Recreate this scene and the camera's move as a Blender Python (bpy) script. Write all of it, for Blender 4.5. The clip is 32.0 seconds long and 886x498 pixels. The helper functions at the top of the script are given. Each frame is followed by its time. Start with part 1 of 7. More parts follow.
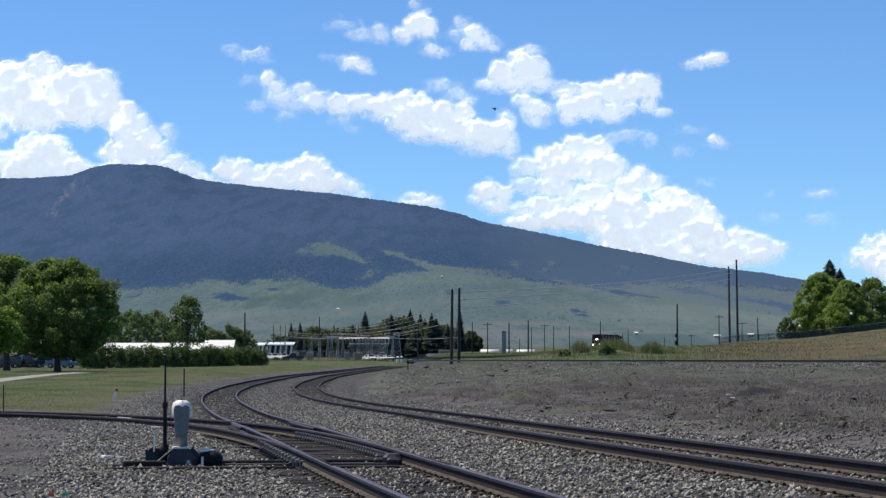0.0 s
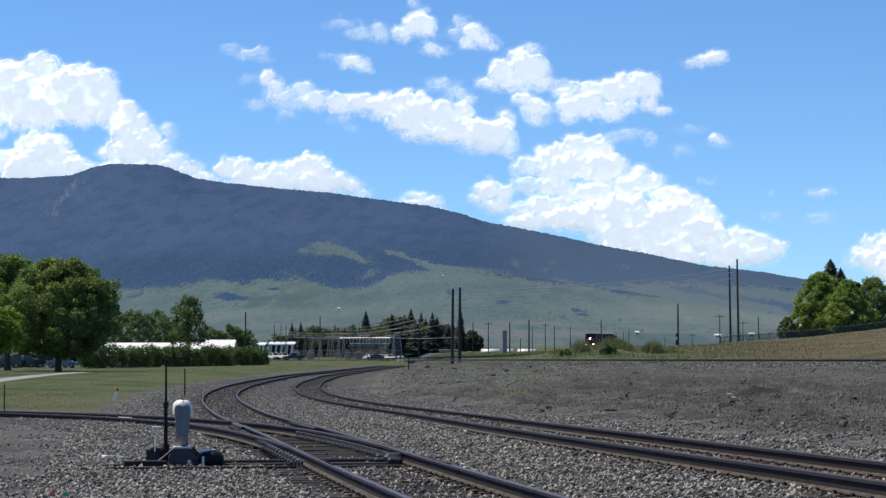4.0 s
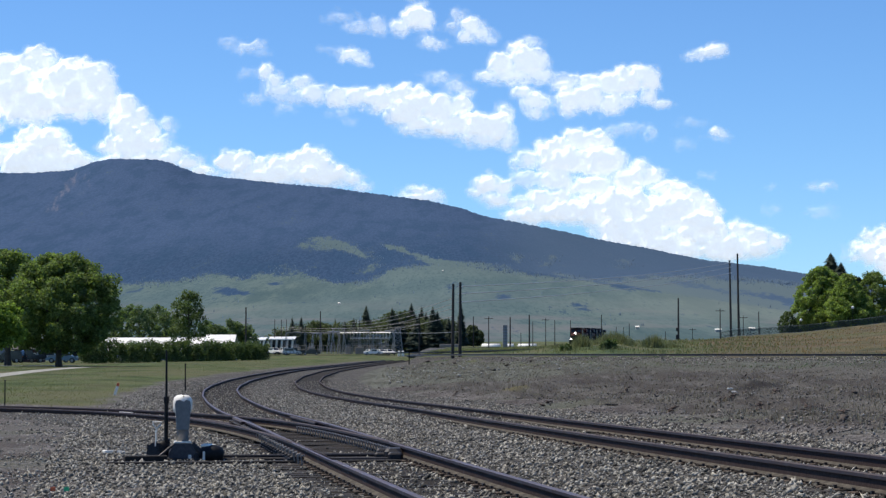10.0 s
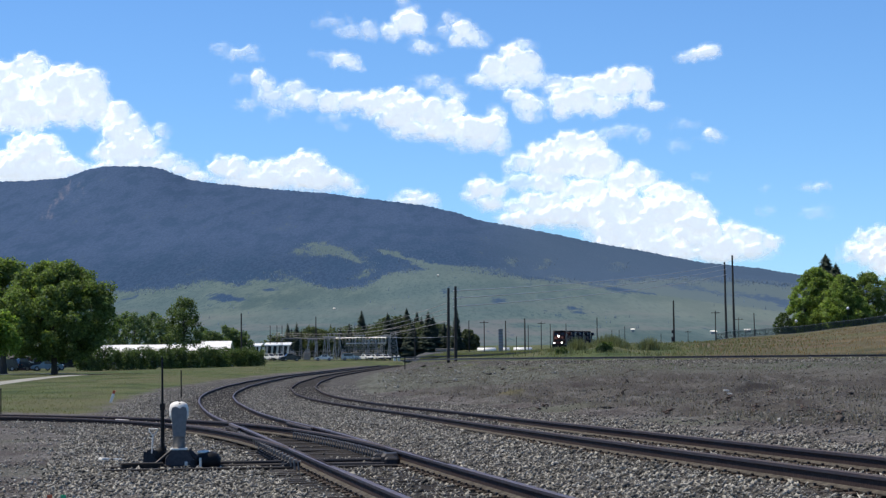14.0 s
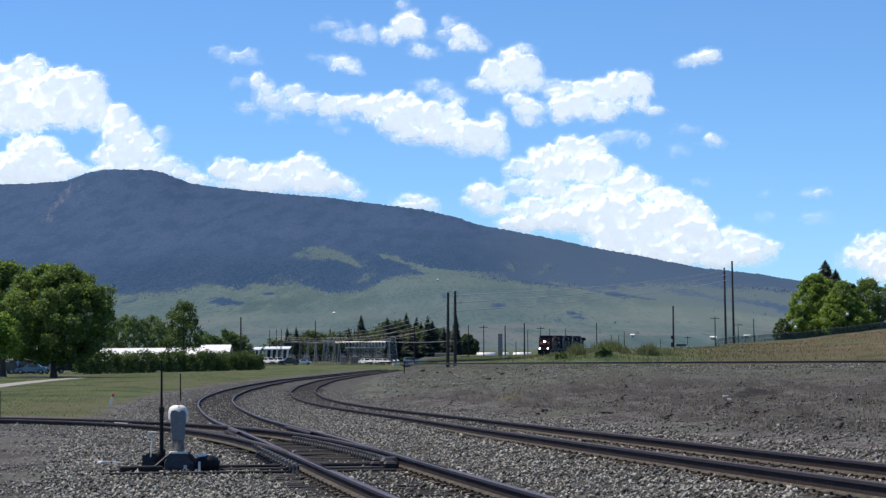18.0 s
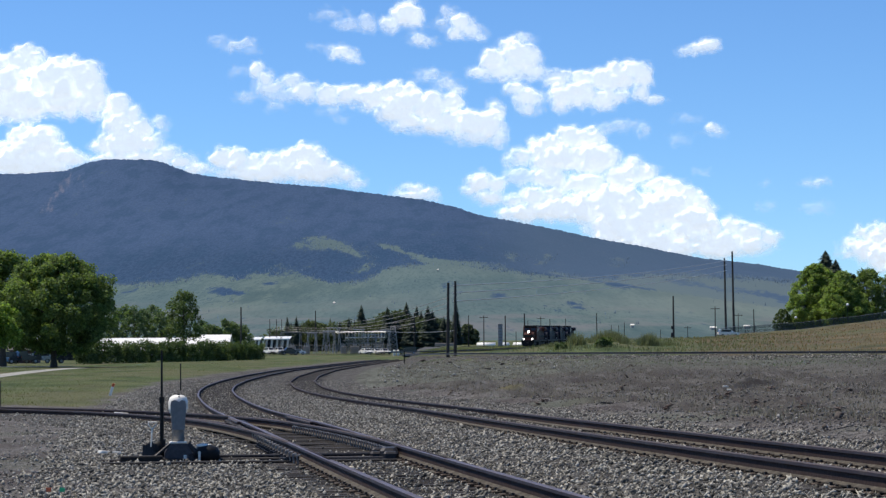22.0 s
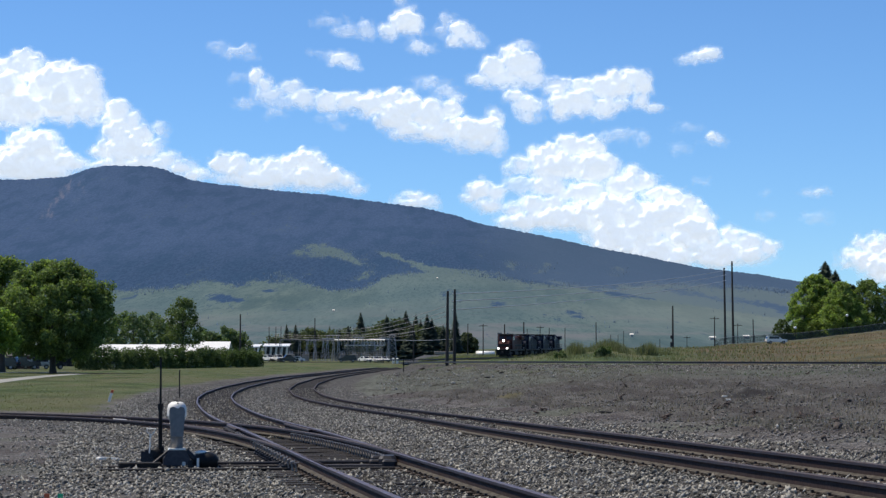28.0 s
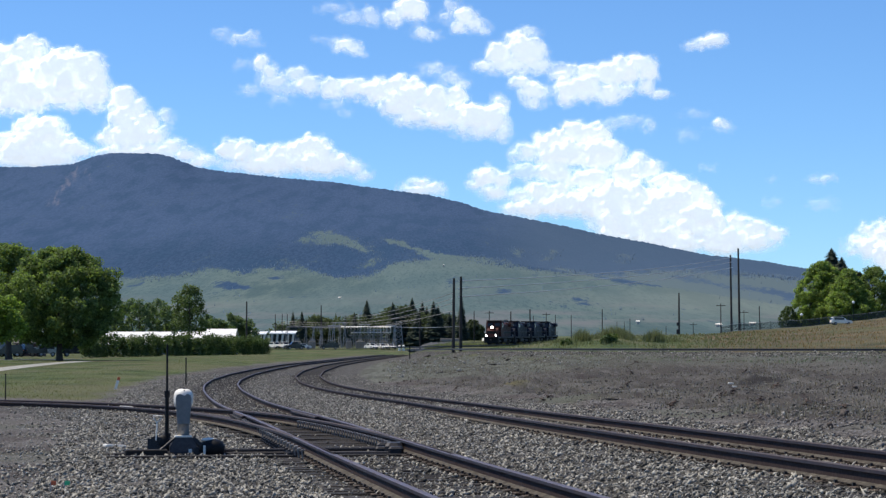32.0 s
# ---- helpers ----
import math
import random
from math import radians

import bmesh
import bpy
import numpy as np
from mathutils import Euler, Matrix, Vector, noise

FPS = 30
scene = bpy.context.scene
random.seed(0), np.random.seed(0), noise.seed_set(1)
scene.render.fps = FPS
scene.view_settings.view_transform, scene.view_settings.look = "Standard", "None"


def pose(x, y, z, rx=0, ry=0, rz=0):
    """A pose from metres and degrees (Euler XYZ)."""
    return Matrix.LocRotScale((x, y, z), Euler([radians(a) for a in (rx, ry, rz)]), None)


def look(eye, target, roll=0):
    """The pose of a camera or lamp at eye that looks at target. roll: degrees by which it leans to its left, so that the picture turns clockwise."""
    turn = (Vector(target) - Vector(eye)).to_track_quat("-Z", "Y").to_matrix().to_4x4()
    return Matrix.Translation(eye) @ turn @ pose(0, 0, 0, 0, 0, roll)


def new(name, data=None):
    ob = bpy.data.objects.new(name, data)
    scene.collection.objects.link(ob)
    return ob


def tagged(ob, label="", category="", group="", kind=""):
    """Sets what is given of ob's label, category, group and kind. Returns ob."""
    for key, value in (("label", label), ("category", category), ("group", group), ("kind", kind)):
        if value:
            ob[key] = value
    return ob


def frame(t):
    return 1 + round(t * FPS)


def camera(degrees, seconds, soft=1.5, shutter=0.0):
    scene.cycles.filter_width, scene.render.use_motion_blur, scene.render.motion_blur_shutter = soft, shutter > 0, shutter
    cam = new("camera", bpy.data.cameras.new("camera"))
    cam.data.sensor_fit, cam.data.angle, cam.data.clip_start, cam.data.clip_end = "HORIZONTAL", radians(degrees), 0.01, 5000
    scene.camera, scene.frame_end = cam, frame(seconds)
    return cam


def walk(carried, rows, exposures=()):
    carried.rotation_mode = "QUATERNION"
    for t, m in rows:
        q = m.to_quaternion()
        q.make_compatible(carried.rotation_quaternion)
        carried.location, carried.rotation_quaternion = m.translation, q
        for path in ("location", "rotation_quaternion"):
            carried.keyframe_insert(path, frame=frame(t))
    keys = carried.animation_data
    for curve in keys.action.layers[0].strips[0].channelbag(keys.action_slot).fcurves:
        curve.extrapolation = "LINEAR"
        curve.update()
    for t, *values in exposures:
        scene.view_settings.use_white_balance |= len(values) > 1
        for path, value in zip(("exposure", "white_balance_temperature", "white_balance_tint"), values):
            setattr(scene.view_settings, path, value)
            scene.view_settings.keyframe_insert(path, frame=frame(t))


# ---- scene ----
# Lens, eye and the hand-held sway of a camera that stays on one spot: seconds, turn, tilt and lean in degrees.
EYE = 1.5
cam = camera(22.17, 32.0, soft=1.36)
AIM = [
    (0, -0.001, 2.899, -0.006), (0.5, -0.025, 2.946, -0.153), (1, -0.023, 2.987, -0.251), (1.5, -0.002, 3.041, -0.234),
    (2, 0.014, 3.105, -0.241), (2.5, 0.050, 3.129, -0.230), (3, 0.015, 3.118, -0.244), (3.5, 0.011, 3.011, -0.038),
    (5.5, 0.051, 2.720, -0.072), (6, 0.061, 2.733, -0.091), (6.5, 0.079, 2.718, -0.134), (7, 0.084, 2.740, -0.208),
    (7.5, 0.092, 2.773, -0.312), (8, 0.103, 2.803, -0.225), (8.5, 0.096, 2.846, -0.078), (9, 0.081, 2.833, -0.033),
    (9.5, 0.052, 2.771, -0.035), (10, 0.025, 2.755, -0.081), (10.5, 0.012, 2.753, -0.223), (11, 0.002, 2.790, -0.184),
    (11.5, 0.025, 2.838, -0.307), (12, -0.011, 2.818, -0.481), (12.5, -0.030, 2.818, -0.779), (13, -0.065, 2.834, -0.680),
    (13.5, -0.108, 2.853, -0.652), (14, -0.108, 2.866, -0.607), (14.5, -0.075, 2.856, -0.523), (16.5, -0.057, 2.909, -0.356),
    (17, -0.086, 2.934, -0.469), (17.5, -0.090, 2.966, -0.473), (18, -0.113, 2.981, -0.375), (18.5, -0.139, 2.950, -0.365),
    (19, -0.170, 2.891, -0.327), (19.5, -0.214, 2.795, -0.230), (20, -0.182, 2.717, -0.173), (20.5, -0.162, 2.710, -0.137),
    (21, -0.114, 2.697, -0.256), (21.5, -0.085, 2.718, -0.290), (22, -0.107, 2.730, -0.338), (22.5, -0.103, 2.771, -0.240),
    (23, -0.034, 2.849, -0.037), (23.5, 0.029, 2.942, 0.014), (24, 0.073, 2.974, -0.075), (24.5, 0.121, 2.985, -0.039),
    (25, 0.106, 2.997, -0.033), (25.5, 0.083, 3.017, 0.041), (27.5, -0.136, 3.014, 0.115), (28, -0.113, 2.939, 0.004),
    (28.5, -0.059, 2.853, -0.011), (29, -0.023, 2.776, -0.042), (29.5, -0.010, 2.707, 0.017), (30, -0.014, 2.656, -0.002),
    (30.5, -0.006, 2.586, -0.099), (31, 0.007, 2.620, -0.083), (31.5, 0.036, 2.661, -0.064), (32, 0.044, 2.614, -0.022),
]


def aim(turn, tilt, lean):
    return (Matrix.Translation((0, 0, EYE)) @ pose(0, 0, 0, 0, 0, turn)
            @ pose(0, 0, 0, 90 + tilt, 0, 0) @ pose(0, 0, 0, 0, 0, lean))


walk(cam, [(t, aim(a, b, c)) for t, a, b, c in AIM], exposures=[(0, 0.0), (3, 0.03), (5.5, 0.0), (7, 0.06), (8, 0.05), (14, 0.07), (18, 0.06), (19, -0.02), (20, -0.02), (22, 0.05), (24, 0.04), (25, 0.02), (28, -0.03), (29, 0.01), (30, 0.04), (32, 0.10)])

# ---- light ----
SUN_EL, SUN_AZ = 62.0, -66.0      # degrees above the ground; degrees from north (+y) to the east
world = bpy.data.worlds.new("sky")
scene.world = world
world.use_nodes = True
wn = world.node_tree
wn.nodes.clear()
sky = wn.nodes.new("ShaderNodeTexSky")
sky.sky_type = "NISHITA"
sky.sun_disc = False
sky.sun_elevation = radians(SUN_EL)
sky.sun_rotation = radians(SUN_AZ)
sky.altitude = 1600
sky.air_density = 0.9
sky.dust_density = 0.0
sky.ozone_density = 4.0
wb = wn.nodes.new("ShaderNodeBackground")
wb.inputs["Strength"].default_value = 0.110
wo = wn.nodes.new("ShaderNodeOutputWorld")
tint = wn.nodes.new("ShaderNodeMix")
tint.data_type, tint.blend_type = "RGBA", "MULTIPLY"
tint.inputs[0].default_value = 1.0
tint.inputs[7].default_value = (0.725, 1.0, 1.26, 1)     # clear mountain air
wn.links.new(sky.outputs[0], tint.inputs[6])
wn.links.new(tint.outputs[2], wb.inputs[0])
wn.links.new(wb.outputs[0], wo.inputs[0])
sun_data = bpy.data.lights.new("sun", "SUN")
sun_data.energy = 4.6
sun_data.angle = radians(0.55)
sun_data.color = (1.0, 0.93, 0.82)
sun = new("sun", sun_data)
sun_dir = Vector((math.sin(radians(SUN_AZ)) * math.cos(radians(SUN_EL)),
                  math.cos(radians(SUN_AZ)) * math.cos(radians(SUN_EL)), math.sin(radians(SUN_EL))))
sun.matrix_world = look(sun_dir * 300, (0, 0, 0))

# ---- materials ----


def nodes_of(name):
    m = bpy.data.materials.new(name)
    m.use_nodes = True
    nt = m.node_tree
    nt.nodes.clear()
    out = nt.nodes.new("ShaderNodeOutputMaterial")
    b = nt.nodes.new("ShaderNodeBsdfPrincipled")
    nt.links.new(b.outputs[0], out.inputs[0])
    return m, nt, b, out


def mixed(nt, fac, a, b, mode="MIX"):
    """Colour mix; each of fac, a, b is a socket or a value."""
    n = nt.nodes.new("ShaderNodeMix")
    n.data_type, n.blend_type = "RGBA", mode
    for key, v in ((0, fac), (6, a), (7, b)):
        if isinstance(v, bpy.types.NodeSocket):
            nt.links.new(v, n.inputs[key])
        else:
            n.inputs[key].default_value = v if key == 0 else (*v, 1.0)
    return n.outputs[2]


def maths(nt, op, a, b=0.0, c=0.0, clamp=False):
    n = nt.nodes.new("ShaderNodeMath")
    n.operation, n.use_clamp = op, clamp
    for i, v in enumerate((a, b, c)):
        if isinstance(v, bpy.types.NodeSocket):
            nt.links.new(v, n.inputs[i])
        else:
            n.inputs[i].default_value = v
    return n.outputs[0]


def ramp(nt, v, lo, hi, a=0.0, b=1.0):
    n = nt.nodes.new("ShaderNodeMapRange")
    n.interpolation_type = "SMOOTHSTEP"
    nt.links.new(v, n.inputs[0])
    for i, x in enumerate((lo, hi, a, b)):
        n.inputs[i + 1].default_value = x
    return n.outputs[0]


def coords(nt, kind="Object"):
    return nt.nodes.new("ShaderNodeTexCoord").outputs[kind]


def noise_of(nt, vec, scale, detail=4.0, rough=0.55):
    n = nt.nodes.new("ShaderNodeTexNoise")
    n.inputs["Scale"].default_value, n.inputs["Detail"].default_value = scale, detail
    n.inputs["Roughness"].default_value = rough
    nt.links.new(vec, n.inputs["Vector"])
    return n.outputs["Fac"]


def attribute(nt, name):
    n = nt.nodes.new("ShaderNodeAttribute")
    n.attribute_name = name
    return n.outputs["Fac"]


def bumped(nt, bsdf, height, strength=0.4, distance=0.02):
    n = nt.nodes.new("ShaderNodeBump")
    n.inputs["Strength"].default_value, n.inputs["Distance"].default_value = strength, distance
    nt.links.new(height, n.inputs["Height"])
    nt.links.new(n.outputs[0], bsdf.inputs["Normal"])


def surface(name, base, rough=0.6, metal=0.0, vary=0.25, fine=30.0, coarse=2.0, bump=0.15, dirt=(0.12, 0.1, 0.08),
            dirty=0.25, objects=0.0, islands=0.0, shine=0.5):
    """A worn surface: base colour with fine grain, broad stains and a little relief."""
    m, nt, b, out = nodes_of(name)
    v = coords(nt)
    g = noise_of(nt, v, fine, 5)
    s = noise_of(nt, v, coarse, 4, 0.65)
    dark = tuple(c * (1 - vary) for c in base)
    light = tuple(min(1.0, c * (1 + vary)) for c in base)
    col = mixed(nt, ramp(nt, g, 0.3, 0.7), dark, light)
    col = mixed(nt, ramp(nt, s, 0.52, 0.75, 0.0, dirty), col, dirt)
    if objects or islands:
        src = (nt.nodes.new("ShaderNodeObjectInfo").outputs["Random"] if objects
               else nt.nodes.new("ShaderNodeNewGeometry").outputs["Random Per Island"])
        k = objects or islands
        hsv = nt.nodes.new("ShaderNodeHueSaturation")
        nt.links.new(col, hsv.inputs["Color"])
        nt.links.new(ramp(nt, src, 0.0, 1.0, 1 - k, 1 + k), hsv.inputs["Value"])
        col = hsv.outputs[0]
    nt.links.new(col, b.inputs["Base Color"])
    nt.links.new(ramp(nt, s, 0.3, 0.8, max(0.05, rough - 0.1), min(1, rough + 0.15)), b.inputs["Roughness"])
    b.inputs["Metallic"].default_value = metal
    b.inputs["Specular IOR Level"].default_value = shine
    if bump:
        bumped(nt, b, g, bump, 0.01)
    return m


def lamp_glass(name, colour, power):
    m, nt, b, out = nodes_of(name)
    b.inputs["Base Color"].default_value = (*colour, 1)
    b.inputs["Emission Color"].default_value = (*colour, 1)
    b.inputs["Emission Strength"].default_value = power
    return m


def leafy(name, dark, light, through_light=0.48, glow=(1.0, 1.15, 0.45)):
    m, nt, b, out = nodes_of(name)
    v = coords(nt)
    rnd = nt.nodes.new("ShaderNodeNewGeometry").outputs["Random Per Island"]
    n = noise_of(nt, v, 0.35, 3)
    col = mixed(nt, ramp(nt, rnd, 0.0, 1.0), dark, light)
    col = mixed(nt, ramp(nt, n, 0.35, 0.7, 0.0, 0.3), col, dark)
    nt.links.new(col, b.inputs["Base Color"])
    b.inputs["Roughness"].default_value = 0.7
    b.inputs["Specular IOR Level"].default_value = 0.12
    tr = nt.nodes.new("ShaderNodeBsdfTranslucent")
    nt.links.new(mixed(nt, 1.0, col, glow, "MULTIPLY"), tr.inputs[0])
    mx = nt.nodes.new("ShaderNodeMixShader")
    mx.inputs[0].default_value = through_light
    nt.links.new(b.outputs[0], mx.inputs[1])
    nt.links.new(tr.outputs[0], mx.inputs[2])
    nt.links.new(mx.outputs[0], out.inputs[0])
    return m


def ground_material():
    """Dirt, with ballast, green grass and dry grass where the sheet's layers say so."""
    m, nt, b, out = nodes_of("ground_cover")
    v = coords(nt)
    big, mid, fine = noise_of(nt, v, 0.12, 5), noise_of(nt, v, 1.1, 5, 0.65), noise_of(nt, v, 7.0, 8, 0.78)
    vor = nt.nodes.new("ShaderNodeTexVoronoi")
    vor.inputs["Scale"].default_value = 17.0
    nt.links.new(v, vor.inputs["Vector"])
    stone = mixed(nt, ramp(nt, vor.outputs["Color"], 0.1, 0.9), (0.03, 0.028, 0.026), (0.20, 0.188, 0.168))
    stone = mixed(nt, ramp(nt, vor.outputs["Distance"], 0.25, 0.75, 0.0, 0.8), stone, (0.03, 0.028, 0.026))
    stone = mixed(nt, ramp(nt, mid, 0.45, 0.7, 0.0, 0.5), stone, (0.10, 0.085, 0.07))
    dirt = mixed(nt, ramp(nt, fine, 0.4, 0.62), (0.042, 0.037, 0.034), (0.248, 0.228, 0.213))
    peb = nt.nodes.new("ShaderNodeTexVoronoi")
    peb.inputs["Scale"].default_value = 24.0
    nt.links.new(v, peb.inputs["Vector"])
    dirt = mixed(nt, ramp(nt, mid, 0.35, 0.6, 0.25, 0.6), dirt, mixed(nt, ramp(nt, peb.outputs["Color"], 0.15, 0.9), (0.03, 0.027, 0.025), (0.24, 0.225, 0.205)))
    dirt = mixed(nt, ramp(nt, mid, 0.45, 0.7, 0.0, 0.5), dirt, (0.075, 0.063, 0.052))
    dirt = mixed(nt, ramp(nt, noise_of(nt, v, 0.28, 5, 0.6), 0.46, 0.56, 0.0, 0.6), dirt, (0.055, 0.043, 0.038))
    dirt = mixed(nt, ramp(nt, big, 0.5, 0.66, 0.0, 0.6), dirt, (0.10, 0.11, 0.075))
    slope = nt.nodes.new("ShaderNodeMapping")
    slope.inputs["Scale"].default_value = (1.0, 0.06, 1.0)
    slope.inputs["Rotation"].default_value = (0.0, 0.0, 0.03)
    nt.links.new(v, slope.inputs[0])
    bare, worn = noise_of(nt, slope.outputs[0], 0.35, 6, 0.68), noise_of(nt, slope.outputs[0], 1.7, 5, 0.72)
    soil = mixed(nt, ramp(nt, bare, 0.42, 0.58), (0.054, 0.047, 0.039), (0.097, 0.090, 0.077))
    soil = mixed(nt, ramp(nt, worn, 0.555, 0.64, 0.0, 0.8), soil, (0.036, 0.026, 0.023))
    soil = mixed(nt, ramp(nt, worn, 0.46, 0.38, 0.0, 0.5), soil, (0.175, 0.166, 0.152))
    dirt = mixed(nt, maths(nt, "MULTIPLY", attribute(nt, "earth"), 0.85), dirt, soil)
    sage = mixed(nt, ramp(nt, worn, 0.4, 0.6), (0.072, 0.078, 0.056), (0.135, 0.142, 0.112))
    dirt = mixed(nt, maths(nt, "MULTIPLY", attribute(nt, "sage"), ramp(nt, bare, 0.36, 0.56, 0.35, 1.0)), dirt, sage)
    long = nt.nodes.new("ShaderNodeMapping")
    long.inputs["Scale"].default_value = (0.7, 0.22, 0.0)
    nt.links.new(v, long.inputs[0])
    green = mixed(nt, ramp(nt, noise_of(nt, long.outputs[0], 0.5, 3, 0.5), 0.36, 0.64), (0.044, 0.066, 0.020), (0.094, 0.116, 0.042))
    green = mixed(nt, ramp(nt, noise_of(nt, long.outputs[0], 0.16, 3, 0.5), 0.42, 0.62, 0.0, 0.75), green, (0.124, 0.114, 0.060))
    streak = noise_of(nt, long.outputs[0], 0.3, 3, 0.5)
    dry = mixed(nt, ramp(nt, streak, 0.40, 0.60), (0.064, 0.060, 0.031), (0.150, 0.116, 0.064))
    dry = mixed(nt, ramp(nt, noise_of(nt, long.outputs[0], 0.1, 3, 0.5), 0.46, 0.64, 0.0, 0.7), dry, (0.132, 0.086, 0.056))
    dry = mixed(nt, ramp(nt, noise_of(nt, long.outputs[0], 1.2, 3, 0.5), 0.5, 0.7, 0.0, 0.35), dry, (0.060, 0.052, 0.030))
    dry = mixed(nt, ramp(nt, noise_of(nt, long.outputs[0], 0.07, 3, 0.5), 0.46, 0.62, 0.0, 0.6), dry, (0.080, 0.084, 0.038))
    wob = maths(nt, "ADD", maths(nt, "MULTIPLY_ADD", mid, 0.7, -0.35), maths(nt, "MULTIPLY_ADD", streak, 0.9, -0.45))

    def layer(name):
        return ramp(nt, maths(nt, "ADD", attribute(nt, name), wob), 0.35, 0.65)
    col = mixed(nt, layer("ballast"), dirt, stone)
    # oil stains along the tracks, and painted shade on the bank
    col = mixed(nt, maths(nt, "MULTIPLY", layer("oil_and_shade"), 0.85), col, (0.026, 0.022, 0.019))
    col = mixed(nt, layer("green"), col, green)
    col = mixed(nt, layer("dry"), col, dry)
    nt.links.new(col, b.inputs["Base Color"])
    b.inputs["Roughness"].default_value = 0.95
    b.inputs["Specular IOR Level"].default_value = 0.15
    bumped(nt, b, maths(nt, "ADD", fine, vor.outputs["Distance"]), 0.9, 0.05)
    return m


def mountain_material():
    """Conifer forest above, open bunch-grass slopes below; the blue haze of distance is put into both base colours."""
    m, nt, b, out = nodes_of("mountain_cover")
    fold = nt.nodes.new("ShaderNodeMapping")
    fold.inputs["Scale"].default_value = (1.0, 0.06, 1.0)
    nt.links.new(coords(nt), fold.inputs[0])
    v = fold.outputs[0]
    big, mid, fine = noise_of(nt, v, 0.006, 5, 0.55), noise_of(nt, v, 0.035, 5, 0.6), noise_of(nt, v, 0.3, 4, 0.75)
    # lower and upper wood; the upper colour is paler with painted haze
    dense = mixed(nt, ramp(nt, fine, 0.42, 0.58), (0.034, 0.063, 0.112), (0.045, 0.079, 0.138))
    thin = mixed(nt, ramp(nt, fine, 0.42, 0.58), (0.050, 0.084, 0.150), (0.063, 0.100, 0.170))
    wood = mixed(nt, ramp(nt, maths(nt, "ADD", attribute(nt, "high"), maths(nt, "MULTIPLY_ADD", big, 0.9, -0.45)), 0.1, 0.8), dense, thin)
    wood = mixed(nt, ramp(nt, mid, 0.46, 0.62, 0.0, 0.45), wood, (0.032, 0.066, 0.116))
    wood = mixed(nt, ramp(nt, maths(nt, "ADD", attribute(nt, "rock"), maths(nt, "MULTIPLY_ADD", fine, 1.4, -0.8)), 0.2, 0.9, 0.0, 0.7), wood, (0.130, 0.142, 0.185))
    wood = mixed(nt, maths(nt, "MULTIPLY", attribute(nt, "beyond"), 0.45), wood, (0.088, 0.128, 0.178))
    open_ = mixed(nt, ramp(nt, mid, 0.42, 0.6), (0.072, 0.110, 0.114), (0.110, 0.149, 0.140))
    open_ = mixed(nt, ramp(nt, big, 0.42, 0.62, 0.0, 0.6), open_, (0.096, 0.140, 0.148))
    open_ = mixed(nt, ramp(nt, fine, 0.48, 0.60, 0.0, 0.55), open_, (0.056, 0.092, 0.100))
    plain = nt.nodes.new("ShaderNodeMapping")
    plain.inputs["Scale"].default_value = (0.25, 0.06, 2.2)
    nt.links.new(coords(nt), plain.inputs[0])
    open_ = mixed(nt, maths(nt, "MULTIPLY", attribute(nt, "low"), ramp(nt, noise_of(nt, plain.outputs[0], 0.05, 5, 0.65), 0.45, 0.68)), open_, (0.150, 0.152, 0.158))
    # haze over the farther grass, painted as a bluer tone
    open_ = mixed(nt, attribute(nt, "far_haze"), open_, (0.098, 0.138, 0.146))
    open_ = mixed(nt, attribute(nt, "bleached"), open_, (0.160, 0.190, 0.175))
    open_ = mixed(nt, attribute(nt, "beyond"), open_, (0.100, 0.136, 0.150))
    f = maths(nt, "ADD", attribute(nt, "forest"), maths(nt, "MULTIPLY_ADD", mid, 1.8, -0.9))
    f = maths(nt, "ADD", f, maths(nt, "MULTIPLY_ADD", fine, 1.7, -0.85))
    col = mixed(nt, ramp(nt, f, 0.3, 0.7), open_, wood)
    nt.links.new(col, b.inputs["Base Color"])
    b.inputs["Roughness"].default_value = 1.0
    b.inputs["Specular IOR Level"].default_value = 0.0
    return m


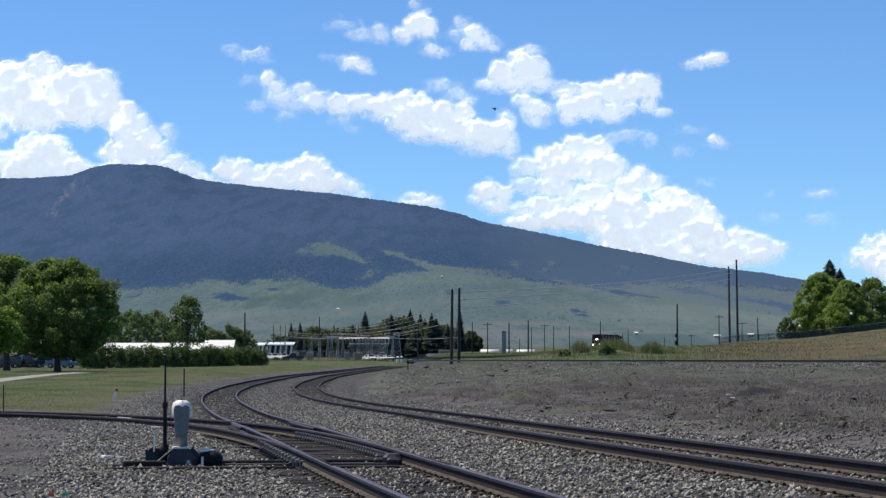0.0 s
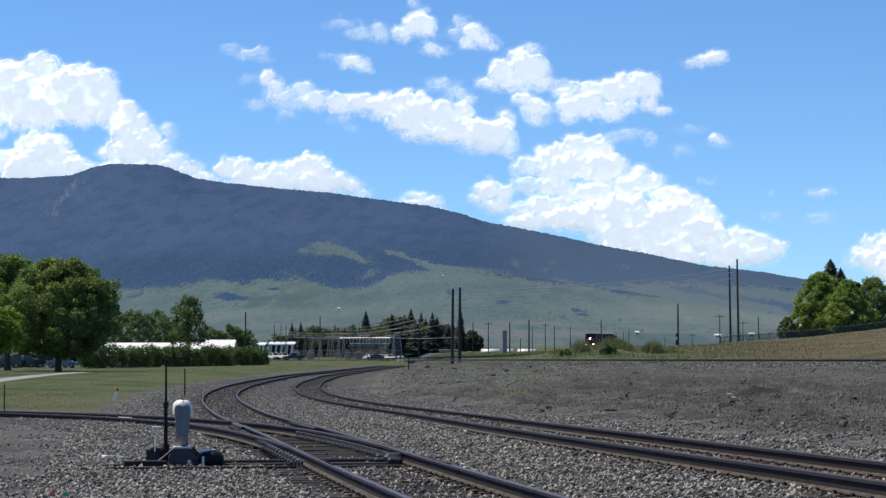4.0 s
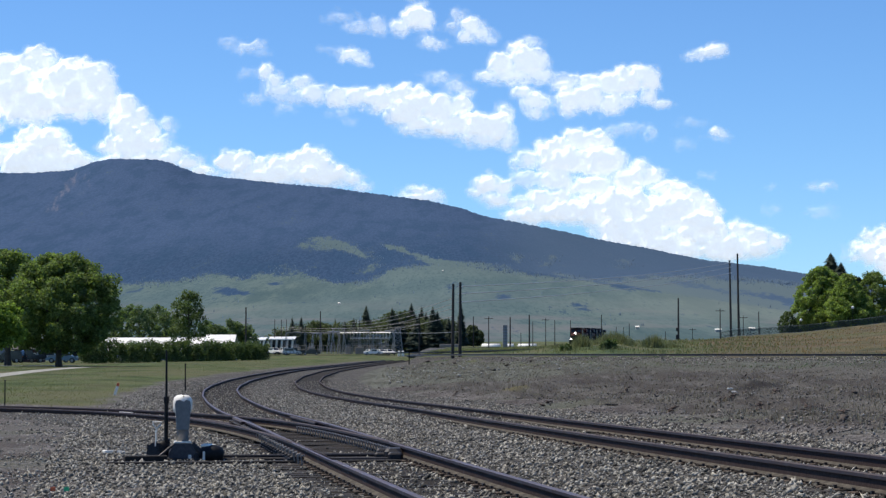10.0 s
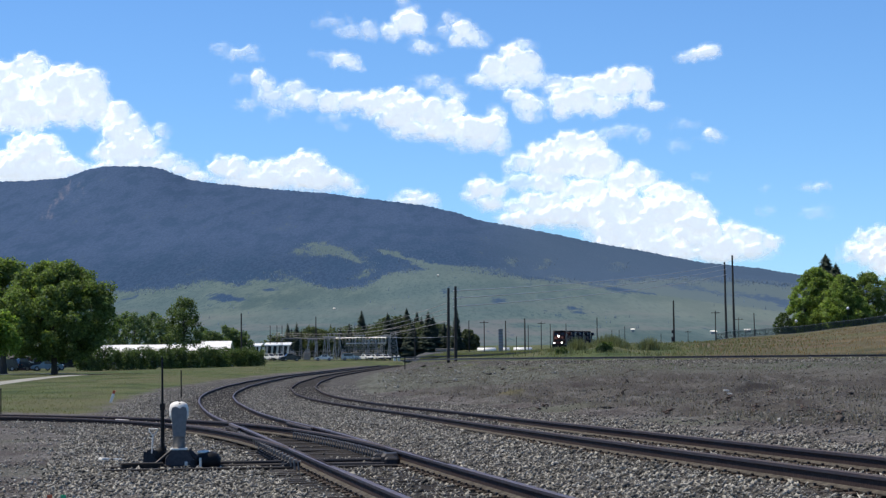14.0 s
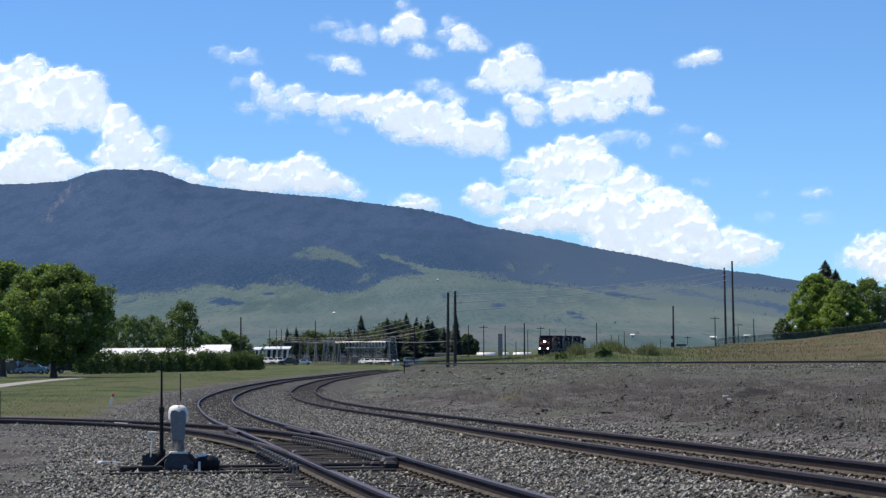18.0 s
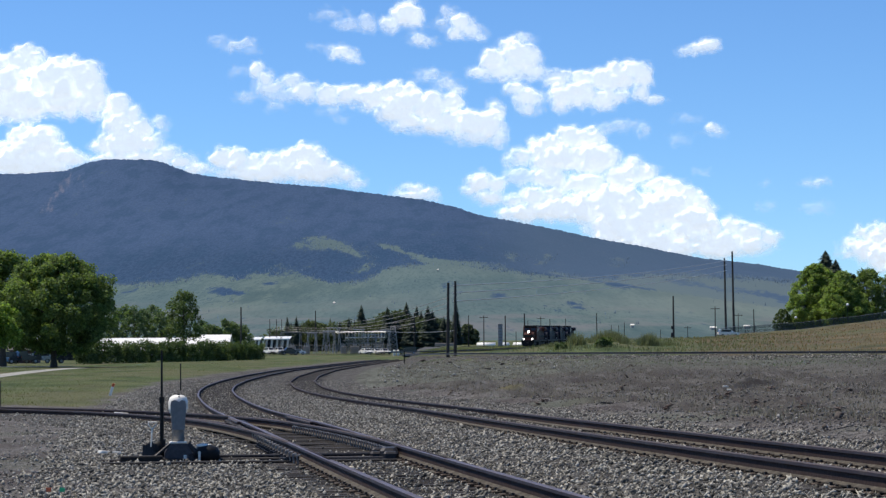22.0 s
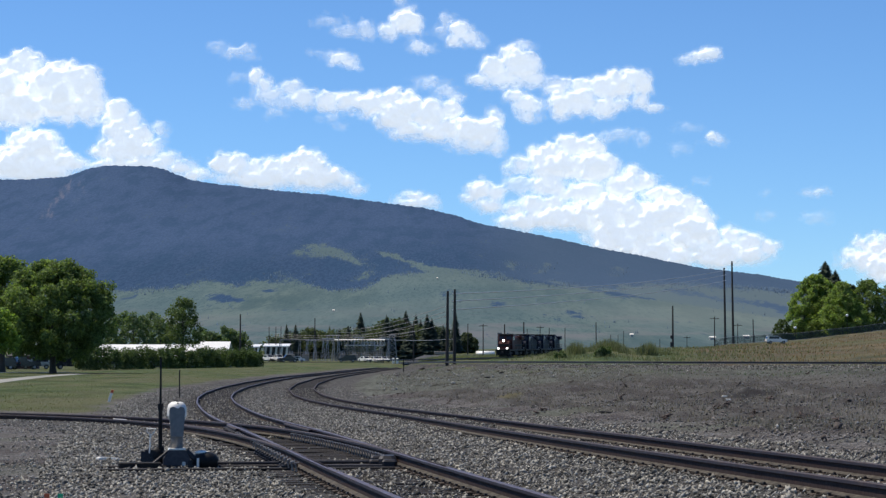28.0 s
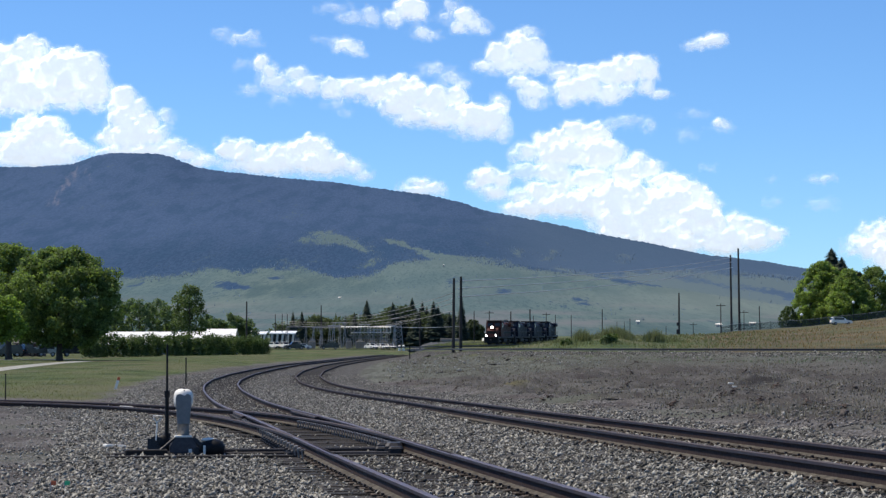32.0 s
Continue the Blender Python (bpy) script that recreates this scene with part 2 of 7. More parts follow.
def cloud_material():
    """A far cloud of the backdrop: vapour that glows with scattered daylight, thin and torn at its edge."""
    m, nt, b, out = nodes_of("cloud_vapour")
    nt.nodes.remove(b)
    v = coords(nt)
    n0, n1, n2 = noise_of(nt, v, 0.012, 3, 0.5), noise_of(nt, v, 0.035, 6, 0.6), noise_of(nt, v, 0.11, 5, 0.6)
    body = attribute(nt, "body")
    torn = maths(nt, "MULTIPLY_ADD", body, -2.0, 4.4)
    raw = maths(nt, "ADD", attribute(nt, "cover"), maths(nt, "MULTIPLY", maths(nt, "SUBTRACT", n1, 0.5), torn))
    raw = maths(nt, "ADD", raw, maths(nt, "MULTIPLY", maths(nt, "SUBTRACT", n2, 0.5), maths(nt, "MULTIPLY", torn, 0.55)))
    raw = maths(nt, "ADD", raw, maths(nt, "MULTIPLY_ADD", n0, 1.2, -0.6))
    alpha = maths(nt, "MULTIPLY", ramp(nt, raw, -1.0, 1.4), body, clamp=True)
    glow = nt.nodes.new("ShaderNodeEmission")
    glow.inputs[0].default_value = (0.78, 0.85, 0.94, 1)
    glow.inputs[1].default_value = 0.82
    lit = nt.nodes.new("ShaderNodeBsdfDiffuse")
    lit.inputs[0].default_value = (0.64, 0.62, 0.58, 1)
    bump = nt.nodes.new("ShaderNodeBump")
    bump.inputs["Strength"].default_value, bump.inputs["Distance"].default_value = 0.4, 14.0
    nt.links.new(maths(nt, "ADD", maths(nt, "MULTIPLY", n0, 5.0), maths(nt, "ADD", maths(nt, "MULTIPLY", n1, 0.6), maths(nt, "MULTIPLY", n2, 0.1))), bump.inputs["Height"])
    nt.links.new(bump.outputs[0], lit.inputs["Normal"])
    add = nt.nodes.new("ShaderNodeAddShader")
    nt.links.new(glow.outputs[0], add.inputs[0])
    nt.links.new(lit.outputs[0], add.inputs[1])
    tr = nt.nodes.new("ShaderNodeBsdfTransparent")
    mx = nt.nodes.new("ShaderNodeMixShader")
    nt.links.new(alpha, mx.inputs[0])
    nt.links.new(tr.outputs[0], mx.inputs[1])
    nt.links.new(add.outputs[0], mx.inputs[2])
    nt.links.new(mx.outputs[0], out.inputs[0])
    return m


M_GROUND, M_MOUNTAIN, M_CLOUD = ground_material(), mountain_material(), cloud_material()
M_STONE = surface("ballast_stone", (0.238, 0.224, 0.192), 0.9, fine=40, vary=0.35, bump=0.35, dirty=0.25, islands=0.65, shine=0.1)
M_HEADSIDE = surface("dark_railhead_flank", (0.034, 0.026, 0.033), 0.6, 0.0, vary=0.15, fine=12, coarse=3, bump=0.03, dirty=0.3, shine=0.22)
M_RAIL = surface("rail_steel", (0.044, 0.030, 0.027), 0.85, 0.0, fine=25, coarse=1.5, dirt=(0.085, 0.060, 0.052), dirty=0.4, shine=0.1)
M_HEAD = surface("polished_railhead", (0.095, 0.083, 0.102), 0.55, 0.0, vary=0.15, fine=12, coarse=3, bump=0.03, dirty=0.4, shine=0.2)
M_BROWNHEAD = surface("rust_filmed_railhead", (0.066, 0.051, 0.050), 0.75, 0.0, vary=0.15, fine=12, coarse=3, bump=0.03, dirty=0.3, shine=0.2)
M_PIN = surface("bare_spike_steel", (0.24, 0.22, 0.2), 0.55, 0.2, fine=20)
M_TIE = surface("creosoted_wood", (0.026, 0.021, 0.018), 0.95, fine=22, coarse=3, bump=0.5, dirt=(0.055, 0.048, 0.040), objects=0.45)
M_FOOT = surface("sandy_rail_foot", (0.082, 0.071, 0.057), 0.9, vary=0.4, fine=9, coarse=1.2, dirt=(0.07, 0.06, 0.05), dirty=0.7, shine=0.1)
M_IRON = surface("dark_iron", (0.03, 0.028, 0.03), 0.6, 0.4, fine=30)
M_BLACK = surface("black_paint", (0.010, 0.010, 0.011), 0.6, fine=25, dirty=0.1, shine=0.2)
M_WHITE = surface("white_paint", (0.85, 0.79, 0.69), 0.5, vary=0.06, fine=15, coarse=2, dirty=0.15)
M_GREY = surface("grey_paint", (0.27, 0.24, 0.205), 0.6, vary=0.14, fine=8, coarse=1, dirty=0.25, shine=0.2)
M_STEEL = surface("galvanised_steel", (0.30, 0.31, 0.32), 0.5, 0.4, vary=0.1, fine=10, coarse=1)
M_POLE = surface("weathered_pole_wood", (0.040, 0.033, 0.028), 0.85, fine=12, coarse=0.8, bump=0.4, objects=0.3)
M_BARK = surface("bark", (0.07, 0.055, 0.042), 0.95, fine=9, coarse=1.2, bump=0.8)
M_LEAF = leafy("maple_leaves", (0.095, 0.132, 0.050), (0.27, 0.34, 0.13), 0.5)
M_LEAF2 = leafy("garden_leaves", (0.17, 0.225, 0.075), (0.35, 0.43, 0.16), 0.6)
M_ASH = leafy("ash_leaves", (0.12, 0.18, 0.042), (0.30, 0.40, 0.10))
M_DARKLEAF = leafy("dark_crown_leaves", (0.065, 0.08, 0.045), (0.15, 0.175, 0.095), 0.32)
M_BRICKRED = surface("red_brown_siding", (0.11, 0.055, 0.045), 0.85, fine=6, coarse=0.6)
M_SAND = surface("sandy_drive", (0.29, 0.275, 0.235), 0.95, vary=0.3, fine=5, coarse=0.35, dirt=(0.09, 0.10, 0.055), dirty=0.7)
M_HEDGE = leafy("hedge_leaves", (0.062, 0.09, 0.038), (0.14, 0.185, 0.078), 0.4)
M_YOUNG = leafy("young_tree_leaves", (0.06, 0.085, 0.034), (0.17, 0.22, 0.08), 0.35)
M_POPLAR = leafy("poplar_leaves", (0.10, 0.145, 0.072), (0.19, 0.24, 0.12), 0.4)
M_NEEDLE = leafy("spruce_needles", (0.042, 0.056, 0.042), (0.098, 0.118, 0.08), 0.18)
M_WEED = leafy("weed_leaves", (0.14, 0.155, 0.08), (0.29, 0.295, 0.165), 0.4, (1.0, 1.05, 0.6))
M_BLADE = leafy("grass_blades", (0.12, 0.14, 0.052), (0.20, 0.205, 0.095), 0.5, (1.0, 1.05, 0.6))
M_STRAW = leafy("straw_blades", (0.22, 0.16, 0.10), (0.40, 0.30, 0.18), 0.6, (1.0, 0.92, 0.6))
M_TUFT = leafy("dull_tufts", (0.085, 0.074, 0.056), (0.42, 0.39, 0.32), 0.5, (1.0, 0.98, 0.78))
M_SAGE = leafy("grey_green_tufts", (0.075, 0.12, 0.055), (0.20, 0.28, 0.14), 0.5, (1.0, 1.05, 0.75))
M_PLATE = surface("rusty_plate", (0.085, 0.066, 0.052), 0.9, fine=25, shine=0.1)
M_ROOF = surface("white_metal_roofing", (0.9, 0.86, 0.78), 0.35, vary=0.05, fine=6, coarse=0.5, dirty=0.1)
M_WALL = surface("painted_siding", (0.33, 0.33, 0.32), 0.8, fine=6, coarse=0.6)
M_SHINGLE = surface("dark_shingles", (0.07, 0.065, 0.06), 0.9, fine=8, coarse=0.7)
M_CONCRETE = surface("concrete", (0.27, 0.265, 0.245), 0.9, fine=7, coarse=0.4, dirty=0.35)
M_ASPHALT = surface("asphalt", (0.055, 0.055, 0.055), 0.9, fine=12, coarse=0.3, dirt=(0.09, 0.085, 0.08))
M_GLASS = surface("dark_glazing", (0.02, 0.024, 0.03), 0.08, vary=0.1, fine=4, bump=0.0, dirty=0.1)
M_FRAME = surface("dull_grey_steel", (0.25, 0.24, 0.225), 0.6, 0.2, vary=0.2, fine=8, coarse=1)
M_VINYL = surface("dark_green_vinyl", (0.045, 0.058, 0.046), 0.6, fine=10)
M_RUBBER = surface("rubber", (0.02, 0.02, 0.02), 0.85, fine=20)
M_WIRE = surface("wire", (0.42, 0.42, 0.42), 0.4, 0.2, bump=0)
M_ORANGE = surface("orange_enamel", (0.068, 0.021, 0.017), 0.6, fine=6, coarse=0.8, dirty=0.35, shine=0.15)
M_NAVY = surface("navy_enamel", (0.010, 0.014, 0.028), 0.6, fine=6, coarse=0.8, dirty=0.15, shine=0.15)
M_LAMP = lamp_glass("headlight_glow", (1.0, 0.95, 0.88), 7.0)
M_GLOBE = surface("opal_globe", (0.8, 0.8, 0.78), 0.3, vary=0.03, bump=0, dirty=0.05)
M_HOOD = surface("blue_grey_paint", (0.215, 0.21, 0.20), 0.55, vary=0.1, fine=14, coarse=3, dirty=0.25, shine=0.2)
M_GEAR = surface("dark_machine_paint", (0.055, 0.054, 0.062), 0.55, fine=20, vary=0.2, coarse=5, dirty=0.3, shine=0.3)
M_RED = surface("red_orange_paint", (0.6, 0.12, 0.04), 0.6, fine=20)

# ---- building tools ----


class Shape:
    """Vertices and faces gathered piece by piece into one mesh; faces may take a second material."""

    def __init__(self):
        self.v, self.f, self.m = [], [], []

    def add(self, verts, faces, slot=0):
        k = len(self.v)
        self.v += [tuple(p) for p in verts]
        self.f += [tuple(i + k for i in f) for f in faces]
        self.m += [slot] * len(faces)
        return self

    def box(self, c, s, bevel=0.0, m=None, slot=0):
        """A box of size s round c with its upright edges and rims cut by bevel."""
        hx, hy, hz = s[0] / 2, s[1] / 2, s[2] / 2
        b = min(bevel, hx * 0.9, hy * 0.9, hz * 0.9)
        if b <= 0:
            vs = [Vector((x, y, z)) for z in (-hz, hz) for x, y in ((-hx, -hy), (hx, -hy), (hx, hy), (-hx, hy))]
            fs = [(3, 2, 1, 0), (4, 5, 6, 7)] + [(i, (i + 1) % 4, (i + 1) % 4 + 4, i + 4) for i in range(4)]
        else:
            ring = [(-hx + b, -hy), (hx - b, -hy), (hx, -hy + b), (hx, hy - b), (hx - b, hy), (-hx + b, hy), (-hx, hy - b), (-hx, -hy + b)]
            vs = []
            for z, k in ((-hz, b), (-hz + b, 0), (hz - b, 0), (hz, b)):
                for x, y in ring:
                    vs.append(Vector((x - math.copysign(k, x) * 0.7, y - math.copysign(k, y) * 0.7, z)))
            fs = [tuple(reversed(range(8))), tuple(range(24, 32))]
            for r in range(3):
                fs += [(r * 8 + i, r * 8 + (i + 1) % 8, r * 8 + 8 + (i + 1) % 8, r * 8 + 8 + i) for i in range(8)]
        if m is not None:
            vs = [m @ p for p in vs]
        return self.add([p + Vector(c) for p in vs], fs, slot)

    def tube(self, path, radii, sides=8, slot=0, caps=True):
        """A round tube along path; radii is one number or one for each point."""
        path = [Vector(p) for p in path]
        if not hasattr(radii, "__len__"):
            radii = [radii] * len(path)
        vs, fs = [], []
        for i, p in enumerate(path):
            t = (path[min(i + 1, len(path) - 1)] - path[max(i - 1, 0)]).normalized()
            a = t.cross(Vector((0, 0, 1)) if abs(t.z) < 0.9 else Vector((1, 0, 0))).normalized()
            b = t.cross(a)
            for k in range(sides):
                w = 2 * math.pi * k / sides
                vs.append(p + (a * math.cos(w) + b * math.sin(w)) * radii[i])
        for i in range(len(path) - 1):
            for k in range(sides):
                j = (k + 1) % sides
                fs.append((i * sides + k, i * sides + j, (i + 1) * sides + j, (i + 1) * sides + k))
        if caps:
            fs += [tuple(reversed(range(sides))), tuple(range(len(vs) - sides, len(vs)))]
        return self.add(vs, fs, slot)

    def ball(self, c, r, rings=6, sides=10, slot=0):
        r = Vector(r) if hasattr(r, "__len__") else Vector((r, r, r))
        vs = [Vector((0, 0, -1))]
        for i in range(1, rings):
            a = math.pi * i / rings
            vs += [Vector((math.sin(a) * math.cos(2 * math.pi * k / sides), math.sin(a) * math.sin(2 * math.pi * k / sides), -math.cos(a))) for k in range(sides)]
        vs.append(Vector((0, 0, 1)))
        fs = [(0, 1 + (k + 1) % sides, 1 + k) for k in range(sides)]
        for i in range(rings - 2):
            o = 1 + i * sides
            fs += [(o + k, o + (k + 1) % sides, o + sides + (k + 1) % sides, o + sides + k) for k in range(sides)]
        o, n = 1 + (rings - 2) * sides, len(vs) - 1
        fs += [(o + k, o + (k + 1) % sides, n) for k in range(sides)]
        return self.add([Vector((p.x * r.x, p.y * r.y, p.z * r.z)) + Vector(c) for p in vs], fs, slot)

    def prism(self, outline, y0, y1, slot=0):
        """An outline of (x, z) pushed along y."""
        n = len(outline)
        vs = [Vector((x, y0, z)) for x, z in outline] + [Vector((x, y1, z)) for x, z in outline]
        fs = [tuple(range(n)), tuple(reversed(range(n, 2 * n)))] + [(i + n, (i + 1) % n + n, (i + 1) % n, i) for i in range(n)]
        return self.add(vs, fs, slot)

    def sweep(self, path, profile, slot_of=None):
        """A profile of (side, up) carried along a level path; slot_of gives each profile edge its material."""
        path = [Vector(p) for p in path]
        n, vs, fs, ms = len(profile), [], [], []
        for i, p in enumerate(path):
            t = path[min(i + 1, len(path) - 1)] - path[max(i - 1, 0)]
            s = Vector((t.y, -t.x, 0)).normalized()
            vs += [p + s * a + Vector((0, 0, b)) for a, b in profile]
        k0 = len(self.v)
        for i in range(len(path) - 1):
            for k in range(n):
                j = (k + 1) % n
                fs.append((i * n + k, (i + 1) * n + k, (i + 1) * n + j, i * n + j))
                ms.append(slot_of[k] if slot_of else 0)
        fs += [tuple(range(n)), tuple(reversed(range(len(vs) - n, len(vs))))]
        ms += [0, 0]
        self.v += [tuple(p) for p in vs]
        self.f += [tuple(a + k0 for a in f) for f in fs]
        self.m += ms
        return self

    def mesh(self, name, *mats, smooth=False):
        me = bpy.data.meshes.new(name)
        me.from_pydata(self.v, [], self.f)
        for mt in mats:
            me.materials.append(mt)
        if len(mats) > 1:
            me.polygons.foreach_set("material_index", self.m)
        if smooth:
            me.polygons.foreach_set("use_smooth", [True] * len(me.polygons))
        return me


def thing(name, m, label, category, group="", kind=""):
    ob = new(name)
    ob.empty_display_size = 0.3
    ob.matrix_basis = m
    return tagged(ob, label, category, group, kind)


def part(name, shape, mats, parent, label="", m=None, smooth=False):
    """One mesh object under a thing or a part."""
    mats = mats if isinstance(mats, (tuple, list)) else (mats,)
    ob = new(name, shape if isinstance(shape, bpy.types.Mesh) else shape.mesh(name, *mats, smooth=smooth))
    ob.parent = parent
    if m is not None:
        ob.matrix_basis = m
    return tagged(ob, label)


def bulk(name, verts, faces, mat):
    """A mesh from arrays: verts (n, 3), faces (m, k) all with k corners."""
    me = bpy.data.meshes.new(name)
    verts, faces = np.asarray(verts, np.float32), np.asarray(faces, np.int32)
    me.vertices.add(len(verts))
    me.vertices.foreach_set("co", verts.ravel())
    me.loops.add(faces.size)
    me.loops.foreach_set("vertex_index", faces.ravel())
    me.polygons.add(len(faces))
    me.polygons.foreach_set("loop_start", np.arange(len(faces), dtype=np.int32) * faces.shape[1])
    me.update(calc_edges=True)
    me.validate()
    me.materials.append(mat)
    return me


def layer_of(me, name, values):
    a = me.attributes.new(name, "FLOAT", "POINT")
    a.data.foreach_set("value", np.asarray(values, np.float32))


# Bearings: u to the right of north and v above the level, in 4007ths of the distance.
def bx(u, y):
    return u * y / 4007.0


def bz(v, y):
    return EYE + v * y / 4007.0


# ---- plan of the tracks: centre lines from the eye northwards (x, y, height of the railhead) ----
LINE_A = [(6.4, -16, .2), (3.2, 4, .2), (1.97, 12, .2), (1.36, 16, .2), (.74, 20, .2), (.12, 24, .2), (-.5, 28, .2), (-1.26, 33, .2), (-2.0, 38, .2),
          (-2.88, 44, .2), (-3.74, 50, .16), (-4.85, 58, .1), (-5.91, 66, .05), (-7.18, 76, .03), (-8.84, 90, .02), (-10.38, 105, .03),
          (-11.58, 120, .07), (-12.64, 140, .16), (-13.32, 165, .28), (-13.57, 200, .45), (-13.1, 250, .57), (-12.0, 320, .8), (-10.2, 420, 1.1)]
LINE_B = [(11.2, -16, .4), (7.8, 4, .4), (6.42, 12, .4), (5.74, 16, .4), (5.06, 20, .4), (4.39, 24, .4), (3.73, 28, .39), (2.94, 33, .38),
          (2.25, 38, .36), (1.57, 44, .31), (.96, 50, .26), (.17, 58, .19), (-.67, 66, .12), (-1.82, 76, .04), (-3.55, 90, -.04), (-5.37, 105, -.07),
          (-6.94, 120, -.05), (-8.49, 140, .04), (-9.56, 165, .18), (-10.0, 200, .4), (-9.68, 250, .57), (-8.56, 320, .8), (-6.8, 420, 1.1)]
LINE_S = [(-.65, 29, .2), (-1.02, 31.7, .2), (-1.52, 35, .2), (-2.38, 39.8, .2), (-3.48, 45, .2), (-4.72, 49.9, .18), (-5.7, 53.2, .15), (-7.0, 56.9, .13), (-8.25, 60.1, .1),
          (-9.8, 63.1, .09), (-12.6, 66.6, .08), (-16, 70, .07), (-24, 78.5, .07), (-38, 95, .07)]
LINE_C = [(75, 98, 1.6), (46, 124, 1.65), (28.4, 145, 1.72), (16, 172, 1.78), (8.2, 200, 1.84), (1.0, 240, 1.9), (-3.4, 290, 1.93), (-5.2, 340, 1.9), (-5.0, 420, 1.95)]
LINE_D = [(78, 850, 7.2), (58.6, 745, 6.2), (43.7, 645, 5.1), (38.2, 606, 4.75), (29.5, 551, 4.2), (22.5, 508, 3.7), (18.2, 485, 3.45), (12.9, 457, 3.15), (9, 435, 2.95),
          (3.2, 402, 2.7), (-3, 366, 2.45), (-8, 334, 2.3)]


def smooth_line(pts, step=1.0):
    """The line through pts, rounded off, as points about step metres apart."""
    p = np.array(pts, float)
    d = np.concatenate([[0], np.cumsum(np.linalg.norm(np.diff(p[:, :2], axis=0), axis=1))])
    s = np.linspace(0, d[-1], int(d[-1] / step) + 1)
    q = np.stack([np.interp(s, d, p[:, k]) for k in range(3)], 1)
    for _ in range(14):
        q[1:-1] = q[1:-1] * 0.5 + (q[:-2] + q[2:]) * 0.25
    return q


PA, PB, PS, PC, PD = (smooth_line(l, 1.0) for l in (LINE_A, LINE_B, LINE_S, LINE_C, LINE_D))


def line_x(line, y):
    return np.interp(y, [p[1] for p in line], [p[0] for p in line])


C_X = [p[0] for p in LINE_C][::-1]
C_Y = [p[1] for p in LINE_C][::-1]
C_Z = [p[2] for p in LINE_C][::-1]


def away(line, x, y):
    """Distance of points from a line, in plan."""
    q = line[::2]
    d = np.full(x.shape, 1e9)
    for i in range(0, len(q)):
        d = np.minimum(d, (x - q[i, 0]) ** 2 + (y - q[i, 1]) ** 2)
    return np.sqrt(d)


def step(a, b, v):
    t = np.clip((v - a) / (b - a), 0, 1)
    return t * t * (3 - 2 * t)


def lumps(x, y, size, seed=0):
    """Smooth uneven waves of about that size, -1 to 1."""
    r = np.random.RandomState(seed)
    out = np.zeros_like(x)
    for k in range(7):
        a, f, ph = r.uniform(0, math.pi), r.uniform(0.6, 1.7) * 2 * math.pi / size, r.uniform(0, 6.3)
        out += np.sin((x * math.cos(a) + y * math.sin(a)) * f + ph)
    return out / 4.0


def ridge_at(x, y, cx, cy, slope):
    """A low heap of soil, long across the slope."""
    return np.exp(-(((x - cx) / 1.5) ** 2 + ((y - cy - slope * 8 * (x - cx)) / 2.2) ** 2))


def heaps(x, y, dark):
    """Soil heaps on the bank: their height, or the dark of the shade painted along their lower edge."""
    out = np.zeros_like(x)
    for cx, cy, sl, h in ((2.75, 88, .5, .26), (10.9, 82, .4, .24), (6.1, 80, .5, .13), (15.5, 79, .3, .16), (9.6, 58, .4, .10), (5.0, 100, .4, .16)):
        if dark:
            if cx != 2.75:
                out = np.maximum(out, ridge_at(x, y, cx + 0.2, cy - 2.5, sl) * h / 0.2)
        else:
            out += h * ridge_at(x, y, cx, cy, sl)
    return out


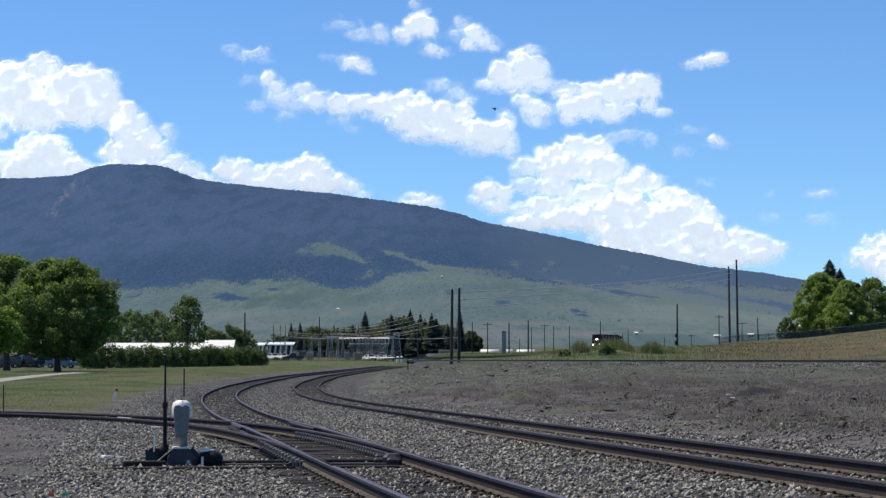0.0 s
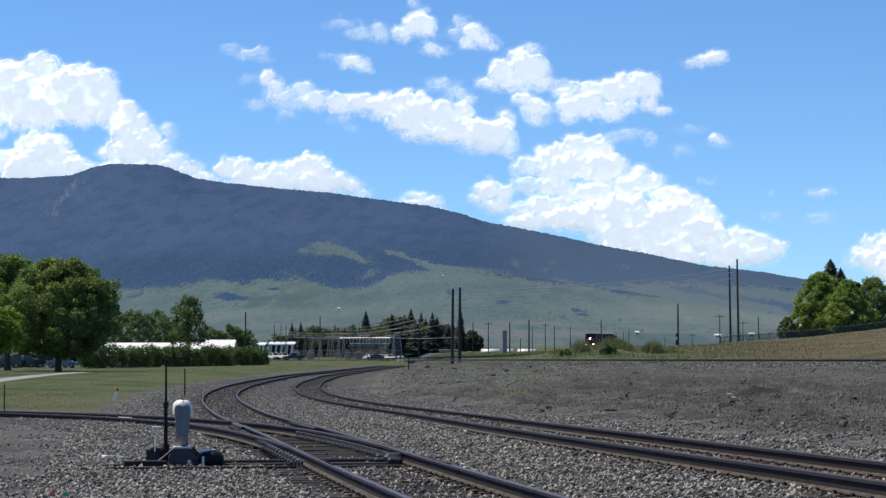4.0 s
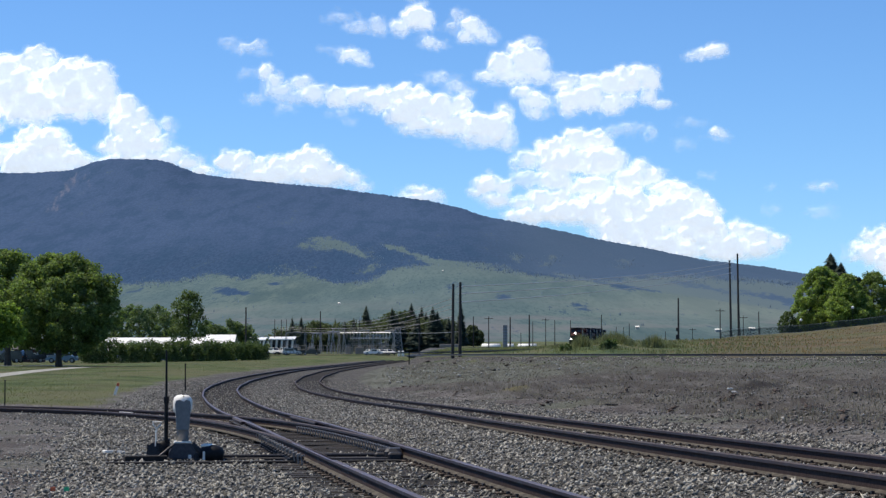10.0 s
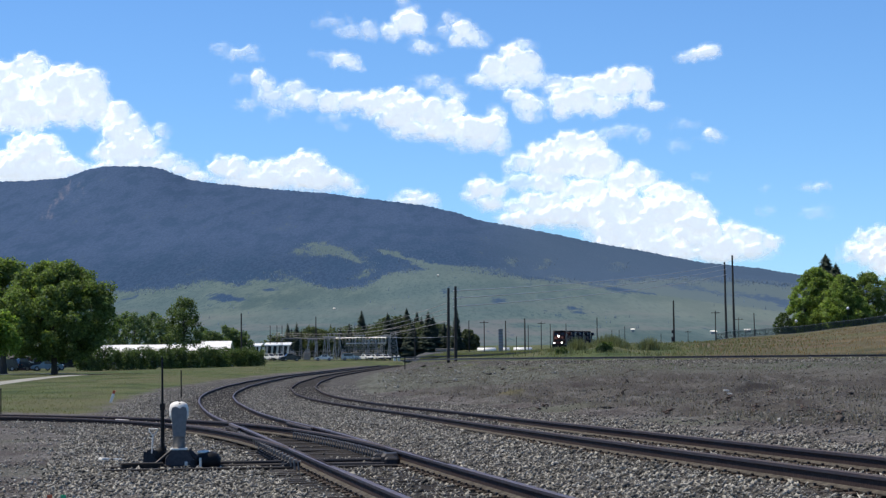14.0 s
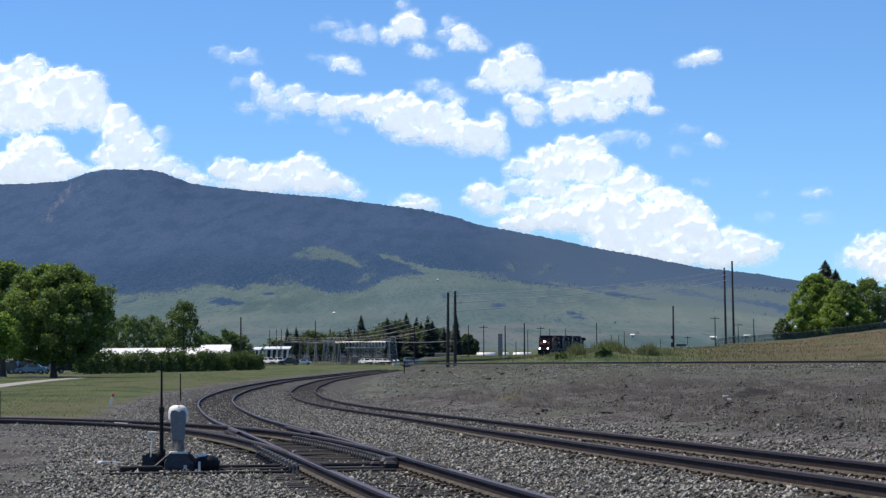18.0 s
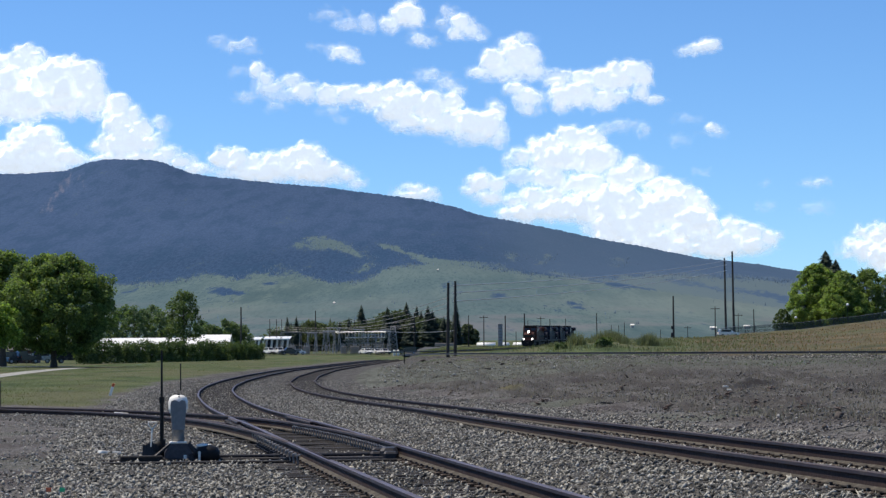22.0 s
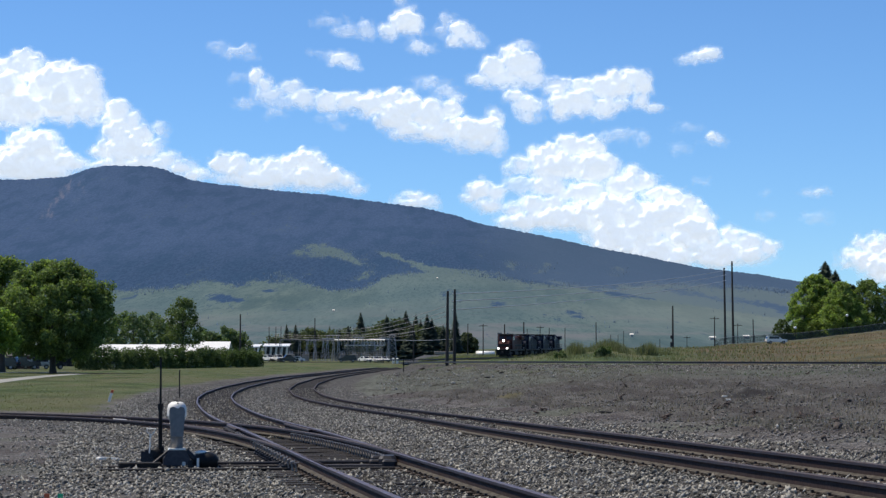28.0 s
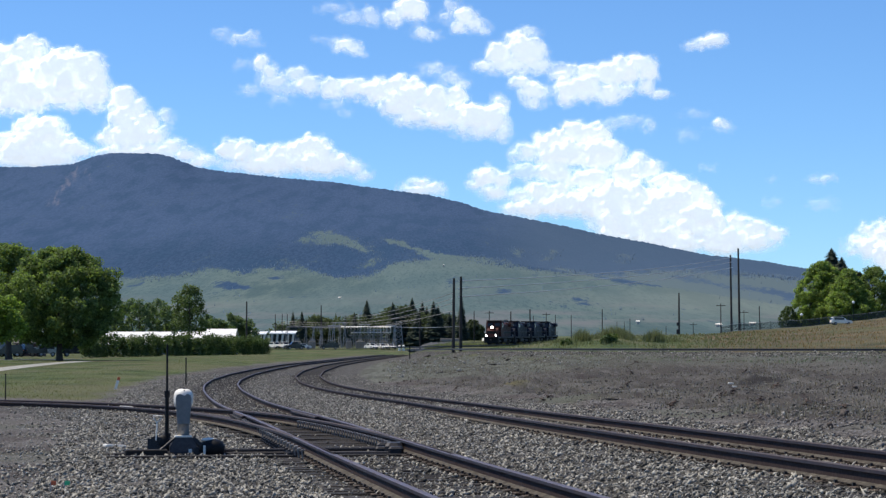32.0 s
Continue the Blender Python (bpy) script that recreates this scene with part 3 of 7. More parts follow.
def ground_z(x, y):
    """Height of the ground: yard, bank up to the upper track, meadow and the rise to the east."""
    x, y = np.asarray(x, float), np.asarray(y, float)
    yard = np.interp(y, [p[1] for p in LINE_A], [p[2] for p in LINE_A]) - 0.215 + 0.075 * step(44, 58, y)
    yard = np.where(y > 420, np.interp(y, [420, 560, 760, 1200], [0.86, 2.0, 4.5, 9.0]), yard)
    yard_b = np.interp(y, [p[1] for p in LINE_B], [p[2] for p in LINE_B]) - 0.205 + 0.075 * step(44, 58, y)
    xa, xb = line_x(LINE_A, y), line_x(LINE_B, y)
    z = yard + (yard_b - yard) * np.clip((x - xa - 1.2) / np.maximum(xb - xa - 2.4, 0.5), 0, 1)
    # gravel heaped up to the siding's rails where it leaves the yard
    dy = y - np.interp(x, [p[0] for p in LINE_S][::-1], [p[1] for p in LINE_S][::-1])
    z = z + 0.04 * np.exp(-((dy + 0.3) / 2.6) ** 2) * step(-4.5, -7.5, x) * (x < xa - 2.0)
    # the shoulder falls away from the ends of the switch ties
    xs = line_x(LINE_S, y)
    z = z - 0.075 * step(33, 36, y) * step(48, 45, y) * step(xs - 1.45, xs - 1.75, x) * step(xs - 3.6, xs - 2.4, x)
    # left: lawn, a little proud of the ballast
    z = z + 0.15 * step(3, 9, xa - x) * step(60, 95, y)
    # bank between the second track and the upper one
    yc = np.interp(x, C_X, C_Y)
    zc = np.interp(x, C_X, C_Z) - 0.30
    db = np.maximum(x - xb - 2.0, 0)
    dc = np.maximum(yc - y, 0) * 0.26
    s = db / np.maximum(db + dc, 1e-3)
    bank = z + (zc - z) * np.clip(s, 0, 1) ** 0.85
    bank = bank + (0.10 * lumps(x, y, 6, 3) + 0.065 * lumps(x, y, 2.2, 4) + heaps(x, y, 0)) * np.clip(np.minimum(db, dc * 3) / 2, 0, 1)
    z = np.where(x > xb + 2.0, bank, z)
    # north of the upper track: the grass climbs to a crest, then falls to the meadow of the far main line
    far = np.maximum(y - yc, 0)
    meadow = np.interp(y, [150, 240, 300, 435, 551, 645, 745, 1200], [1.35, 1.5, 1.75, 2.55, 3.8, 4.7, 5.8, 10.0])
    u = x * 4007 / np.maximum(y, 1)
    yk = np.interp(u, [0, 300, 466, 560], [260, 260, 420, 485])
    zk = EYE + np.interp(u, [0, 40, 83, 150, 215, 300, 466, 506, 560, 627, 702, 784, 1300], [3, 4, 9, 14, 22, 28, 31, 34, 36, 39, 48, 58, 84]) * yk / 4007
    climb = zc + (zk - zc) * np.clip((y - yc) / np.maximum(yk - yc, 20), 0, 1) ** 1.05
    keep = np.interp(u, [150, 320, 440, 500], [0, 0.2, 0.9, 1])
    over = step(0, 140, y - yk) * (1 - keep * (1 - step(600, 1000, y)))
    up = climb * (1 - over) + meadow * over + 0.1 * lumps(x, y * 0.05, 12, 31) * step(5, 60, far)
    up = up + 0.75 * step(494, 506, y) * step(680, 590, y) * step(440, 520, u)
    w = step(1.5, 6.0, far) * step(0, 6, x - xb - 2)
    z = np.where((x > xb + 2) & (far > 0), zc * (1 - w) + up * w, z)
    return z


def gz(x, y):
    return float(ground_z(np.array([x]), np.array([y]))[0])


# ---- ground ----


def build_ground():
    ys = np.concatenate([np.linspace(-60, 8, 18)[:-1], np.geomspace(8, 1500, 420)])
    ts = np.tan(np.linspace(-1, 1, 321) * 1.0) / math.tan(1.0)
    X = ts[None, :] * (np.maximum(ys, 0)[:, None] * 0.62 + 46)
    Y = np.repeat(ys[:, None], X.shape[1], 1)
    Z = ground_z(X, Y)
    Z = Z + 0.02 * lumps(X, Y, 1.7, 5) * (Y < 120)
    n, m = X.shape
    i = np.arange(n * m).reshape(n, m)
    faces = np.stack([i[:-1, :-1], i[:-1, 1:], i[1:, 1:], i[1:, :-1]], -1).reshape(-1, 4)
    me = bulk("ground", np.stack([X, Y, Z], -1).reshape(-1, 3), faces, M_GROUND)
    me.polygons.foreach_set("use_smooth", [True] * len(me.polygons))
    xa, xb = line_x(LINE_A, Y), line_x(LINE_B, Y)
    dab = np.minimum(away(PA, X, Y), np.minimum(away(PB, X, Y), away(PS, X, Y)))
    dc, dd = away(PC, X, Y), away(PD, X, Y)
    between = (X > xa) & (X < xb)
    ballast = np.maximum(1 - step(2.2, 4.4, dab), between * 1.0)
    ballast = np.maximum(ballast, 1 - step(2.0, 9.0, dc) * 1.0)
    ballast = np.maximum(ballast, 1 - step(2.0, 3.5, dd))
    ballast = np.maximum(ballast, (X < xa) * (Y < 62 - (X + 4) * 0.6) * 0.62 * (0.25 + 0.75 * step(-800, -430, X * 4007 / np.maximum(Y, 16))))
    yc = np.interp(X, C_X, C_Y)
    ds = away(PS, X, Y)
    past = (Y > np.interp(X, [p[0] for p in LINE_S][::-1], [p[1] for p in LINE_S][::-1]))
    green = (X < xa - 2) * past * step(2.5, 9, ds) * step(2.6, 6.5, away(PA, X, Y))
    north = (X > xb) * (Y > yc + 3)
    green = np.maximum(green, north * 0.85)
    green = np.maximum(green, (Y > 430) * 1.0)
    bankish = (X > xb + 5) * (Y < yc - 8)
    green = np.maximum(green, bankish * (0.12 + 0.16 * lumps(X, Y, 14, 9) + 0.24 * step(42, 12, np.abs(yc - Y - 34)) * step(700, 250, X * 4007 / np.maximum(Y, 1))))
    u = X * 4007 / np.maximum(Y, 1)
    dry = north * (0.26 + 0.58 * step(370, 560, u)) * (Y < 600) * (0.9 + 0.3 * lumps(X, Y * 0.05, 16, 73))
    dry = np.maximum(dry, 0.58 * ridge_at(X, Y, 2.75, 88, 0.5))
    earth = bankish * step(14, 40, yc - Y + 6 * lumps(X, Y, 22, 81))
    layer_of(me, "earth", earth.ravel())
    sage = bankish * step(85, 12, yc - Y) * np.clip(0.62 + 0.3 * lumps(X, Y, 18, 83), 0, 0.85)
    layer_of(me, "sage", np.maximum(sage, (X > xb + 3) * (Y > 120) * (Y < yc - 4) * 0.7).ravel())
    layer_of(me, "ballast", ballast.ravel())
    rail_mid = away(PA, X, Y)
    oil_and_shade = (1 - step(0.9, 1.6, rail_mid)) * (Y < 300)
    oil_and_shade = np.maximum(oil_and_shade, 0.8 * (1 - step(0.9, 1.7, away(PB, X, Y))) * (Y > 48) * (Y < 300))
    oil_and_shade = np.maximum(oil_and_shade, 0.95 * (1 - step(1.1, 1.6, away(PS, X, Y))) * (Y < 48))
    # shade of hollows and of the heaps' lower edges, painted as dark colour
    hollow_shade = step(0.75, 1.35, lumps(X, Y, 3.6, 71) + 0.5 * lumps(X, Y, 1.6, 72)) * (X > xb + 5) * (Y < yc - 4) * (Y > 20)
    oil_and_shade = np.maximum(oil_and_shade, np.maximum(0.62 * hollow_shade, 0.85 * heaps(X, Y, 1)))
    layer_of(me, "oil_and_shade", oil_and_shade.ravel())
    layer_of(me, "green", green.ravel())
    layer_of(me, "dry", dry.ravel())
    tagged(new("ground", me), "gravelly yard ground with lawn, bare bank and meadow", "ground", kind="structure")


build_ground()

RIDGE_U = [-1100, -790, -710, -660, -640, -625, -600, -560, -515, -490, -470, -440, -390, -284, -184, -134, -84, -24, 36, 66, 116, 166, 216, 266, 316, 366, 416, 466, 516, 566, 616, 716, 784, 1100]
RIDGE_V = [318, 329, 330, 334, 341, 348, 353, 354, 353, 348, 340, 328, 320, 309, 300, 292, 286, 278, 263, 252, 242, 232, 222, 210, 201, 192, 181, 171, 166, 160, 151, 134, 123, 80]
WOOD_U = [-1100, -790, -640, -580, -530, -500, -460, -410, -350, -320, -260, -230, -190, -150, -115, -100, -45, 0, 40, 70, 110, 135, 210, 260, 316, 420, 516, 616, 700, 784, 1100]
WOOD_V = [118, 122, 126, 128, 138, 131, 140, 147, 144, 150, 150, 143, 135, 134, 145, 156, 162, 168, 164, 160, 153, 148, 144, 138, 140, 142, 139, 128, 118, 108, 80]


def build_mountain():
    us = np.linspace(-1150, 1150, 700)
    rs = np.geomspace(1100, 4450, 190)
    U, R = np.meshgrid(us, rs)
    fine_u = np.linspace(-1300, 1300, 1301)
    soft = np.convolve(np.interp(fine_u, RIDGE_U, RIDGE_V), np.hanning(9) / np.hanning(9).sum(), "same")
    wide = np.convolve(np.pad(soft, 60, mode="edge"), np.hanning(281) / np.hanning(281).sum(), "same")[60:-60]
    woods = np.convolve(np.interp(fine_u, WOOD_U, WOOD_V), np.hanning(15) / np.hanning(15).sum(), "same")
    crest = np.clip((R - 2600) / 1600, 0, 1) ** 5
    ridge, wood = np.interp(U, fine_u, wide) * (1 - crest) + np.interp(U, fine_u, soft) * crest, np.interp(U, fine_u, woods)
    foot = np.interp(U, fine_u, np.convolve(np.pad(woods, 100, mode="edge"), np.hanning(201) / np.hanning(201).sum(), "same")[100:-100])
    px, py = U * R / 4007, R
    v0 = 10 + 2 * lumps(px, py, 500, 21)
    k1 = (R - 1100) / 1500
    lower = v0 + (foot - v0) * np.clip(k1, 0, 1) ** 0.9
    k2 = np.clip((R - 2600) / 1600, 0, 1)
    upper = foot + (ridge - foot) * (k2 ** 0.9)
    V = np.where(R < 2600, lower, upper)
    mid = np.clip(k2 * (1 - k2) * 4, 0, 1)
    V = V + mid * (4 * lumps(px, py * 0.5, 520, 22) + 1.5 * lumps(px, py * 0.4, 210, 23)) + np.clip(k1 * (1 - k1) * 4, 0, 1) * 5 * lumps(px, py * 0.6, 420, 24)
    V = V + np.random.RandomState(9).uniform(0, 2.2, V.shape) * step(0.93, 0.99, k2)
    V = np.where(R > 4200, ridge - (R - 4200) * 0.3, V)
    Z = EYE + V * R / 4007
    n, m = U.shape
    i = np.arange(n * m).reshape(n, m)
    faces = np.stack([i[:-1, :-1], i[:-1, 1:], i[1:, 1:], i[1:, :-1]], -1).reshape(-1, 4)
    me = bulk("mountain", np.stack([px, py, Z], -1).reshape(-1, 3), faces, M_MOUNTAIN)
    me.polygons.foreach_set("use_smooth", [True] * len(me.polygons))
    forest = step(-9, 9, V + 3 * lumps(U, V * 2, 70, 26) + 2 * lumps(U, V * 2, 26, 27) - wood)
    WU = U + 6 * lumps(U, V * 2, 60, 36) + 4 * lumps(U, V * 2, 23, 37)
    WV = V + 2.5 * lumps(U, V * 2, 50, 38) + 1.5 * lumps(U, V * 2, 19, 39)

    def patch(u, v, su, sv, lean=0.0):
        return np.exp(-(((WU - u) / su) ** 2 + ((WV - v - lean * (WU - u)) / sv) ** 2) ** 1.5)
    # clearings in the wood, and groves and shrubby draws on the grass slope
    for u, v, su, sv, ln, k in ((-195, 198, 48, 11, -0.1, 0.72), (-222, 212, 22, 5, 0.0, 0.75), (-145, 183, 32, 6, -0.25, 0.66), (-255, 197, 18, 5, 0.0, 0.6), (-98, 197, 16, 3.5, -0.3, 0.6), (-72, 188, 20, 4, -0.35, 0.65),
                                (-40, 178, 30, 6, -0.3, 0.7), (-5, 170, 30, 6, -0.2, 0.7), (-290, 160, 34, 8, 0.0, 0.45), (-130, 160, 26, 8, 0.5, 0.5), (127, 178, 15, 9, 0.0, 0.62), (185, 170, 16, 10, 0.4, 0.66), (318, 165, 22, 9, 0.0, 0.5), (60, 166, 50, 5, -0.1, 0.5)):
        forest = forest - k * patch(u, v, su, sv, ln)
    for u, v, su, sv, ln, k in ((-370, 117, 40, 6, -0.06, 0.85), (-300, 132, 22, 3.5, 0.0, 0.5), (-270, 98, 26, 2.6, 0.0, 0.5), (100, 108, 19, 5, 0.0, 0.8), (245, 90, 34, 6, -0.2, 0.42), (-555, 118, 26, 4, 0.4, 0.6),
                                (420, 130, 34, 6, -0.2, 0.55), (480, 122, 38, 7, -0.2, 0.6), (545, 112, 38, 8, -0.22, 0.62), (592, 102, 28, 8, -0.25, 0.6), (625, 95, 24, 9, 0.0, 0.6), (330, 122, 50, 4, -0.15, 0.5), (-175, 141, 44, 8, 0.0, 0.45), (20, 128, 40, 5, 0.0, 0.3)):
        forest = forest + k * patch(u, v, su, sv, ln)
    brow = np.interp(U, [-1200, 60, 210, 460, 610, 784, 1200], [190, 165, 143, 105, 83, 62, 40])
    forest = forest + 0.42 * np.exp(-((V - brow) / 1.6) ** 2) * step(120, 260, U)
    layer_of(me, "far_haze", (0.7 * step(2500, 2900, R)).ravel())
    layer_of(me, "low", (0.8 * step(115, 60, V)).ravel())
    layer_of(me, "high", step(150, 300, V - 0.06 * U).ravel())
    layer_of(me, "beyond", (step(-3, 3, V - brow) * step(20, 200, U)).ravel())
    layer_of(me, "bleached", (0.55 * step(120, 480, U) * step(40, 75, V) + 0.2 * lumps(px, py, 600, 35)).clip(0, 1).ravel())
    layer_of(me, "forest", np.clip(forest, 0, 1).ravel())
    rock = patch(-655, 318, 8, 13, 0.8) + patch(-672, 300, 9, 14, 0.9) + 0.8 * patch(-690, 280, 12, 14, 0.9) + 0.8 * patch(-632, 316, 5, 16) + 0.5 * patch(-715, 300, 6, 10) + 0.5 * patch(-640, 290, 9, 14) + 0.35 * patch(-695, 262, 20, 10)
    layer_of(me, "rock", (rock * (0.75 + 0.5 * lumps(U * 3, V, 22, 28))).clip(0, 1).ravel())
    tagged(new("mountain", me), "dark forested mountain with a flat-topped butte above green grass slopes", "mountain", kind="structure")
    # single conifers along the edge of the wood
    r = np.random.RandomState(5)
    band = np.argwhere((forest > 0.08) & (forest < 0.75) & (V > wood - 12) & (R < 3500))
    pick = band[r.randint(0, len(band), 5200)]
    slope = np.argwhere((V > 55) & (V < wood - 4) & (R > 1500) & (lumps(px, py, 260, 33) + 0.7 * lumps(px, py, 90, 34) > 0.62))
    pick[:150] = slope[r.randint(0, len(slope), 150)]
    cx, cy, cz = px[pick[:, 0], pick[:, 1]] + r.normal(0, 7, 5200), py[pick[:, 0], pick[:, 1]], Z[pick[:, 0], pick[:, 1]]
    h = r.uniform(1.4, 3.4, 5200)
    ang = np.arange(5) * 2 * math.pi / 5
    V5 = np.stack([cx[:, None] + np.cos(ang) * h[:, None] * 0.22, cy[:, None] + np.sin(ang) * h[:, None] * 0.22, np.repeat(cz[:, None] - 1, 5, 1)], -1)
    tip = np.stack([cx, cy, cz + h], -1)[:, None, :]
    vv = np.concatenate([V5, tip], 1).reshape(-1, 3)
    base = (np.arange(5200) * 6)[:, None, None]
    ff = np.array([[k, (k + 1) % 5, 5] for k in range(5)])[None] + base
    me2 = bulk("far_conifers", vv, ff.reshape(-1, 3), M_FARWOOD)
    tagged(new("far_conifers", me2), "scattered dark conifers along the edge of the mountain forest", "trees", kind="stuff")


# conifer colour lifted towards blue to carry the haze of distance
M_FARWOOD = surface("far_conifer_hazed", (0.075, 0.120, 0.17), 1.0, vary=0.2, fine=0.05, coarse=0.01, bump=0, dirty=0, islands=0.25)
build_mountain()

# ---- sky: cloud banks of the backdrop ----
CLOUD_Y = 4700.0
CLOUDS = []


def cloud(label, drift, lobes):
    """One cloud of the backdrop, heaped up from lobes (u, v, half width, half height and, for vapour, how thick);
    smaller puffs grow out of every lobe. drift: how far it goes by the clip's end."""
    r = np.random.RandomState(11 + len(CLOUDS))
    d0 = CLOUD_Y + 9.0 * len(CLOUDS)
    k = d0 / 4007.0
    puffs = []
    for u, v, ru, rv, *more in lobes:
        thick = more[0] if more else 1.0
        small = min(ru, rv)
        puffs.append((u, v, ru, rv, 0.0, thick))
        for i in range(int(9 + (ru + rv) / 4)):
            a = r.uniform(0, 2 * math.pi)
            out = r.uniform(0.25, 0.9)
            if math.sin(a) < -0.3 and r.uniform() < 0.5:
                continue
            pr = small * r.uniform(0.22, 0.5) * (1.0 if out < 0.6 else 0.8)
            pu, pv = u + math.cos(a) * ru * out, v + math.sin(a) * rv * out
            lift = small * (1 - out * out) ** 0.5 * 0.75
            puffs.append((pu, pv, pr * 1.1, pr, lift, thick))
            for j in range(4):
                b = r.uniform(0, 2 * math.pi)
                q = pr * r.uniform(0.3, 0.55)
                puffs.append((pu + math.cos(b) * pr * 0.8, pv + math.sin(b) * pr * 0.75, q, q, lift + pr * 0.45, thick))
    p = np.array(puffs)
    u0, u1 = (p[:, 0] - p[:, 2]).min() - 26, (p[:, 0] + p[:, 2]).max() + 26
    v0, v1 = (p[:, 1] - p[:, 3]).min() - 22, (p[:, 1] + p[:, 3]).max() + 22
    us, vs = np.arange(u0, u1, 2.2), np.arange(v0, v1, 2.2)
    U, V = np.meshgrid(us, vs)
    U = U + 2.2 * lumps(U, V, 22, 41) + 3.5 * lumps(U, V, 60, 42)
    V = V + 1.8 * lumps(U, V, 20, 43) + 2.5 * lumps(U, V, 55, 44)
    inside, relief, body = np.full_like(U, -30.0), np.zeros_like(U), np.zeros_like(U)
    for u, v, ru, rv, lift, thick in puffs:
        i0, i1 = np.searchsorted(us, [u - ru * 2 - 24, u + ru * 2 + 24])
        j0, j1 = np.searchsorted(vs, [v - rv * 2 - 24, v + rv * 2 + 24])
        w = (slice(j0, j1), slice(i0, i1))
        q = np.hypot((U[w] - u) / ru, (V[w] - v) / rv)
        sd = (1 - q) * min(ru, rv)
        body[w] = np.where(sd > inside[w], thick, body[w])
        inside[w] = np.maximum(inside[w], sd)
        relief[w] = np.maximum(relief[w], np.where(q < 1, lift * np.clip((1 - q) * 4, 0, 1) + np.sqrt(np.maximum(1 - q * q, 0)) * min(ru, rv), 0))

    def soften(f, n):
        for _ in range(n):
            g = np.pad(f, 1, mode="edge")
            f = (g[1:-1, 1:-1] * 4 + g[:-2, 1:-1] + g[2:, 1:-1] + g[1:-1, :-2] + g[1:-1, 2:]) / 8
        return f
    relief, body, inside = soften(relief, 2), soften(body, 8), soften(inside, 2)
    edge = np.minimum(np.minimum(U - u0, u1 - U), np.minimum(V - v0, v1 - V)) / 14
    cover = np.clip(inside / 8.0, -3, 3) - np.clip(1.2 - edge, 0, 2) * 3
    gu, gv = np.meshgrid(us, vs)
    um, vm = (u0 + u1) / 2, (v0 + v1) / 2
    n, m = U.shape
    i = np.arange(n * m).reshape(n, m)
    faces = np.stack([i[:-1, :-1], i[:-1, 1:], i[1:, 1:], i[1:, :-1]], -1).reshape(-1, 4)
    me = bulk("cloud", np.stack([(gu - um) * k, -relief * 0.95 * k, (gv - vm) * k], -1).reshape(-1, 3), faces, M_CLOUD)
    me.polygons.foreach_set("use_smooth", [True] * len(me.polygons))
    layer_of(me, "cover", cover.ravel())
    layer_of(me, "body", body.ravel())
    ob = new("cloud", me)
    ob.matrix_basis = pose(um * k, d0, EYE + vm * k)
    ob.visible_shadow = False
    tagged(ob, label, "cloud", "cumulus clouds", "structure")
    CLOUDS.append((ob, (drift[0] * k, drift[1] * k)))


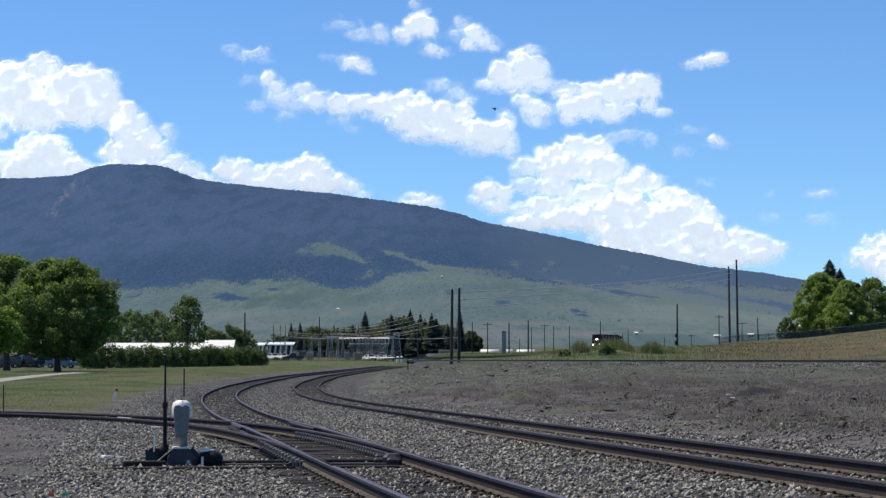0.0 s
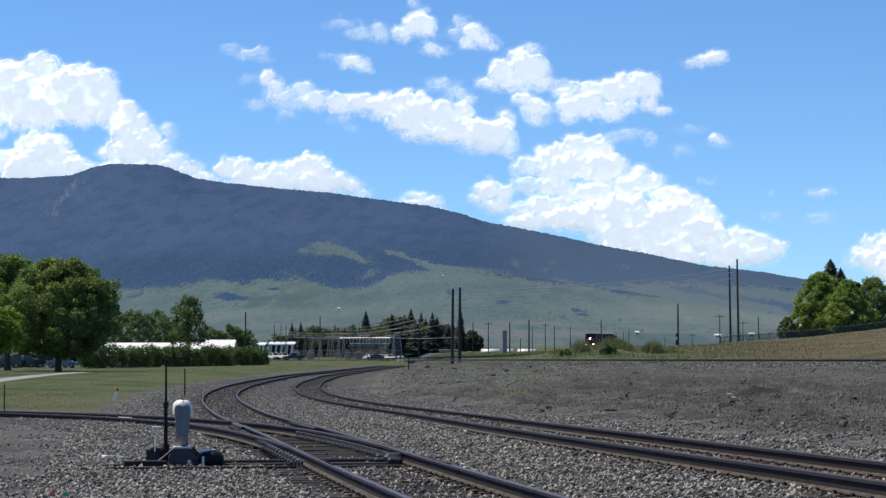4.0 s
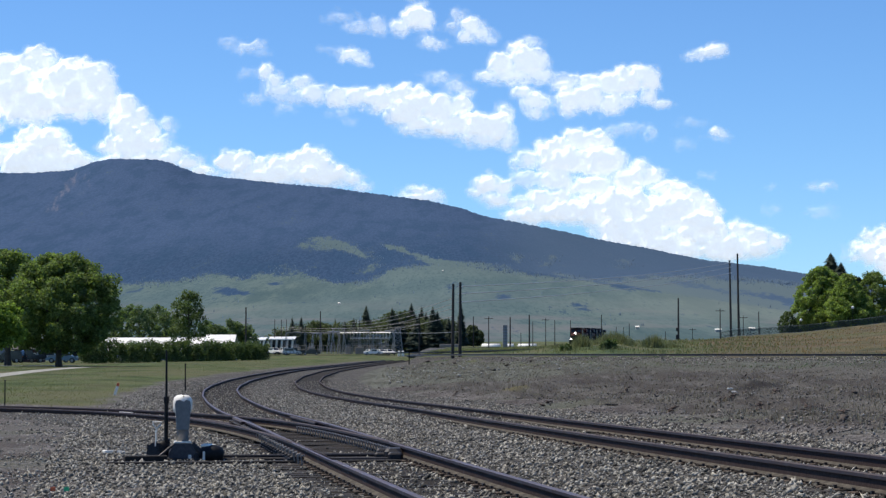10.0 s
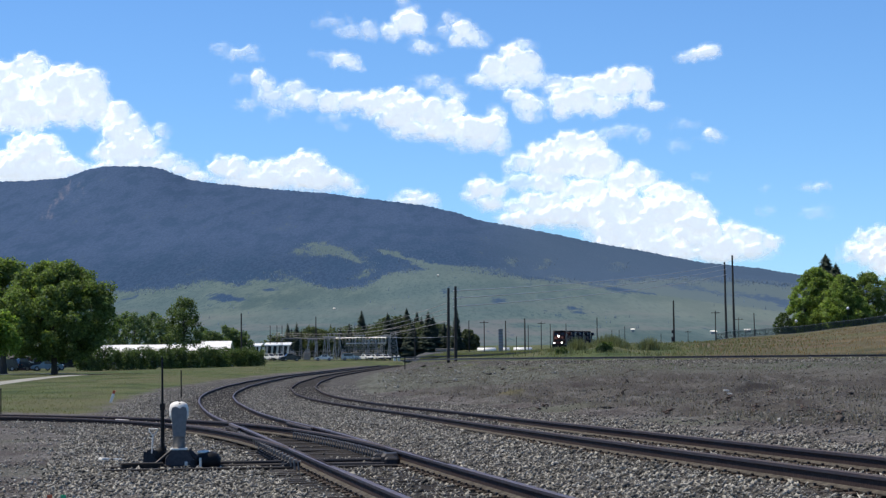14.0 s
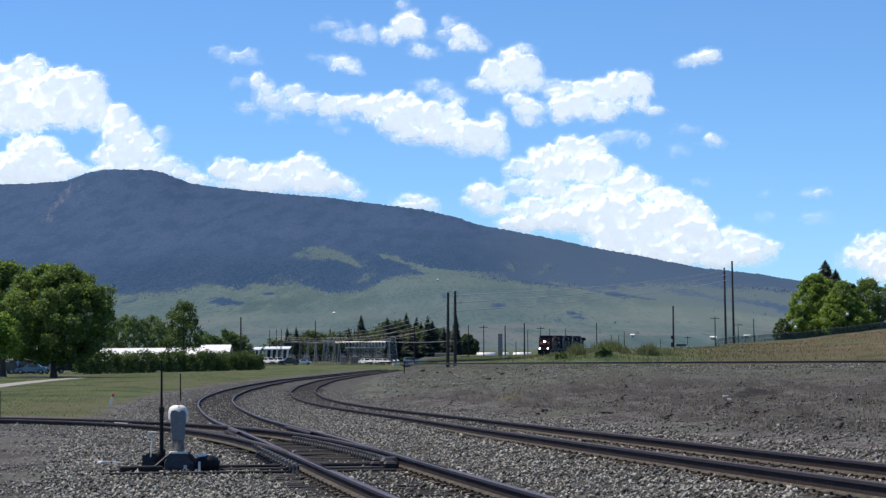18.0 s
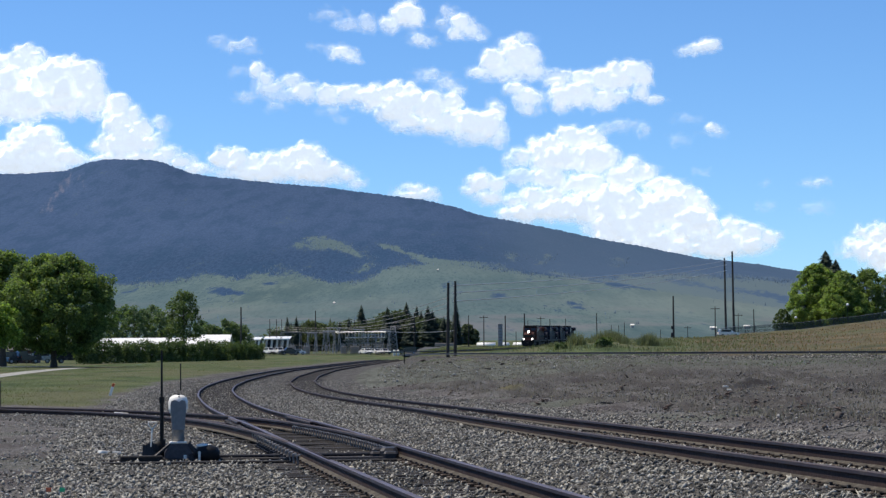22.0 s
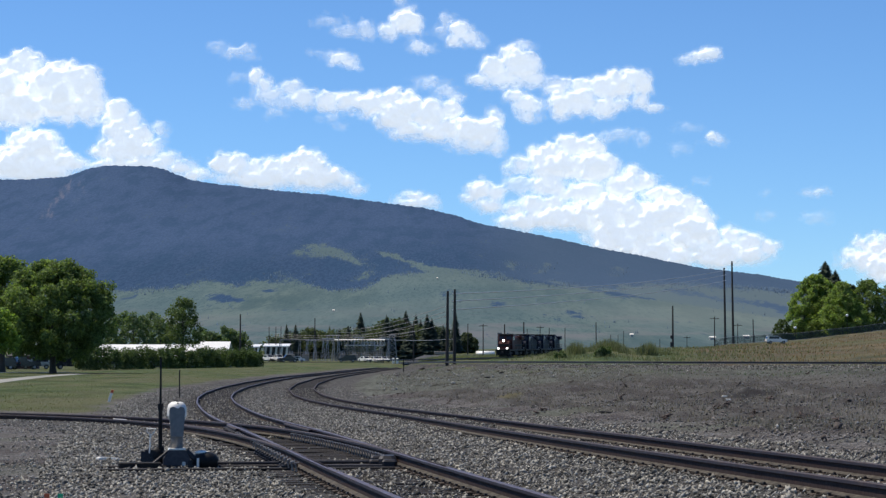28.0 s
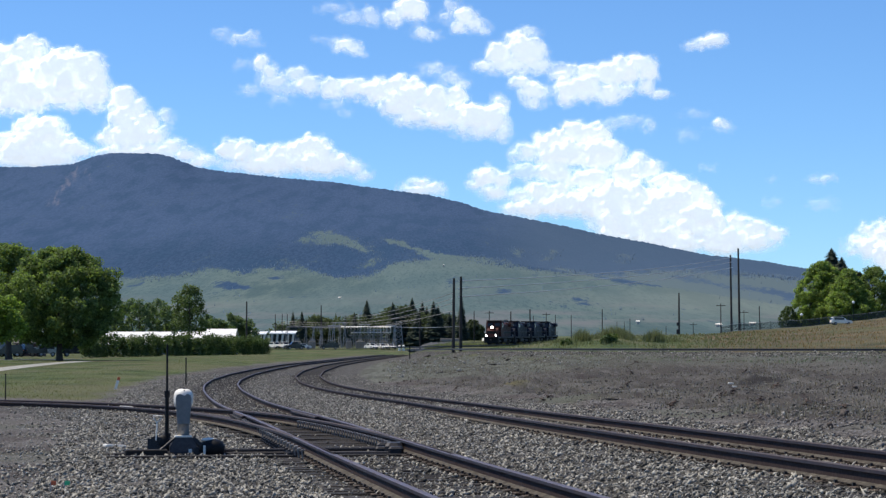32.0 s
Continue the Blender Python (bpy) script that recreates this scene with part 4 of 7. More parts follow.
def build_clouds():
    cloud("large white cumulus towering behind the butte", (-25, 11),
          [(-769, 486, 60, 46), (-711, 522, 32, 30), (-658, 486, 50, 40), (-616, 491, 38, 34), (-728, 448, 70, 36), (-648, 454, 56, 32),
           (-599, 456, 32, 38), (-839, 466, 70, 66), (-759, 517, 36, 20), (-638, 511, 30, 18)])
    cloud("white cumulus spilling over the butte", (-7, 7),
          [(-565, 441, 24, 26), (-561, 409, 26, 34), (-537, 419, 20, 26), (-523, 399, 22, 22), (-551, 380, 42, 26), (-582, 370, 30, 16),
           (-516, 375, 32, 20), (-488, 412, 13, 12, 0.6), (-476, 359, 24, 14), (-451, 344, 24, 13), (-536, 345, 80, 20), (-431, 329, 20, 10),
           (-496, 387, 12, 9, 0.6)])
    cloud("bright white cumulus resting on the ridge", (-8, 13),
          [(-727, 377, 36, 30), (-692, 375, 32, 30), (-742, 345, 45, 30), (-677, 353, 34, 22), (-652, 347, 26, 18), (-772, 355, 28, 22),
           (-828, 360, 50, 30), (-707, 335, 70, 25), (-637, 342, 18, 10)])
    cloud("white cumulus along the ridge line", (1, 15),
          [(-381, 343, 26, 20), (-361, 340, 26, 22), (-325, 335, 30, 15), (-295, 337, 26, 18), (-265, 343, 26, 19), (-235, 349, 28, 21),
           (-218, 341, 20, 22), (-190, 323, 22, 14), (-165, 310, 22, 12), (-305, 320, 90, 20), (-225, 320, 58, 22), (-145, 299, 14, 7),
           (-421, 327, 20, 10)])
    cloud("small white cumulus peeping over the ridge", (2, 5),
          [(-49, 295, 22, 9), (-27, 286, 20, 8), (-69, 291, 8, 5), (-44, 282, 40, 10)])
    cloud("long ragged white cloud band", (-15, 8),
          [(-310, 506, 14, 13), (-296, 491, 13, 13, 0.9), (-286, 474, 28, 13, 0.75), (-246, 486, 20, 12, 0.8), (-266, 460, 38, 12, 0.5),
           (-225, 468, 30, 16, 0.9), (-331, 460, 14, 8, 0.45), (-185, 461, 28, 19), (-145, 461, 36, 19), (-105, 456, 30, 23), (-69, 461, 24, 22),
           (-44, 451, 32, 28), (-64, 431, 38, 24), (-42, 410, 32, 16), (-4, 436, 40, 26), (36, 446, 22, 20)]
          + [(16, 410, 48, 22), (66, 407, 34, 26), (96, 402, 28, 28), (112, 428, 12, 20), (76, 383, 38, 12, 0.8), (120, 387, 16, 22, 0.8),
           (1, 495, 26, 8, 0.5), (26, 480, 18, 9, 0.65), (42, 466, 13, 8, 0.8), (-276, 441, 13, 6, 0.5), (-180, 433, 13, 5, 0.4),
           (-163, 422, 9, 5, 0.4), (-346, 504, 13, 8, 0.45)])
    cloud("white cumulus with a grey flank", (-8, 12),
          [(82, 496, 20, 11), (107, 517, 28, 22), (142, 540, 24, 20), (155, 522, 36, 27), (122, 496, 48, 14), (177, 496, 28, 14, 0.9),
           (217, 491, 30, 12, 0.7), (162, 559, 14, 8, 0.6), (142, 466, 20, 13), (162, 451, 26, 17), (167, 431, 16, 11, 0.8), (227, 451, 24, 25),
           (217, 481, 24, 13), (257, 456, 38, 25), (263, 484, 30, 14), (303, 481, 32, 22)]
          + [(298, 446, 28, 18), (328, 486, 28, 24), (353, 498, 26, 18), (368, 488, 18, 24), (368, 461, 15, 15), (318, 451, 28, 12), (388, 448, 17, 7),
           (402, 449, 9, 5)])
    cloud("great white cumulus bank over the falling ridge", (-6, 5),
          [(152, 314, 35, 17, 0.6), (202, 314, 40, 20, 0.95), (242, 383, 26, 22), (267, 383, 28, 19), (287, 377, 20, 16), (202, 370, 24, 18), (177, 365, 18, 18), (152, 350, 20, 16, 0.9),
           (137, 343, 14, 10, 0.6), (217, 345, 58, 26), (277, 345, 48, 28), (307, 353, 20, 16), (348, 339, 18, 11), (347, 331, 22, 14),
           (370, 319, 26, 16), (327, 313, 38, 24), (398, 299, 28, 16), (420, 288, 28, 18)]
          + [(443, 278, 26, 20), (463, 263, 26, 22), (480, 244, 20, 22), (397, 254, 70, 34), (447, 229, 54, 36), (81, 305, 26, 17), (106, 299, 16, 13),
           (66, 294, 20, 9), (96, 279, 28, 14), (136, 273, 26, 12, 0.9), (177, 278, 32, 17), (207, 283, 28, 17), (229, 299, 22, 13), (267, 300, 40, 22),
           (217, 258, 78, 24), (277, 258, 58, 28)]
          + [(317, 264, 58, 34), (337, 224, 78, 36), (157, 249, 48, 18), (523, 223, 26, 17), (553, 213, 30, 18), (586, 203, 20, 13), (537, 194, 56, 20),
           (497, 194, 58, 28), (397, 194, 78, 28), (603, 207, 9, 7), (308, 400, 28, 9, 0.4), (330, 404, 26, 11, 0.4), (368, 399, 11, 12, 0.4)])
    cloud("small white cloud high in the blue", (-20, 10),
          [(-44, 603, 27, 23), (-70, 587, 19, 12, 0.9), (-24, 592, 15, 15), (-49, 638, 8, 8, 0.6), (-29, 626, 6, 8, 0.6), (-175, 603, 22, 9, 0.45),
           (-145, 587, 24, 11, 0.5), (-113, 587, 20, 13, 0.6), (-195, 600, 12, 4, 0.35), (56, 587, 20, 16), (72, 572, 20, 11), (46, 571, 13, 14),
           (31, 606, 11, 11, 0.5), (21, 587, 13, 8, 0.5), (87, 564, 11, 5), (-19, 559, 17, 9, 0.85)]
          + [(-4, 555, 11, 7, 0.8)])
    cloud("small torn white cloud", (-17, 11),
          [(-160, 537, 20, 11), (-145, 529, 14, 9), (-195, 546, 18, 4, 0.5), (-135, 522, 9, 5), (-175, 542, 14, 6, 0.8)])
    cloud("wisp of white cloud", (-20, 9),
          [(-377, 559, 15, 9, 0.5), (-346, 552, 20, 8, 0.55), (-326, 555, 11, 8, 0.5), (-320, 542, 13, 5, 0.35)])
    cloud("small white cloud in the clear east", (-3, 13),
          [(469, 539, 22, 9), (485, 542, 16, 11), (445, 532, 17, 6, 0.8)])
    cloud("wisp of white cloud", (6, 9),
          [(485, 397, 9, 9), (493, 389, 11, 4, 0.8), (440, 413, 18, 6, 0.3), (420, 377, 13, 9, 0.3)])
    cloud("white cumulus low in the east", (-8, 2),
          [(753, 214, 13, 11), (768, 208, 18, 14), (738, 194, 18, 9), (763, 184, 34, 20), (798, 204, 40, 24), (728, 179, 13, 7), (818, 174, 60, 30)])
    cloud("wisp of white cloud", (0, 6),
          [(468, 321, 9, 4, 0.5), (581, 298, 6, 4, 0.3), (676, 302, 15, 5, 0.6), (668, 256, 20, 8, 0.25), (586, 259, 9, 6, 0.3)])


build_clouds()

# ---- railway tracks ----
RAIL = [(-.07, -.172), (.07, -.172), (.07, -.160), (.012, -.135), (.010, -.05), (.036, -.040), (.036, -.008), (.024, 0), (-.024, 0), (-.036, -.008), (-.036, -.040), (-.010, -.05), (-.012, -.135), (-.07, -.160)]
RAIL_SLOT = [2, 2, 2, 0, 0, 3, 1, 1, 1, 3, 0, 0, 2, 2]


def beside(line, d):
    """The line moved d metres to its right."""
    q = np.array(line)
    t = np.gradient(q, axis=0)
    t[:, 2] = 0
    t /= np.linalg.norm(t, axis=1)[:, None]
    o = q.copy()
    o[:, 0] += t[:, 1] * d
    o[:, 1] -= t[:, 0] * d
    return o


def tie_mesh(length):
    s = Shape().box((0, 0, -0.09), (length, 0.22, 0.18), 0.015)
    return s.mesh("tie", M_TIE)


TIE = tie_mesh(2.6)
PLATE = Shape().box((0, 0, 0.008), (0.34, 0.19, 0.022), 0.008).box((.1, .05, .022), (.03, .03, .03)).box((-.1, -.05, .022), (.03, .03, .03)).mesh("tie_plate", M_PLATE)
ANCHOR = Shape().box((0, 0, 0), (0.2, 0.035, 0.05)).box((0.095, 0, 0.02), (0.03, 0.03, 0.05)).box((-0.095, 0, 0.02), (0.03, 0.03, 0.05)).mesh("rail_anchor", M_IRON)


def track(label, line, ties_from, ties_to, detail_to=0.0, near=True, skip=(0, 0), head=M_HEAD):
    ob = thing("railway_track", Matrix.Identity(4), label, "railway track", "tracks of the yard", "structure")
    for side in (-1, 1):
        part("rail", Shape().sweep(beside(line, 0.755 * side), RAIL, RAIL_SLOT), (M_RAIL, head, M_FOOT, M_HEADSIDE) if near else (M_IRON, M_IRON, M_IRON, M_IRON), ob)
    s = np.concatenate([[0], np.cumsum(np.linalg.norm(np.diff(line[:, :2], axis=0), axis=1))])
    r = random.Random(3)
    for a in np.arange(0.3, s[-1], 0.52):
        p = [np.interp(a, s, line[:, k]) for k in range(3)]
        if not ties_from <= p[1] <= ties_to or skip[0] < p[1] < skip[1]:
            continue
        q = [np.interp(a + 0.5, s, line[:, k]) for k in range(3)]
        yaw = math.degrees(math.atan2(q[1] - p[1], q[0] - p[0])) - 90
        base = pose(p[0], p[1], p[2] - 0.195, 0, 0, yaw)
        part("tie", TIE, M_TIE, ob, m=base @ pose(r.uniform(-.05, .05), 0, r.uniform(-.026, .006), 0, 0, r.uniform(-1, 1)))
        if p[1] < detail_to:
            for side in (-1, 1):
                part("tie_plate", PLATE, M_PLATE, ob, m=base @ pose(side * .755, 0, 0.0))
                part("rail_anchor", ANCHOR, M_IRON, ob, m=base @ pose(side * .755, 0.14, 0.005))
    return ob

TRACK_A = track("main line track of worn steel rails on dark wooden ties in ballast", PA, 12, 110, 42, skip=(33, 50))
TRACK_B = track("second main track of brown steel rails on ties in grey ballast", PB, 14, 90, 40, head=M_BROWNHEAD)
TRACK_S = track("siding track curving away over the lawn edge", PS, 50, 80, 0, head=M_BROWNHEAD)
TRACK_C = track("upper track along the top of the bare bank", PC, 0, 0, near=False)
TRACK_D = track("distant main line on which the train approaches", PD, 0, 0, near=False)


def turnout_fittings():
    """Frog, guard rails, switch points and long timbers, as parts of the siding track."""
    a_left = beside(PA, -0.755)

    def near(line, y0, y1):
        return line[(line[:, 1] > y0) & (line[:, 1] < y1)]
    part("guard_rail", Shape().sweep(near(beside(PA, 0.755 - 0.16), 46, 54), RAIL, RAIL_SLOT), (M_RAIL, M_BROWNHEAD, M_RAIL, M_HEADSIDE), TRACK_S, "dark guard rail inside the running rail")
    part("guard_rail", Shape().sweep(near(beside(PS, -0.755 + 0.16), 45, 53), RAIL, RAIL_SLOT), (M_RAIL, M_BROWNHEAD, M_RAIL, M_HEADSIDE), TRACK_S)
    part("wing_rail", Shape().sweep(near(beside(PA, -0.755 - 0.09), 47, 52), RAIL, RAIL_SLOT), (M_RAIL, M_BROWNHEAD, M_RAIL, M_HEADSIDE), TRACK_S)
    part("wing_rail", Shape().sweep(near(beside(PS, 0.755 + 0.09), 47, 51.5), RAIL, RAIL_SLOT), (M_RAIL, M_BROWNHEAD, M_RAIL, M_HEADSIDE), TRACK_S)
    f = Shape()
    for y in np.arange(47.5, 51.5, 0.8):
        x = float(np.interp(y, a_left[:, 1], a_left[:, 0]))
        f.box((x, y, 0.05), (0.42, 0.3, 0.13), 0.02)
    part("frog_block", f, M_IRON, TRACK_S, "bolted dark iron frog blocks")
    # slide plates and braces beside the stock rail, and the rods that throw the points
    for y in np.arange(32.6, 38.5, 0.52):
        x = float(np.interp(y, a_left[:, 1], a_left[:, 0]))
        s = Shape().box((x - 0.16, y, 0.05), (0.2, 0.06, 0.1), 0.02).box((x - 0.03, y, 0.016), (0.55, 0.2, 0.02)).box((x - 0.26, y, 0.03), (0.05, 0.12, 0.07))
        part("rail_brace", s, M_IRON, TRACK_S)
    pin = Shape().box((0, 0, 0.05), (0.022, 0.03, 0.13), 0.004).box((0.02, 0, 0.11), (0.06, 0.035, 0.02), 0.004).mesh("rail_spike", M_PIN)
    for k, y in enumerate(np.arange(31.6, 46, 0.31)):
        x = float(np.interp(y, a_left[:, 1], a_left[:, 0]))
        part("rail_spike", pin, M_PIN, TRACK_S, m=pose(x - 0.17 - 0.03 * (k % 2), y, 0.03, 0, -8, 0))
        inner = beside(PS, 0.755)
        if 34 < y < 45:
            part("rail_spike", pin, M_PIN, TRACK_S, m=pose(float(np.interp(y, inner[:, 1], inner[:, 0])) - 0.17, y, 0.03, 0, -8, 0))
    for y in (33.0, 34.4):
        xl, xr = float(np.interp(y, a_left[:, 1], a_left[:, 0])), float(np.interp(y, beside(PA, .755)[:, 1], beside(PA, .755)[:, 0]))
        part("switch_rod", Shape().tube([(xl - 0.3, y - .08, 0.03), (xr - 0.1, y + .05, 0.03)], 0.028, 8).box((xr - .22, y, .06), (.22, .16, .14), .03), M_IRON, TRACK_S, "dark steel switch rod")
    yr = 33.7
    xr = float(np.interp(yr, beside(PA, .755)[:, 1], beside(PA, .755)[:, 0]))
    part("point_clamp", Shape().box((xr - 0.16, yr, 0.08), (0.26, 0.55, 0.17), 0.05).box((xr - 0.34, yr + .1, 0.05), (0.2, 0.2, 0.1), 0.03), M_IRON, TRACK_S, "chunky iron point clamp")
    lengths = {}
    for k, y in enumerate(np.arange(34.2, 46.2, 0.58)):
        xa = float(np.interp(y, PA[:, 1], PA[:, 0])) + 1.3
        xs = float(np.interp(y, PS[:, 1], PS[:, 0])) - 1.22 - 0.14 * (k * 7 % 5) / 2
        n = round((xa - xs) / 0.3)
        if n not in lengths:
            lengths[n] = tie_mesh(n * 0.3)
        part("switch_tie", lengths[n], M_TIE, TRACK_S, m=pose((xa + xs) / 2, y, -0.03 + 0.034 * (k % 3 == 0), 0, 0, 9))
    tm = tie_mesh(4.6)
    for y in (32.55, 33.5):
        xa = float(np.interp(y, PA[:, 1], PA[:, 0]))
        part("headblock", tm, M_TIE, TRACK_S, "long dark headblock timber", m=pose(xa - 1.35, y, 0.03, 0, 0, 9))


turnout_fittings()

# ---- beside the switch ----


def switch_stand():
    ob = thing("switch_stand", pose(-3.86, 33.45, 0.0, 0, 0, 8), "grey powered switch stand with a rounded white-topped hood on timbers", "switch stand")
    part("base_plate", Shape().box((0, 0, 0.02), (0.75, 0.42, 0.04), 0.01), M_IRON, ob)
    part("gear_box", Shape().prism([(-0.2, 0.03), (0.2, 0.03), (0.2, 0.12), (0.12, 0.26), (-0.12, 0.26), (-0.2, 0.12)], -0.2, 0.2), M_GEAR, ob, "dark blue-grey gear box with sloping sides")
    part("gear_box_lid", Shape().prism([(-0.13, 0.255), (0.13, 0.255), (0.115, 0.28), (-0.115, 0.28)], -0.21, 0.16), M_WHITE, ob, "bright white lid")
    part("post", Shape().tube([(0, 0, 0.26), (0, 0, 0.5), (0, 0, 0.62), (0, 0, 0.7)], [0.092, 0.092, 0.094, 0.12], 14), M_HOOD, ob, "blue-grey column", smooth=True)
    # white for the hood's sunlit rim, a grey plate for its shaded front
    hood = Shape()
    hood.tube([(0, 0, 0.70), (0, 0, 0.76), (0, 0, 0.87), (0, 0, 0.925), (0, 0, 0.955), (0, 0, 0.965)], [0.128, 0.142, 0.142, 0.122, 0.08, 0.02], 20)
    part("hood", hood, M_WHITE, ob, "rounded hood, white for its sunlit rim", smooth=True)
    face = Shape().prism([(-0.092, 0.45), (0.092, 0.45), (0.108, 0.7), (0.116, 0.82), (0.1, 0.875), (0.05, 0.89), (0.012, 0.86), (-0.05, 0.89), (-0.1, 0.875), (-0.116, 0.82), (-0.108, 0.7)], -0.152, -0.05)
    part("hood_front_shade", face, M_HOOD, ob, "blue-grey plate painted as the hood's shaded front")
    part("hood_knob", Shape().ball((0.01, -0.03, 0.955), 0.028).box((0.01, -0.08, 0.93), (0.02, 0.07, 0.03), 0.005), M_IRON, ob)
    part("throw_lever", Shape().tube([(-0.13, -0.17, 0.24), (-0.34, -0.3, 0.07), (-0.45, -0.36, 0.02)], 0.022, 8), M_IRON, ob, "iron throw lever lying down")
    part("foot_pedal", Shape().tube([(0.14, -0.15, 0.24), (0.26, -0.2, 0.12), (0.33, -0.2, 0.03)], 0.04, 8).box((0.2, -0.15, 0.06), (0.1, 0.12, 0.1), 0.02), M_IRON, ob)
    part("connecting_rod", Shape().tube([(0.2, 0, 0.05), (1.9, 0.0, 0.05)], 0.025, 8), M_IRON, ob)
    part("padlock", Shape().box((0.1, -0.2, 0.05), (0.05, 0.03, 0.07), 0.01), M_WHITE, ob, "small pale padlock tag")
    mast = thing("target_mast", pose(-4.12, 33.6, 0, 0, 0, 0), "thin black iron target mast standing in the timbers", "mast")
    part("lower_tube", Shape().tube([(0, 0, 0), (0, 0, 0.86)], 0.03, 10), M_BLACK, mast)
    part("sleeve", Shape().tube([(0, 0, 0.84), (0, 0, 0.93)], 0.042, 10), M_BLACK, mast)
    part("upper_rod", Shape().tube([(0, 0, 0.9), (0, 0, 1.62)], [0.018, 0.013], 8), M_BLACK, mast)
    part("foot", Shape().box((0, 0, 0.03), (0.16, 0.16, 0.06), 0.02), M_BLACK, mast)
    box2 = thing("relay_box", pose(-3.42, 33.35, 0.0, 0, 0, 8), "low domed dark junction box with a pale lid", "junction box")
    part("body", Shape().tube([(0, 0, 0), (0, 0, 0.12), (0, 0, 0.19), (0, 0, 0.23)], [0.17, 0.19, 0.15, 0.05], 16), M_BLACK, box2, smooth=True)
    part("lid", Shape().ball((-0.05, 0.02, 0.215), (0.12, 0.1, 0.03), 6, 14), M_WHITE, box2, "pale domed lid", smooth=True)
    part("hasp", Shape().box((-0.12, -0.16, 0.07), (0.035, 0.02, 0.14), 0.006), M_WHITE, box2)
    sh = thing("shovel", pose(-4.28, 33.5, 0.02, -6, 3, 0), "shovel with a white D-handle stuck upright beside the mast", "shovel")
    part("shaft", Shape().tube([(0, 0, 0.18), (0, 0, 0.46)], 0.012, 8), M_WHITE, sh)
    part("d_handle", Shape().tube([(0, 0, 0.44), (-0.055, 0, 0.5), (-0.06, 0, 0.54)], 0.009, 7).tube([(0, 0, 0.44), (0.055, 0, 0.5), (0.06, 0, 0.54)], 0.009, 7).tube([(-0.068, 0, 0.545), (0.068, 0, 0.545)], 0.010, 7), M_WHITE, sh, "white D-shaped grip")
    bl = Shape()
    for i in range(5):
        a, b = -0.1 + i * 0.05, 0
        bl.box((-0.1 + i * 0.05, 0.02 * abs(i - 2), 0.12 - 0.01 * abs(i - 2)), (0.052, 0.008, 0.27 - 0.03 * abs(i - 2)))
    part("blade", bl, M_IRON, sh, "dark shovel blade")
    bag = thing("ballast_fork_bag", pose(-4.17, 33.62, 0.0, 0, 0, 10), "dark sagging canvas bag slumped by the shovel", "bag")
    part("sack", Shape().ball((0, 0, 0.14), (0.12, 0.1, 0.15), 8, 12).ball((0.05, 0.02, 0.26), (0.06, 0.06, 0.06), 5, 8), M_BLACK, bag, smooth=True)
    tb = thing("timber_block", pose(-4.35, 33.05, 0.03, 0, 0, 10), "short dark creosoted timber lying on the ballast", "timber")
    part("beam", Shape().box((0, 0, 0), (0.62, 0.22, 0.11), 0.015), M_TIE, tb)


switch_stand()


def marker_post(u, base_v, y, h, label, mat=M_POLE, lean=0.0, r=0.03):
    x = bx(u, y)
    ob = thing("marker_post", pose(x, y, gz(x, y) - 0.02, 0, lean, 0), label, "post")
    part("post", Shape().tube([(0, 0, 0), (0, 0, h)], [r, r * 0.8], 8), mat, ob)
    part("cap", Shape().box((0, 0, h), (r * 2.4, r * 2.4, 0.04), 0.01), mat, ob)
    return ob


marker_post(-458, 0, 111, 1.33, "thin dark steel marker post at the lawn's edge", M_BLACK, 0, 0.035)
marker_post(-777, 0, 69, 0.9, "thin dark steel marker post at the lawn's edge", M_BLACK, 0, 0.02)
marker_post(-62, 0, 240, 1.3, "thin dark post beside the far tracks", M_BLACK, 0, 0.06)
st = thing("survey_stake", pose(bx(-583, 98), 98, gz(bx(-583, 98), 98), 0, 18, 0), "leaning white and orange survey stake in the grass", "stake")
part("stake", Shape().box((0, 0, 0.25), (0.11, 0.04, 0.56), 0.005), M_WHITE, st)
part("painted_end", Shape().box((0, 0, 0.47), (0.118, 0.048, 0.14), 0.005), M_RED, st, "orange-red painted tip")

# ---- plants ----


def leaf_mesh(name, centres, radii, count, size, mat, seed, flat=0.75):
    """Many small bent leaf sprays on and in a set of clumps."""
    r = np.random.RandomState(seed)
    c, rad = np.array(centres, float), np.array(radii, float)
    vol = rad ** 2
    k = r.choice(len(c), count, p=vol / vol.sum())
    d = r.normal(size=(count, 3))
    d /= np.linalg.norm(d, axis=1)[:, None]
    d[:, 2] *= flat
    pos = c[k] + d * (rad[k] * r.uniform(0.12, 1.05, count) ** 0.55)[:, None]
    n = d * 0.35 + r.normal(0, 0.6, (count, 3)) + np.array([0, 0, 0.7])
    n /= np.linalg.norm(n, axis=1)[:, None]
    t = np.cross(n, r.normal(size=(count, 3)))
    t /= np.linalg.norm(t, axis=1)[:, None]
    b = np.cross(n, t)
    s = (size * r.uniform(0.6, 1.35, count))[:, None]
    v = np.stack([pos - t * s, pos - b * s * 0.6 - n * s * 0.15, pos + t * s, pos + b * s * 0.6 - n * s * 0.15], 1)
    q = (np.arange(count) * 4)[:, None]
    f = np.concatenate([q + np.array([0, 1, 2]), q + np.array([0, 2, 3])], 1).reshape(-1, 3)
    return bulk(name, v.reshape(-1, 3), f, mat)


